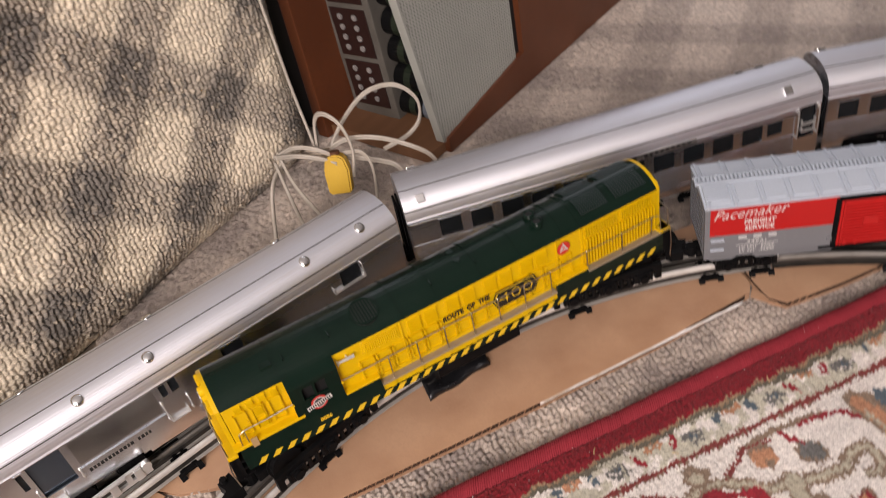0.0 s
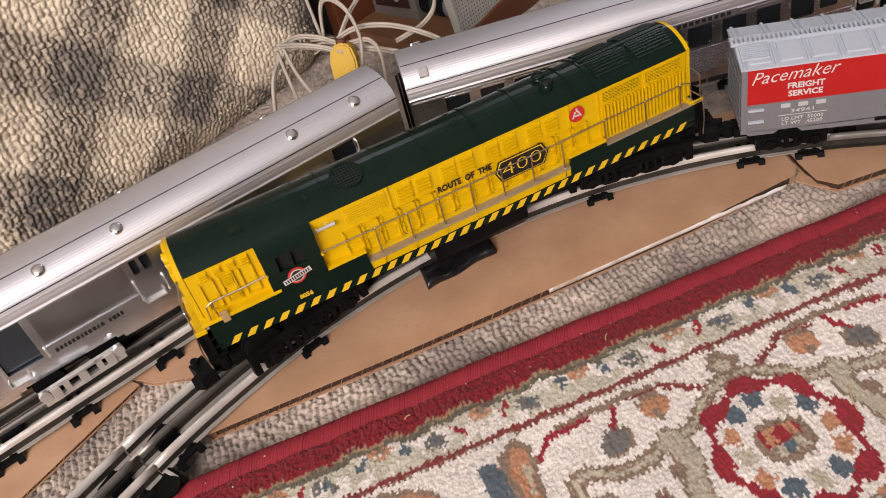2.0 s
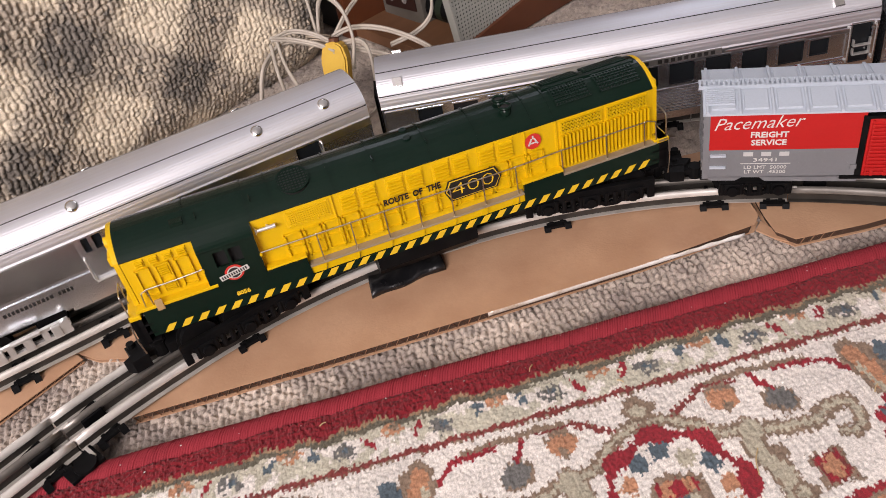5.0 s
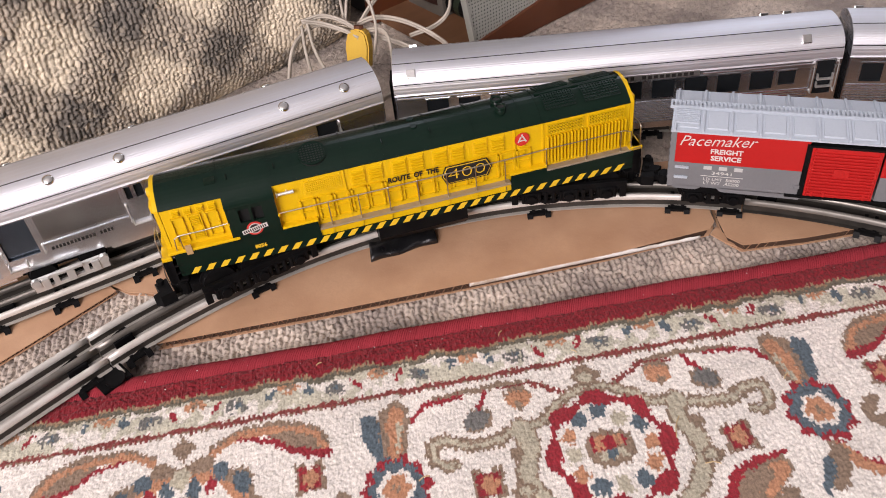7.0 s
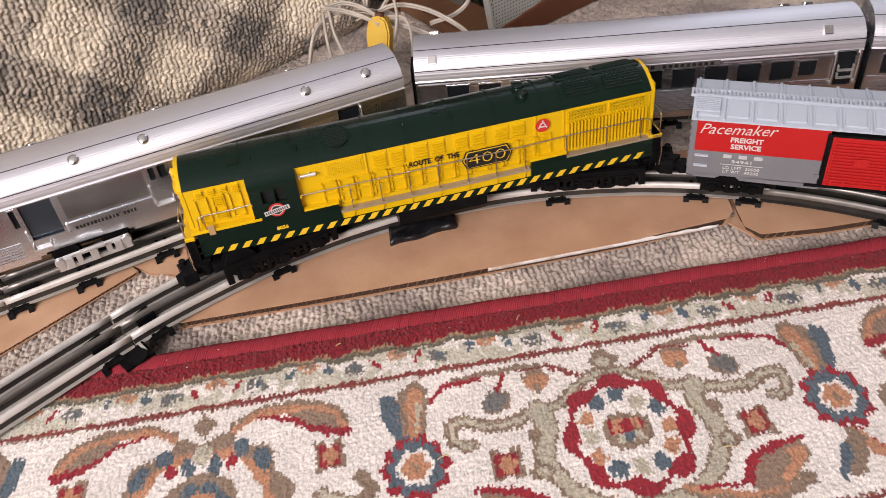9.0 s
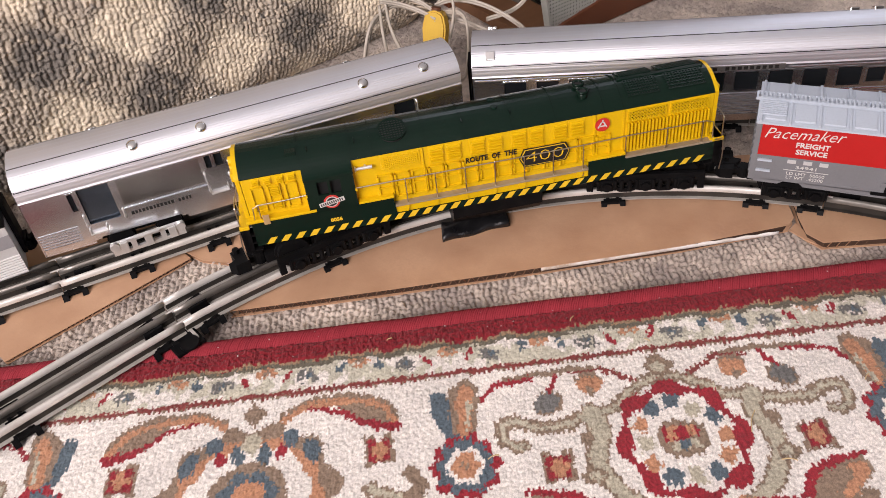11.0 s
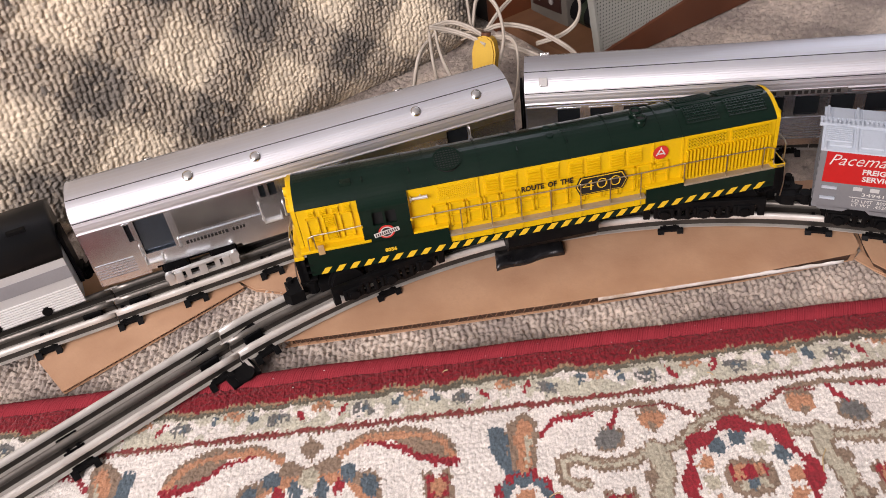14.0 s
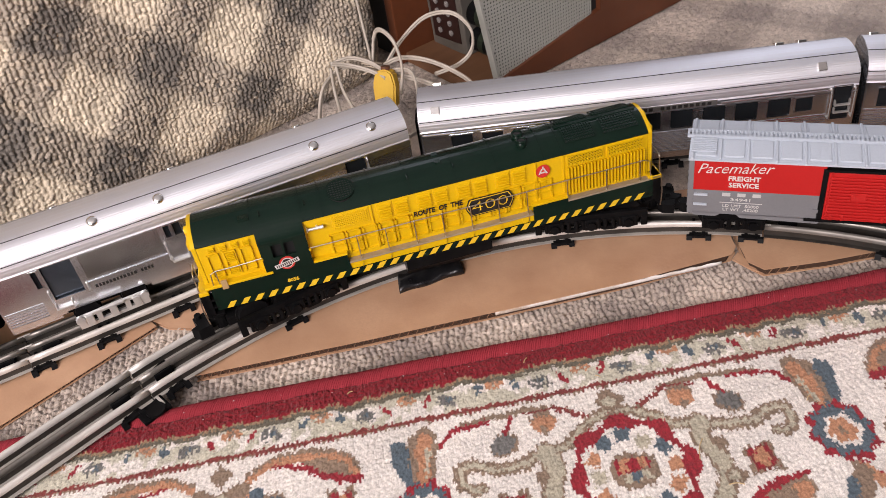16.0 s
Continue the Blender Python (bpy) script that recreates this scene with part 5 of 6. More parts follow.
        ball(bm, (x, y, 0.0880), 0.0009, n=6)
    tube(bm, [(-0.1555, y, 0.0890), (-0.176, y, 0.0880), (-0.196, y, 0.0880), (-0.2005, y, 0.086), (-0.2025, y, 0.060)], 0.00055, 6)
    for x in (-0.196,):
        cyl(bm, (x, y, 0.058), (x, y, 0.0880), 0.00055, 6)
    part("handrail", bm, WIRE, loco, "thin nickel wire handrail")
    bm = bmesh.new()
    cyl(bm, (-0.1555, sy * HW, 0.089), (-0.1555, sy * (HW + 0.0018), 0.089), 0.001, 8)
    cyl(bm, (-0.1145, sy * HW, 0.0868), (-0.1145, sy * (HW + 0.0018), 0.0868), 0.001, 8)
    part("rail_socket", bm, YELLOW, loco)

# ends: nose with lamp housing, number boards, pilot, steps, end rails
for sx, x in ((-1, -0.2055), (1, 0.1965)):
    bm = bmesh.new()
    prism(bm, [(HH, 0.0715)] + contour(HH, -0.0004, 14) + [(-HH, 0.0715)], "x", min(x, x + sx * 0.0035), max(x, x + sx * 0.0035))
    for dz in (0, 0.0062):
        cyl(bm, (x, 0, 0.1085 + dz), (x + sx * 0.0075, 0, 0.1085 + dz), 0.0042, 14)
    for sy in (-1, 1):
        box(bm, min(x, x + sx * 0.0065), max(x, x + sx * 0.0065), sy * 0.0155 - 0.005, sy * 0.0155 + 0.005, 0.1075, 0.1150, 0.001)
    part("nose", bm, YELLOW, loco, "yellow hood end with lamp housing")
    for dz in (0, 0.0062):
        bm = bmesh.new()
        ball(bm, (x + sx * 0.0072, 0, 0.1085 + dz), 0.0030, sx=0.5)
        part("headlight", bm, CHROME, loco, "clear headlight lens")
    bm = bmesh.new()
    holed(bm, -HW, HW, 0.040, 0.0655, 0, 0.003, [(-0.009, 0.009, 0.040, 0.050)])
    bm.transform(Matrix.Translation((x + sx * 0.006 + (0.003 if sx > 0 else 0), 0, 0)) @ Matrix.Rotation(radians(90), 4, "Z"))
    pilot = part("pilot", bm, BLACK, loco, "black end plate")
    for sy in (-1, 1):
        bm = bmesh.new()
        box(bm, *sorted((x + sx * 0.0026, x + sx * 0.0105)), *sorted((sy * HW, sy * (HW - 0.002))), 0.0415, 0.0655, 0.0004)
        part("step_frame", bm, BLACK, pilot)
    for sy in (-1, 1):
        for q in (0.042, 0.050, 0.058):
            bm = bmesh.new()
            box(bm, *sorted((x - sx * 0.004, x + sx * 0.010)), sy * 0.0265 - 0.0055, sy * 0.0265 + 0.0055, q, q + 0.0014)
            part("step", bm, BLACK, pilot)
    bm = bmesh.new()
    box(bm, *sorted((x + sx * 0.002, x + sx * 0.0105)), -HW, HW, 0.0655, 0.0690, 0.0006)
    part("end_deck", bm, WALKWAY if sx > 0 else YELLOW, loco)
    bm = bmesh.new()
    xe = x + sx * 0.0095
    for sy in (-1, 1):
        tube(bm, spline([(xe, sy * 0.030, 0.066), (xe, sy * 0.030, 0.084), (xe, sy * 0.028, 0.089), (xe, sy * 0.016, 0.0895), (xe, sy * 0.0145, 0.087), (xe, sy * 0.0145, 0.066)], 4), 0.0006, 6)
        tube(bm, spline([(xe + sx * 0.0012, sy * 0.0315, 0.034), (xe + sx * 0.0025, sy * 0.0315, 0.050), (xe + sx * 0.001, sy * 0.0315, 0.0655)], 3), 0.0006, 6)
    tube(bm, [(xe, -0.0145, 0.080), (xe + sx * 0.002, 0, 0.077), (xe, 0.0145, 0.080)], 0.0005, 6)
    part("end_rail", bm, WIRE, loco, "bent nickel wire end rail")
# small clear builder's plate on the front corner of the deck
bm = bmesh.new()
box(bm, -0.1945, -0.1892, -HW - 0.0016, -HW - 0.0004, 0.069, 0.0785, 0.0003)
part("marker_plate", bm, surface("smoky_plastic", (0.45, 0.30, 0.14), 0.25), loco, "amber plastic tab")
# fuel tank and bogies
bm = bmesh.new()
prism(bm, [(-0.0305, 0.050), (-0.0305, 0.034), (-0.022, 0.0235), (0.022, 0.0235), (0.0305, 0.034), (0.0305, 0.050)], "x", -0.036, 0.044)
part("fuel_tank", bm, BLACK, loco)
for x in (-0.150, 0.148):
    m = on_track(loco, near, x)
    truck(loco, x, (-0.034, 0.0, 0.034), 0.0292, RAILTOP - LOCO_Z, 0.0142, length=0.104).matrix_basis = m
    sx = 1 if x > 0 else -1
    coupler(loco, sx * 0.046, sx, 0.0250, 1.25).matrix_basis = m

# ---- boxcar ----
BOX_A = radians(-14.3)
boxcar = empty("toy_boxcar", Matrix.Translation((0.3845, 0.2621, 0)) @ Matrix.Rotation(BOX_A, 4, "Z"), "red and grey plastic toy freight boxcar on the curved track", "toy boxcar")
BW, BL = 0.031, 0.137
Z0, ZR, Z1 = 0.0525, 0.0775, 0.1090   # floor, edge of the red band, eaves


def box_roof_z(y):
    return 0.1146 - 0.0048 * abs(y) / (BW + 0.001)


bm = bmesh.new()
DOOR = (-0.0285, 0.0285)
for sy in (-1, 1):
    a, b = sorted((sy * BW, sy * (BW - 0.002)))
    for x0, x1 in ((-BL, DOOR[0]), (DOOR[1], BL)):
        box(bm, x0, x1, a, b, Z0, ZR)
    prism(bm, [(-BL + 0.002, Z0 + 0.001), (-BL + 0.006, Z0 - 0.003), (-BL + 0.024, Z0 - 0.003), (-BL + 0.030, Z0 + 0.001)], "y", a, b)
    prism(bm, [(-BL + 0.040, Z0 + 0.001), (-BL + 0.045, Z0 - 0.0035), (-BL + 0.108, Z0 - 0.0045), (-BL + 0.112, Z0 + 0.001)], "y", a, b)
for sx in (-1, 1):
    a, b = sorted((sx * BL, sx * (BL - 0.002)))
    prism(bm, [(-BW + 0.002, Z0), (BW - 0.002, Z0), (BW - 0.002, Z1), (0, 0.1140), (-BW + 0.002, Z1)], "x", a, b)
    for k in range(7):
        box(bm, *sorted((sx * BL, sx * (BL + 0.0009))), -BW + 0.004, BW - 0.004, Z0 + 0.004 + 0.0070 * k, Z0 + 0.0072 + 0.0070 * k, 0.0003)
box(bm, -BL + 0.002, BL - 0.002, -BW + 0.002, BW - 0.002, Z0, Z0 + 0.002)
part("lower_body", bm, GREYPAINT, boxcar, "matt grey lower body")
for sy in (-1, 1):
    a, b = sorted((sy * BW, sy * (BW - 0.002)))
    for x0, x1 in ((-BL, DOOR[0]), (DOOR[1], BL)):
        bm = bmesh.new()
        box(bm, x0 + (0.004 if x0 == -BL else 0), x1 - (0.004 if x1 == BL else 0), a, b, ZR, Z1)
        part("red_band", bm, RED, boxcar, "bright red upper body")
for sy in (-1, 1):
    a, b = sorted((sy * (BW + 0.0003), sy * (BW - 0.0022)))
    for x0, x1 in ((-BL - 0.0002, -BL + 0.0042), (BL - 0.0042, BL + 0.0002)):
        bm = bmesh.new()
        box(bm, x0, x1, a, b, Z0 - 0.001, Z1, 0.0003)
        part("corner_post", bm, GREYPAINT, boxcar)
    for z in (0.0617, 0.0722):
        bm = bmesh.new()
        box(bm, -BL + 0.005, -BL + 0.0165, *sorted((sy * (BW + 0.0022), sy * (BW - 0.001))), z, z + 0.0016, 0.0003)
        part("ladder_rung", bm, ROOFGREY, boxcar, "pale grey grab rung")
    bm = bmesh.new()
    box(bm, DOOR[0] - 0.006, DOOR[0] - 0.0015, *sorted((sy * (BW + 0.0012), sy * (BW - 0.001))), 0.0600, 0.0635, 0.0003)
    part("door_stop", bm, GREYPAINT, boxcar)
    bm = bmesh.new()
    for k in range(9):
        x = -BL + 0.018 + 0.0165 * k
        if not DOOR[0] - 0.004 < x < DOOR[1] + 0.002:
            for q in range(5):
                ball(bm, (x, sy * BW, Z0 + 0.003 + 0.005 * q), 0.00035, n=6)
    tagged(part("rivets", bm, GREYPAINT, boxcar), kind="stuff")
door = new("door")
door.parent = boxcar
bm = bmesh.new()
box(bm, DOOR[0] - 0.0022, DOOR[0] + 0.0020, -BW - 0.0004, BW + 0.0004, Z0 + 0.001, Z1 - 0.004)
box(bm, DOOR[0], BL * 0.62, -BW - 0.0016, BW + 0.0016, Z1 - 0.0062, Z1 - 0.0040)
box(bm, DOOR[0] - 0.012, BL * 0.62, -BW - 0.0018, BW + 0.0018, Z0 - 0.0010, Z0 + 0.0012)
part("door_track", bm, BLACK, door, "black door guide rails")
for sy in (-1, 1):
    bm = bmesh.new()
    x0, x1, z0, z1 = DOOR[0] + 0.0022, DOOR[1] - 0.002, Z0 + 0.0015, Z1 - 0.0062
    box(bm, x0, x1, *sorted((sy * (BW + 0.0012), sy * (BW - 0.001))), z0, z1, 0.0004)
    for k in range(14):
        z = z0 + 0.003 + 0.0031 * k
        box(bm, x0 + 0.0015, x1 - 0.0015, *sorted((sy * (BW + 0.0029), sy * BW)), z, z + 0.0013, 0.0003)
    box(bm, x0 + 0.019, x0 + 0.031, *sorted((sy * (BW + 0.0031), sy * BW)), z0 + 0.022, z0 + 0.030, 0.0004)
    for x in (x0 + 0.002, x1 - 0.003):
        box(bm, x, x + 0.001, *sorted((sy * (BW + 0.0026), sy * BW)), z0 + 0.001, z1 - 0.001)
    for x in (x0 + 0.005, x0 + 0.014, x1 - 0.008):
        box(bm, x, x + 0.0025, *sorted((sy * (BW + 0.003), sy * BW)), z0 + 0.001, z0 + 0.006, 0.0004)
    part("door_leaf", bm, RED, door, "red ribbed sliding door")
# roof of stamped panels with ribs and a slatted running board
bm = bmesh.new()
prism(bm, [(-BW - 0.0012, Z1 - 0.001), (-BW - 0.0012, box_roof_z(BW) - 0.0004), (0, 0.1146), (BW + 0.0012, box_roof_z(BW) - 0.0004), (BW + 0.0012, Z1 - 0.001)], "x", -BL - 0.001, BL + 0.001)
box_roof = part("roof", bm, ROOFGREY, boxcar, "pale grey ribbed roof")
rib = None
for k in range(13):
    x = -BL + 0.002 + (2 * BL - 0.004) * k / 12
    for sy in (-1, 1):
        if rib is None:
            bm = bmesh.new()
            p0, p1 = (-0.0055, box_roof_z(0.0055)), (-BW - 0.0013, box_roof_z(BW + 0.0013))
            prism(bm, [(p0[0], p0[1] + 0.0013), (p0[0], p0[1] - 0.001), (p1[0], p1[1] - 0.001), (p1[0], p1[1] + 0.0015)], "x", -0.0011, 0.0011)
            bmesh.ops.bevel(bm, geom=bm.edges[:], offset=0.0004, segments=1, affect="EDGES")
            rib = part("roof_rib", bm, ROOFGREY, box_roof)
            rib.matrix_basis = Matrix.Translation((x, 0, 0))
        else:
            share(rib, "roof_rib", Matrix.Translation((x, 0, 0)) @ Matrix.Rotation(radians(0 if sy < 0 else 180), 4, "Z"), box_roof)
panel = None
for k in range(12):
    x = -BL + 0.002 + (2 * BL - 0.004) * (k + 0.5) / 12
    for turn in (0, 180):
        m = Matrix.Translation((x, 0, 0)) @ Matrix.Rotation(radians(turn), 4, "Z")
        if panel is None:
            bm = bmesh.new()
            p0, p1 = (-0.0075, box_roof_z(0.0075)), (-BW + 0.003, box_roof_z(BW - 0.003))
            prism(bm, [(p0[0], p0[1] + 0.0012), (p0[0], p0[1] - 0.001), (p1[0], p1[1] - 0.001), (p1[0], p1[1] + 0.0012)], "x", -0.0082, 0.0082)
            bmesh.ops.bevel(bm, geom=bm.edges[:], offset=0.0003, segments=1, affect="EDGES")
            panel = part("roof_panel", bm, ROOFGREY, box_roof)
            panel.matrix_basis = m
        else:
            share(panel, "roof_panel", m, box_roof)
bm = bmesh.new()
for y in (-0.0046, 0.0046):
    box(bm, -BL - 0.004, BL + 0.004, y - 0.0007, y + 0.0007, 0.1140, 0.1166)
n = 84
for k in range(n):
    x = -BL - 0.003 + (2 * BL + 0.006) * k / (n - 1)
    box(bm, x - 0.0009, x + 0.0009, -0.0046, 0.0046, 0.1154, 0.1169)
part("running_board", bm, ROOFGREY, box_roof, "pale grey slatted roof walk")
for sx in (-1, 1):
    bm = bmesh.new()
    x = sx * (BL - 0.011)
    for k in range(8):
        y = sx * (0.008 + 0.0022 * k)
        box(bm, x - 0.010, x + 0.010, y - 0.0006, y + 0.0006, box_roof_z(y) + 0.0008, box_roof_z(y) + 0.0024)
    for dx in (-0.0085, 0.0085):
        prism(bm, [(sx * 0.0070, box_roof_z(0.007)), (sx * 0.0245, box_roof_z(0.0245)), (sx * 0.0245, box_roof_z(0.0245) + 0.0012), (sx * 0.0070, box_roof_z(0.007) + 0.0012)], "x", x + dx - 0.0008, x + dx + 0.0008)
    tagged(part("corner_platform", bm, ROOFGREY, box_roof), kind="stuff")
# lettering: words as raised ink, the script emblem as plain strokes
for sy in (-1, 1):
    def boxside(x, z, o=0.0002):
        m = Matrix.Translation((sy * -x if sy > 0 else x, sy * (BW + o), z))
        return m @ (Matrix.Rotation(radians(180), 4, "Z") if sy > 0 else Matrix.Identity(4)) @ Matrix.Rotation(radians(90), 4, "X")
    cx = -BL + 0.0445
    lettering("FREIGHT", 0.0066, WHITEINK, boxcar, boxside(cx + 0.001, 0.0905), bold=0.0002, stretch=1.02)
    lettering("SERVICE", 0.0066, WHITEINK, boxcar, boxside(cx + 0.001, 0.0837), bold=0.0002, stretch=1.02)
    lettering("34941", 0.0044, WHITEINK, boxcar, boxside(cx, 0.0684), bold=0.0, stretch=1.65)
    lettering("LD LMT  50000", 0.0042, WHITEINK, boxcar, boxside(cx, 0.0617), bold=0.0, stretch=1.12)
    lettering("LT WT  .45200", 0.0042, WHITEINK, boxcar, boxside(cx, 0.0576), bold=0.0, stretch=1.12)
    for k in (-0.0125, 0.0, 0.0125):
        bm = bmesh.new()
        prism(bm, [(k - 0.0034, -0.0018), (k + 0.0034, -0.0018), (k + 0.0034, 0.0018), (k - 0.0034, 0.0018)], "z", 0, 0.0002)
        bm.transform(boxside(cx, 0.0738))
        part("initial_bar", bm, GREYINK, boxcar)
    bm = bmesh.new()
    prism(bm, [(-0.0175, -0.0072), (0.0175, -0.0072), (0.0175, -0.0067), (-0.0175, -0.0067)], "z", 0, 0.0002)
    bm.transform(boxside(cx, 0.0722))
    part("rule_line", bm, WHITEINK, boxcar)
    slant = Matrix.Identity(4)
    slant[0][1] = 0.42
    lettering("Pacemaker", 0.0146, WHITEINK, boxcar, boxside(cx - 0.0065, 0.1006) @ Matrix.Rotation(radians(2.5), 4, "Z") @ slant, label="white slanted script lettering", bold=-0.0001, stretch=0.94)
bm = bmesh.new()
box(bm, -BL + 0.01, BL - 0.01, -0.010, 0.010, Z0 - 0.004, Z0)
part("underframe", bm, BLACK, boxcar)
for x in (-0.098, 0.098):
    m = on_track(boxcar, near, x)
    truck(boxcar, x, (-0.017, 0.017), 0.0258, RAILTOP, 0.0128, length=0.054).matrix_basis = m
    sx = 1 if x > 0 else -1
    coupler(boxcar, sx * 0.030, sx, 0.0315, 1.1).matrix_basis = m


# ---- streamlined aluminium passenger cars ----
STEELBLUE = surface("bluish_steel", (0.13, 0.16, 0.20), 0.22, 0.85, scale=30, amount=0.5)
CZ0, CZE, CZT, CW = 0.032, 0.0935, 0.1200, 0.032
CAR_Z = 0.004


def car_roof_z(y):
    a = math.acos(max(-1, min(1, y / CW)))
    return CZE + (CZT - CZE) * math.sin(a) ** 0.66


def passenger_car(m, length, holes, bands, label, domes=(), tabs=(), name_bar=None, sign=None, doors=(), grabs=(), steps=(), bogies=(0.155, 0.845)):
    """A fluted aluminium car. holes: openings (x0, x1, z0, z1) of the side that faces the room, x from the car's left end; bands: heights between which the side is fluted."""
    car = empty("toy_passenger_car", m, label, "toy passenger car", "aluminium passenger cars")
    # roof: an extrusion with long fine ridges and three grooves
    bm = bmesh.new()
    pts = []
    n = 150
    for k in range(n + 1):
        a = math.pi * k / n
        y = CW * math.cos(a)
        z = car_roof_z(y)
        ridge = 0.00006 * math.sin(k * math.pi / 2 + 0.8) * (1.0 if abs(y) > 0.022 else 0.12)
        nn = Vector((y / CW * 0.7, math.sin(a))).normalized()
        pts.append((y + nn.x * ridge, z + nn.y * ridge))
    prism(bm, [(CW + 0.0006, CZE - 0.0016)] + pts + [(-CW - 0.0006, CZE - 0.0016)], "x", 0, length)
    roof_ = part("roof", bm, ALU, car, "brushed aluminium roof with fine long ridges")
    for y in (-0.0155, 0.0165, 0.0312, -0.0312):
        bm = bmesh.new()
        z = car_roof_z(y)
        tilt = math.atan2(car_roof_z(y + 0.0005) - car_roof_z(y - 0.0005), 0.001)
        box(bm, 0.0004, length - 0.0004, -0.00045, 0.00045, -0.0006, 0.00012)
        bm.transform(Matrix.Translation((0, y, z)) @ Matrix.Rotation(tilt, 4, "X"))
        part("roof_seam", bm, DARK, roof_, "thin dark seam along the roof")
    # sides
    bm = bmesh.new()
    arches = [(length * q - 0.042, length * q + 0.042, CZ0, CZ0 + 0.0030) for q in bogies] + [(length * q - 0.036, length * q + 0.036, CZ0, CZ0 + 0.0050) for q in bogies]
    holed(bm, 0.0005, length - 0.0005, CZ0, CZE - 0.0014, -CW, -CW + 0.0014, list(holes) + arches)
    holed(bm, 0.0005, length - 0.0005, CZ0, CZE - 0.0014, CW - 0.0014, CW, [])
    part("side_wall", bm, ALUSIDE, car, "polished aluminium side")
    bm = bmesh.new()
    for z0, z1, x0, x1 in bands:
        k = int((z1 - z0) / 0.0026)
        for i in range(k):
            z = z0 + (z1 - z0) * (i + 0.5) / k
            xs = [x0, x1]
            for h in list(holes) + [(length * q - 0.044, length * q + 0.044, CZ0, CZ0 + 0.009) for q in bogies]:
                if h[2] - 0.001 < z < h[3] + 0.001 and x0 < h[1] and x1 > h[0]:
                    xs += [max(x0, h[0] - 0.0015), min(x1, h[1] + 0.0015)]
            xs.sort()
            for a, b in zip(xs[::2], xs[1::2]):
                if b - a > 0.001:
                    prism(bm, [(-CW + 0.0002, z - 0.0010), (-CW - 0.0007, z - 0.0006), (-CW - 0.0009, z), (-CW - 0.0007, z + 0.0006), (-CW + 0.0002, z + 0.0010)], "x", a, b)
    tagged(part("fluting", bm, ALUSIDE, car, "horizontal aluminium fluting"), kind="stuff")
    # solid block whose dark colour replaces the shade inside the car
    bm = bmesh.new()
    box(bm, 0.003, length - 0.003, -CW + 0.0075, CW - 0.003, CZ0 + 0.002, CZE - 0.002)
    part("interior", bm, DARK, car, "dark block coloured as the unlit car inside")
    for h in holes:
        if h not in doors:
            bm = bmesh.new()
            box(bm, h[0] + 0.0006, h[1] - 0.0006, -CW + 0.0016, -CW + 0.0022, h[2] + 0.0006, h[3] - 0.0006)
            part("window_pane", bm, GLASS, car, "dark glossy window pane")
            bm = bmesh.new()
            for f in ((h[0] - 0.0008, h[1] + 0.0008, h[2] - 0.0008, h[2] + 0.0004), (h[0] - 0.0008, h[1] + 0.0008, h[3] - 0.0004, h[3] + 0.0008), (h[0] - 0.0008, h[0] + 0.0004, h[2], h[3]), (h[1] - 0.0004, h[1] + 0.0008, h[2], h[3])):
                box(bm, f[0], f[1], -CW - 0.0006, -CW + 0.0008, f[2], f[3])
            part("window_frame", bm, ALUSIDE, car)
    for h in doors:
        bm = bmesh.new()
        box(bm, h[0] - 0.001, h[1] + 0.001, -CW + 0.0032, -CW + 0.0042, h[2] - 0.001, h[3] + 0.001)
        part("baggage_door", bm, STEELBLUE, car, "recessed blue-grey door")
    # ends with a black diaphragm
    for x0, x1 in ((0.0, 0.0016), (length - 0.0016, length)):
        bm = bmesh.new()
        prism(bm, [(CW, CZ0)] + [(y * CW, car_roof_z(y * CW)) for y in (1, 0.97, 0.9, 0.75, 0.5, 0.25, 0, -0.25, -0.5, -0.75, -0.9, -0.97, -1)] + [(-CW, CZ0)], "x", x0, x1)
        part("end_wall", bm, ALUSIDE, car)
    for x, sx in ((0.0, -1), (length, 1)):
        bm = bmesh.new()
        for q in range(2):
            a, b = sorted((x + sx * 0.003 * q, x + sx * (0.003 * q + 0.0022)))
            w = 0.0135 - 0.0007 * (q % 2)
            holed(bm, -w, w, 0.036, 0.0975 - 0.001 * (q % 2), 0, b - a, [(-w + 0.004, w - 0.004, 0.04, 0.091)])
            for v in bm.verts:
                if not v.tag:
                    v.co = Vector((a + v.co.y, v.co.x, v.co.z))
                    v.tag = True
        part("diaphragm", bm, BLACK, car, "black rubber gangway bellows")
        coupler(car, x + (0.006 if sx < 0 else -0.006), sx, 0.0335)
    bm = bmesh.new()
    box(bm, 0.004, length - 0.004, -0.024, 0.024, CZ0 - 0.003, CZ0 + 0.001)
    box(bm, length * 0.42, length * 0.58, -0.020, 0.020, CZ0 - 0.010, CZ0 - 0.003, 0.001)
    part("underframe", bm, BLACK, car)
    for q in bogies:
        truck(car, length * q, (-0.022, 0.022), 0.0300, 0.0205 - m.translation.z, 0.0115, SILVER if doors else BLACK, length=0.066).matrix_basis = on_track(car, far, length * q, 0.010)
    for x, y in domes:
        bm = bmesh.new()
        z = car_roof_z(y)
        tilt = Matrix.Rotation(math.atan2(car_roof_z(y + 0.001) - car_roof_z(y - 0.001), 0.002), 4, "X")
        bmesh.ops.create_uvsphere(bm, u_segments=18, v_segments=9, radius=0.0052, matrix=Matrix.Translation((x, y, z)) @ tilt @ Matrix.Diagonal((1, 1, 0.42, 1)))
        part("roof_vent", bm, CHROME, roof_, "shiny chrome dome vent", smooth=True)
    for x, y in tabs:
        bm = bmesh.new()
        z = car_roof_z(y)
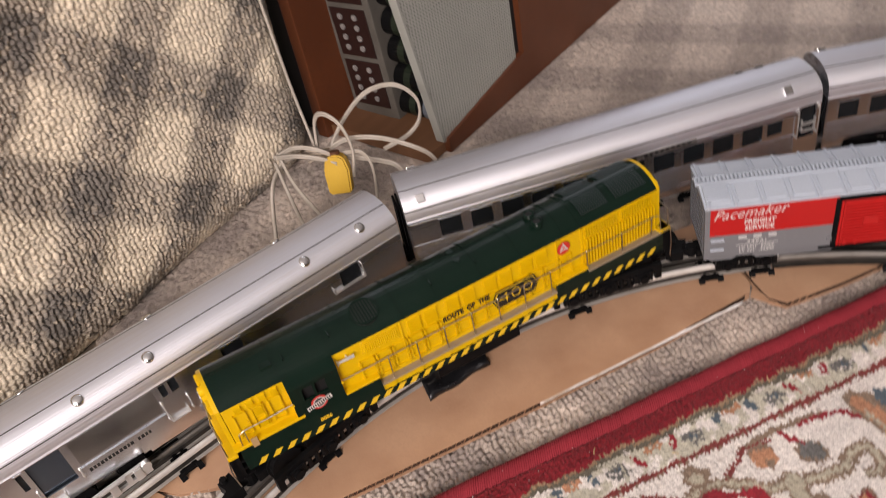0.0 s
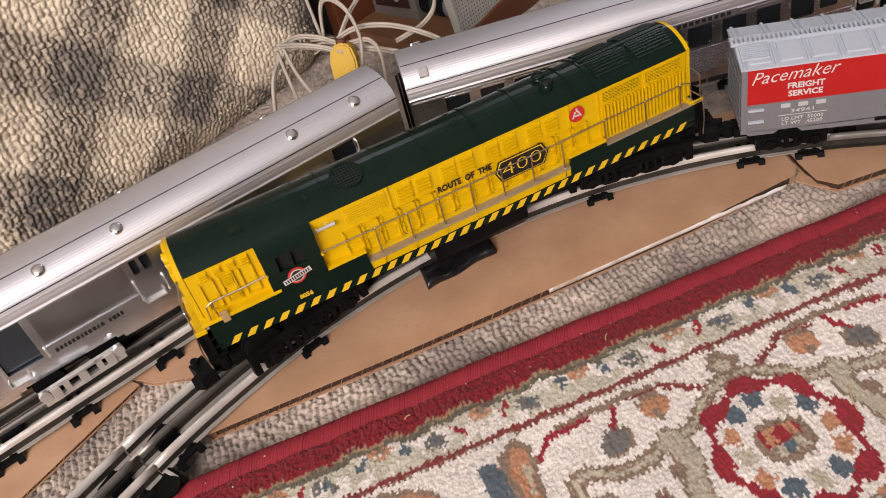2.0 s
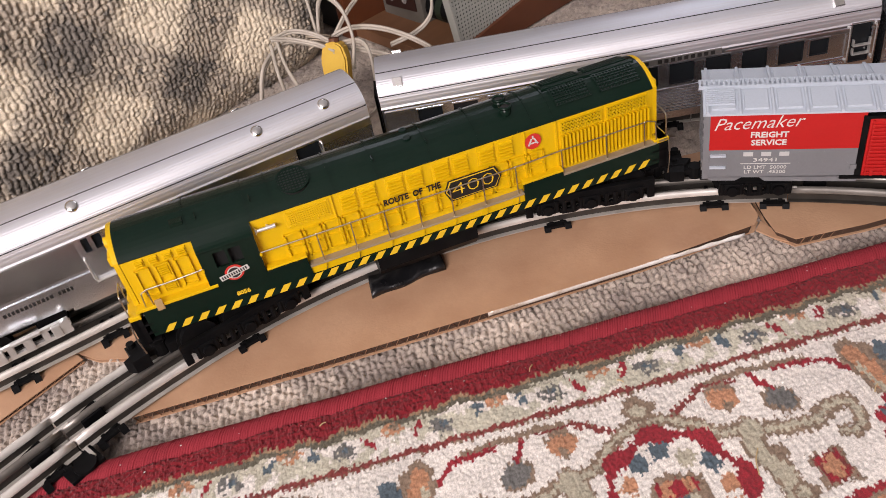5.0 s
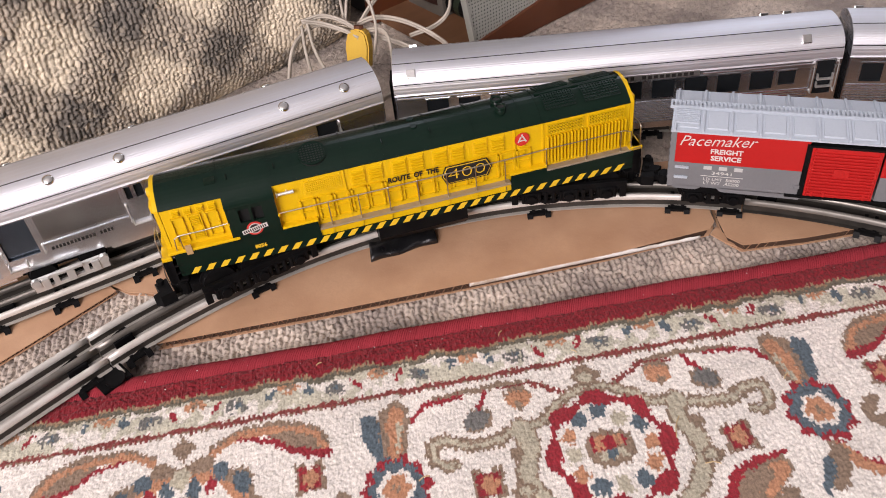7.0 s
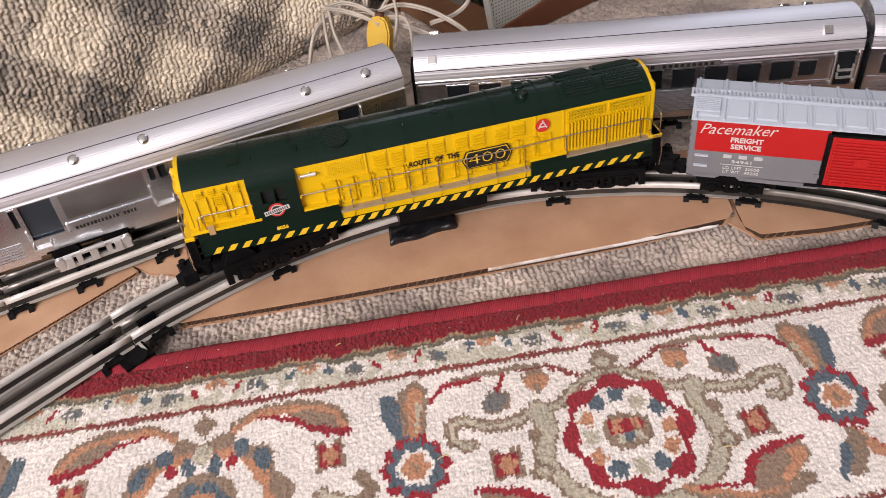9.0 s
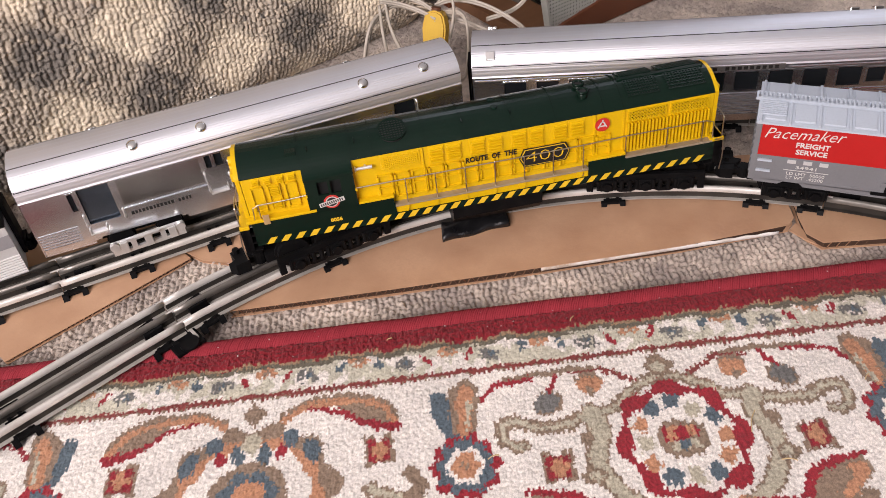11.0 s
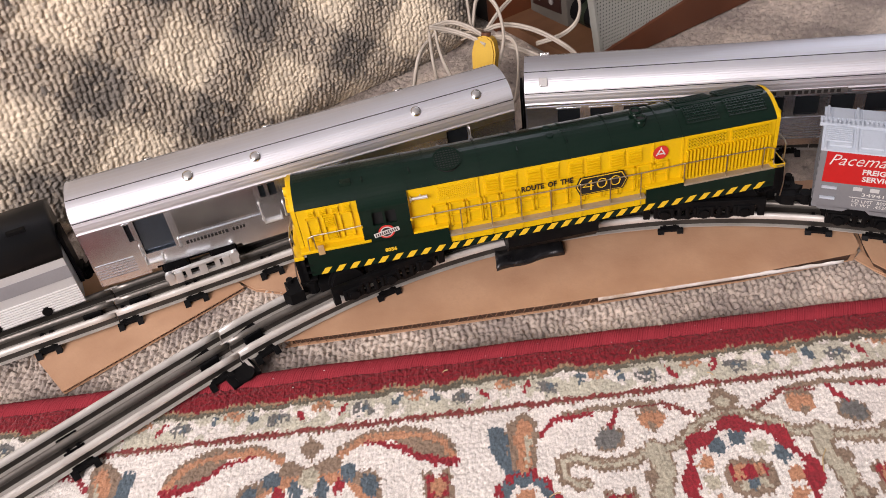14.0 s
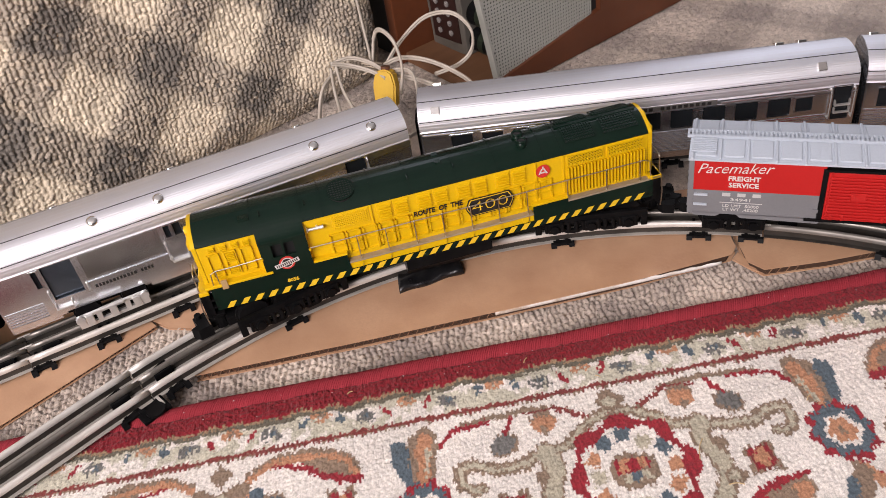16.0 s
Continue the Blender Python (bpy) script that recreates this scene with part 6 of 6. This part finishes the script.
        box(bm, -0.0042, 0.0042, -0.0042, 0.0042, -0.001, 0.0022, 0.0006)
        bm.transform(Matrix.Translation((x, y, z)) @ Matrix.Rotation(math.atan2(car_roof_z(y + 0.001) - car_roof_z(y - 0.001), 0.002), 4, "X"))
        part("roof_box", bm, CHROME, roof_, "small square roof hatch")
    if name_bar:
        bm = bmesh.new()
        x0, x1, z = name_bar
        x = x0
        while x < x1:
            w = random.uniform(0.0014, 0.0026)
            if random.random() > 0.14:
                box(bm, x, x + w, -CW - 0.0003, -CW, z - 0.0016, z + 0.0016)
            x += w + 0.0011
        part("name_bar", bm, BLACKINK, car)
    if sign:
        x0, x1, z0, z1 = sign
        bm = bmesh.new()
        box(bm, x0, x1, -CW - 0.0012, -CW, z0, z1, 0.0003)
        part("letter_board", bm, surface("dull_grey_board", (0.22, 0.21, 0.2), 0.35, 0.6, scale=40), car, "dull grey letter board")
        bm = bmesh.new()
        for k in range(14):
            x = x0 + 0.004 + (x1 - x0 - 0.008) * k / 14
            if k != 4:
                box(bm, x, x + 0.0036, -CW - 0.0014, -CW - 0.0011, (z0 + z1) / 2 - 0.0018, (z0 + z1) / 2 + 0.0018)
        part("name_bar", bm, BLACKINK, car)
    if grabs:
        for x, z0, z1 in grabs:
            bm = bmesh.new()
            tube(bm, spline([(x, -CW, z1), (x, -CW - 0.003, z1 - 0.0006), (x, -CW - 0.003, z0 + 0.0006), (x, -CW, z0)], 4), 0.0006, 6)
            for z in (z0, z1):
                ball(bm, (x, -CW - 0.0004, z), 0.0014, n=8)
            part("grab_iron", bm, SILVER, car, "bright grab iron")
    if steps:
        for x0, x1, z in steps:
            bm = bmesh.new()
            box(bm, x0, x1, -CW - 0.0035, -CW, z, z + 0.0012, 0.0003)
            for x in (x0, x1 - 0.001):
                box(bm, x, x + 0.001, -CW - 0.0030, -CW, z, z + 0.006)
            part("foot_step", bm, SILVER, car, "bright foot step")
    return car


def car_pose(x, y, heading, lift=0.0):
    """From the middle of the car's left end."""
    return Matrix.Translation((x, y, CAR_Z + lift)) @ Matrix.Rotation(radians(heading), 4, "Z")


passenger_car(car_pose(-0.3870, 0.2145, 25.8), 0.406,
              [(0.0378, 0.0432, 0.0705, 0.0895), (0.0468, 0.0738, 0.0530, 0.0905), (0.1575, 0.1635, 0.0770, 0.0905), (0.1660, 0.1735, 0.0770, 0.0905), (0.215, 0.235, 0.0700, 0.0890), (0.337, 0.358, 0.0730, 0.0905)],
              [(0.0385, 0.0560, 0.002, 0.036), (0.0385, 0.0470, 0.18, 0.398)],
              "silver aluminium baggage car with chrome roof vents on the far track",
              domes=[(0.104, -0.0230), (0.164, -0.0230), (0.314, -0.0230), (0.373, -0.0230), (0.072, 0.0215), (0.182, 0.0215), (0.309, 0.0215)],
              bogies=(0.215, 0.80), name_bar=(0.083, 0.140, 0.0530), doors=[(0.0468, 0.0738, 0.0530, 0.0905)],
              grabs=[(0.0775, 0.052, 0.060), (0.0445, 0.053, 0.064), (0.1545, 0.054, 0.072), (0.1755, 0.052, 0.066), (0.3595, 0.074, 0.088)],
              steps=[(0.044, 0.060, 0.0435), (0.155, 0.172, 0.050), (0.327, 0.361, 0.0720)])
passenger_car(car_pose(0.0005, 0.4090, 1.8, -0.004), 0.424,
              [(0.03 + 0.031 * k, 0.052 + 0.031 * k, 0.0660, 0.0860) for k in range(11)] + [(0.3665, 0.3830, 0.0690, 0.0845), (0.4010, 0.4185, 0.0560, 0.0925)],
              [(0.0385, 0.0640, 0.002, 0.397), (0.0870, 0.0905, 0.002, 0.21), (0.0870, 0.0905, 0.295, 0.397)],
              "long silver aluminium coach with window row on the far track",
              tabs=[(0.018, -0.0262), (0.389, -0.0262), (0.020, 0.0215), (0.362, 0.0215), (0.384, 0.0215)], sign=(0.205, 0.2915, 0.0875, 0.0930),
              grabs=[(0.3985, 0.060, 0.090), (0.4205, 0.060, 0.090)], steps=[(0.403, 0.418, 0.0720), (0.403, 0.418, 0.0640)])
passenger_car(car_pose(0.4370, 0.4235, -8.0, -0.004), 0.40,
              [(0.012 + 0.031 * k, 0.032 + 0.031 * k, 0.0660, 0.0860) for k in range(12)],
              [(0.0385, 0.0640, 0.002, 0.397)], "silver aluminium coach with large windows on the far track", tabs=[(0.012, 0.0215)])

bm = bmesh.new()
car_panel = next(o for o in bpy.data.objects if o.name == "toy_passenger_car")
box(bm, 0.0800, 0.1525, -CW - 0.0005, -CW + 0.0004, 0.0640, 0.0905, 0.0002)
part("side_panel", bm, surface("smoky_polished_panel", (0.56, 0.56, 0.56), 0.24, 1.0, second=(0.42, 0.42, 0.43), scale=14, amount=0.6), car_panel, "smoky polished metal panel")
bm = bmesh.new()
box(bm, 0.0785, 0.1535, -CW - 0.0014, -CW, 0.0590, 0.0606, 0.0002)
part("side_ridge", bm, ALUSIDE, car_panel)

# car with black roof and striped side, at the end of the far train
CAR_A = radians(31.6)
lead = empty("toy_diesel_unit", Matrix.Translation((-0.3878, 0.1765, 0)) @ Matrix.Rotation(CAR_A, 4, "Z") @ Matrix.Translation((0, CW, 0)), "grey and white toy diesel with matt black roof on far track", "toy locomotive")
bm = bmesh.new()
prism(bm, [(CW, 0.080)] + arch(CW, 0.086, 0.1165, 18, 2.3) + [(-CW, 0.080)], "x", -0.33, 0)
lead_roof = part("roof", bm, surface("satin_black_roof", (0.010, 0.011, 0.013), 0.36, second=(0.015, 0.016, 0.018), scale=30, spec=0.3), lead, "matt black rounded roof", smooth=True)
bm = bmesh.new()
for k in range(6):
    box(bm, -0.034 - 0.05 * k, -0.018 - 0.05 * k, -0.021, -0.012, 0.1075, 0.1128, 0.0006)
part("roof_vent", bm, BLACK, lead_roof)
bm = bmesh.new()
prism(bm, [(CW - 0.0002, CZ0 - 0.004), (CW - 0.0002, 0.0805), (-CW + 0.0002, 0.0805), (-CW + 0.0002, CZ0 - 0.004)], "x", -0.33, -0.0005)
part("body", bm, surface("pale_grey_paint", (0.50, 0.50, 0.49), 0.4, second=(0.44, 0.44, 0.43), scale=30), lead)
bm = bmesh.new()
box(bm, -0.33, -0.0002, -CW - 0.0004, -CW + 0.001, 0.0585, 0.0715)
part("grey_band", bm, surface("mid_grey_paint", (0.27, 0.27, 0.28), 0.4), lead, "mid grey band along the side")
bm = bmesh.new()
for k in range(8):
    z = CZ0 - 0.002 + 0.0026 * k
    prism(bm, [(-CW + 0.0004, z - 0.0009), (-CW - 0.0008, z - 0.0005), (-CW - 0.0008, z + 0.0005), (-CW + 0.0004, z + 0.0009)], "x", -0.33, -0.0004)
tagged(part("fluting", bm, surface("white_paint", (0.72, 0.72, 0.7), 0.4), lead, "white fluted lower side"), kind="stuff")
bm = bmesh.new()
box(bm, -0.325, -0.002, -0.025, 0.025, 0.028, CZ0 - 0.004)
box(bm, 0.0, 0.004, -0.0130, 0.0130, 0.036, 0.088, 0.001)
part("underframe", bm, BLACK, lead, "black frame and gangway")
truck(lead, -0.055, (-0.022, 0.022), 0.0275, RAILTOP, 0.0105, length=0.062)
truck(lead, -0.27, (-0.022, 0.022), 0.0275, RAILTOP, 0.0105, length=0.062)
coupler(lead, -0.006, 1, 0.0335)

# ---- wooden cabinet with a perforated grille and electronics in its open back ----
CAB_A = radians(40.0)
cabinet = empty("speaker_cabinet", Matrix.Translation((0.0815, 0.6100, 0.002)) @ Matrix.Rotation(CAB_A, 4, "Z"), "reddish brown wooden cabinet with perforated grey metal grille, open back", "cabinet")
bm = bmesh.new()
box(bm, -0.030, 0.45, 0.004, 0.186, 0.0, 0.014, 0.001)
part("bottom_board", bm, WOODLIGHT, cabinet, "bare brown bottom board")
bm = bmesh.new()
box(bm, -0.040, 0.45, 0.168, 0.186, 0.0, 0.42, 0.0015)
part("side_board", bm, WOOD, cabinet)
# black block added to darken the gap between bench and cabinet
bm = bmesh.new()
box(bm, -0.030, 0.45, 0.1862, 0.262, 0.0, 0.42, 0.001)
part("gap_shade_block", bm, DARK, cabinet, "black block added as the dark gap beside the cabinet")
bm = bmesh.new()
prism(bm, [(0.0, 0.0), (0.45, 0.0), (0.45, 0.42), (0.170, 0.42), (0.170, 0.047), (0.0, 0.020)], "y", -0.004, 0.012)
part("front_frame", bm, WOOD, cabinet, "reddish brown veneered frame")
bm = bmesh.new()
box(bm, 0.44, 0.45, 0.012, 0.168, 0.014, 0.42)
box(bm, -0.03, 0.44, 0.012, 0.168, 0.405, 0.42)
part("back_board", bm, DARK, cabinet)
# grille: sheet metal with punched holes
bm = bmesh.new()
pitch, rad = 0.0046, 0.00145
nu, nz = 44, 62


def grille_edge(z):
    return -0.002 - 0.15 * z


for i in range(nu):
    for j in range(nz):
        u0, z0 = -0.045 + pitch * i, 0.016 + pitch * j
        c = (u0 + pitch / 2, z0 + pitch / 2)
        if c[0] < grille_edge(c[1]) or c[0] > 0.1705 or c[1] < 0.017 + 0.16 * max(c[0], 0):
            continue
        outer = [bm.verts.new((c[0] + pitch / 2 * a, 0.0, c[1] + pitch / 2 * b)) for a, b in ((1, 0), (1, 1), (0, 1), (-1, 1), (-1, 0), (-1, -1), (0, -1), (1, -1))]
        inner = [bm.verts.new((c[0] + rad * math.cos(k * math.tau / 8), 0.0, c[1] + rad * math.sin(k * math.tau / 8))) for k in range(8)]
        deep = [bm.verts.new((v.co.x, 0.0012, v.co.z)) for v in inner]
        for k in range(8):
            bm.faces.new((outer[k], outer[(k + 1) % 8], inner[(k + 1) % 8], inner[k]))
            bm.faces.new((inner[k], inner[(k + 1) % 8], deep[(k + 1) % 8], deep[k]))
part("grille", bm, GRILLE, cabinet, "perforated grey metal grille")
bm = bmesh.new()
prism(bm, [(grille_edge(0.02) - 0.002, 0.018), (grille_edge(0.02) + 0.001, 0.018), (grille_edge(0.42) + 0.001, 0.42), (grille_edge(0.42) - 0.002, 0.42)], "y", -0.0012, 0.010)
part("grille_edge", bm, GRILLE, cabinet, "folded grille edge")
bm = bmesh.new()
prism(bm, [(grille_edge(0.02) + 0.003, 0.018), (0.17, 0.046), (0.17, 0.42), (grille_edge(0.42) + 0.003, 0.42)], "y", 0.004, 0.006)
part("grille_backing", bm, DARK, cabinet, "dark sheet behind the grille")

chassis = empty("electronic_chassis", cabinet.matrix_world @ Matrix.Translation((0.016, 0.088, 0.0145)) @ Matrix.Rotation(radians(-3), 4, "X"), "pale metal electronic chassis with sockets and knobs inside the cabinet", "chassis")
bm = bmesh.new()
box(bm, 0.0, 0.034, 0.0, 0.076, 0.0, 0.30, 0.0015)
part("case", bm, surface("pale_grey_metal", (0.15, 0.138, 0.118), 0.5, 0.2, second=(0.08, 0.072, 0.06), scale=30, amount=0.6), chassis)
knobs = None
for z0 in (0.018, 0.088, 0.158, 0.228):
    bm = bmesh.new()
    box(bm, -0.0016, 0.0, 0.010, 0.068, z0 - 0.003, z0 + 0.060, 0.0005)
    part("socket_panel", bm, surface("dark_red_brown_panel", (0.028, 0.012, 0.010), 0.4, scale=30), chassis, "dark brown socket panel")
    for r in range(4):
        for y in (0.028, 0.052):
            z = z0 + 0.009 + 0.0135 * r
            if knobs is None:
                bm = bmesh.new()
                cyl(bm, (-0.0034, 0, 0), (-0.0014, 0, 0), 0.0040, 14, 0.0036)
                cyl(bm, (-0.0044, 0, 0), (-0.0034, 0, 0), 0.0020, 10)
                knobs = part("knob", bm, surface("white_socket", (0.27, 0.255, 0.24), 0.4, scale=80), chassis, "round white socket")
                knobs.matrix_basis = Matrix.Translation((0, y, z))
            else:
                share(knobs, "knob", Matrix.Translation((0, y, z)), chassis)
for k in range(7):
    cell = empty("battery", cabinet.matrix_world @ Matrix.Translation((0.036, 0.014, 0.034 + 0.0368 * k)), "dark cylindrical battery with grey label inside the cabinet", "battery", "stacked batteries")
    bm = bmesh.new()
    cyl(bm, (0, 0.0, 0), (0, 0.072, 0), 0.0172, 22)
    part("case", bm, BLACK, cell)
    bm = bmesh.new()
    cyl(bm, (0, 0.002, 0), (0, 0.034, 0), 0.0176, 22)
    part("label_band", bm, surface("slate_label", (0.13, 0.15, 0.175), 0.4, scale=60), cell, "slate grey label")
    bm = bmesh.new()
    cyl(bm, (0, 0.046, 0), (0, 0.056, 0), 0.0175, 22)
    part("green_band", bm, surface("green_print", (0.012, 0.020, 0.010), 0.5, scale=100), cell, "green printed band")

# ---- cords and yellow plug ----
def cord(points, r, label, material=CORD, name="power_cord"):
    bm = bmesh.new()
    pts = spline(points, 10)
    tube(bm, pts, r, 8)
    # second core of the twin cable
    off = [p + Vector((0.0, -0.3 * r, 1.7 * r)) for p in pts]
    tube(bm, off, r, 8)
    return tagged(finish(bm, name, material, smooth=True), label, "cord", "tangled cords")


KNOT = (-0.0681, 0.5574, 0.0730)
cord([(-0.0821, 0.5939, 0.4430), (-0.0796, 0.5871, 0.2926), (-0.0759, 0.5841, 0.1629), (-0.0710, 0.5722, 0.0980), KNOT], 0.0017, "cream twin power cord hanging down behind the bench")
cord([KNOT, (-0.0620, 0.5722, 0.1090), (-0.0510, 0.5623, 0.1220), (-0.0360, 0.5504, 0.1100), (-0.0301, 0.5385, 0.0830), (-0.0361, 0.5346, 0.0540)], 0.0017, "cream cord looped upright above the knot")
cord([(-0.0561, 0.5623, 0.0730), (-0.0321, 0.5771, 0.0990), (-0.0002, 0.5820, 0.1229), (0.0318, 0.5760, 0.1269), (0.0517, 0.5681, 0.1090), (0.0507, 0.5642, 0.0850), (0.0337, 0.5622, 0.0690), (0.0038, 0.5635, 0.0583)], 0.0016, "cream cord in a wide loop before the cabinet")
cord([KNOT, (-0.0361, 0.5603, 0.0850), (-0.0011, 0.5444, 0.0870), (0.0338, 0.5246, 0.0770), (0.0538, 0.5085, 0.0627), (0.0638, 0.5173, 0.0123)], 0.0017, "cream cord lying across the cabinet's foot")
cord([KNOT, (-0.0411, 0.5524, 0.0690), (-0.0062, 0.5382, 0.0627), (0.0158, 0.5227, 0.0540), (0.0238, 0.5279, 0.0080)], 0.0019, "thin cream cord lying on the carpet")
cord([KNOT, (-0.0960, 0.5505, 0.0870), (-0.1119, 0.5386, 0.0830), (-0.1239, 0.5129, 0.0730), (-0.1340, 0.4946, 0.0306), (-0.1380, 0.4805, 0.0070)], 0.0019, "cream cord running behind the silver cars")
cord([(-0.1079, 0.5465, 0.0930), (-0.1000, 0.5208, 0.0730), (-0.0880, 0.5098, 0.0463), (-0.0740, 0.5161, 0.0080), (-0.0640, 0.5032, 0.0060)], 0.0017, "cream cord hanging towards the floor")
cord([(-0.1139, 0.5426, 0.0890), (-0.1080, 0.5129, 0.0670), (-0.1040, 0.5142, 0.0229), (-0.0940, 0.4983, 0.0070)], 0.0018, "thin cream cord curving to the floor")
cord([(-0.0441, 0.5484, 0.0770), (-0.0221, 0.5346, 0.0810), (-0.0141, 0.5178, 0.0670), (-0.0201, 0.5253, 0.0123), (-0.0321, 0.5131, 0.0060)], 0.0016, "cream cord curling round the yellow plug")
cord([(-0.1139, 0.5465, 0.0930), (-0.0920, 0.5544, 0.0950), (-0.0700, 0.5485, 0.0910), (-0.0540, 0.5386, 0.0850)], 0.0016, "short bent end of cream cord")
cord([(-0.1119, 0.5406, 0.0970), (-0.0900, 0.5465, 0.0890), (-0.0660, 0.5386, 0.0830), (-0.0500, 0.5287, 0.0770)], 0.0016, "short cream cord end beside the knot")
bm = bmesh.new()
for k in range(5):
    tube(bm, spline([(KNOT[0] - 0.012, KNOT[1] - 0.004 + 0.002 * k, 0.074 + 0.004 * k), (KNOT[0], KNOT[1] - 0.010, 0.080 + 0.003 * k), (KNOT[0] + 0.013, KNOT[1] - 0.002, 0.068 + 0.004 * k), (KNOT[0] + 0.002, KNOT[1] + 0.010, 0.074)], 6), 0.0011, 6)
tagged(finish(bm, "twist_tie", surface("paper_tie", (0.5, 0.42, 0.33), 0.7, scale=60), smooth=True), "pale wire twist tie round the cord bundle", "twist tie")
plug = empty("plug", Matrix.Translation((-0.0531, 0.5257, 0.044)) @ Matrix.Rotation(radians(-14), 4, "Z") @ Matrix.Rotation(radians(-18), 4, "X"), "yellow vinyl plug at the end of the cord bundle", "plug")
bm = bmesh.new()
prism(bm, [(-0.0125, 0.0), (0.0125, 0.0), (0.0140, 0.026), (0.0105, 0.040), (0.0040, 0.044), (-0.0040, 0.044), (-0.0105, 0.040), (-0.0140, 0.026)], "y", -0.008, 0.008)
bmesh.ops.bevel(bm, geom=bm.edges[:], offset=0.002, segments=2, affect="EDGES")
part("plug_body", bm, YELLOWPLUG, plug)
bm = bmesh.new()
cyl(bm, (0, 0, 0.040), (0, 0, 0.047), 0.0055, 14)
part("socket_hole", bm, surface("rust_brown_rubber", (0.12, 0.04, 0.015), 0.6), plug, "brown cord entry")
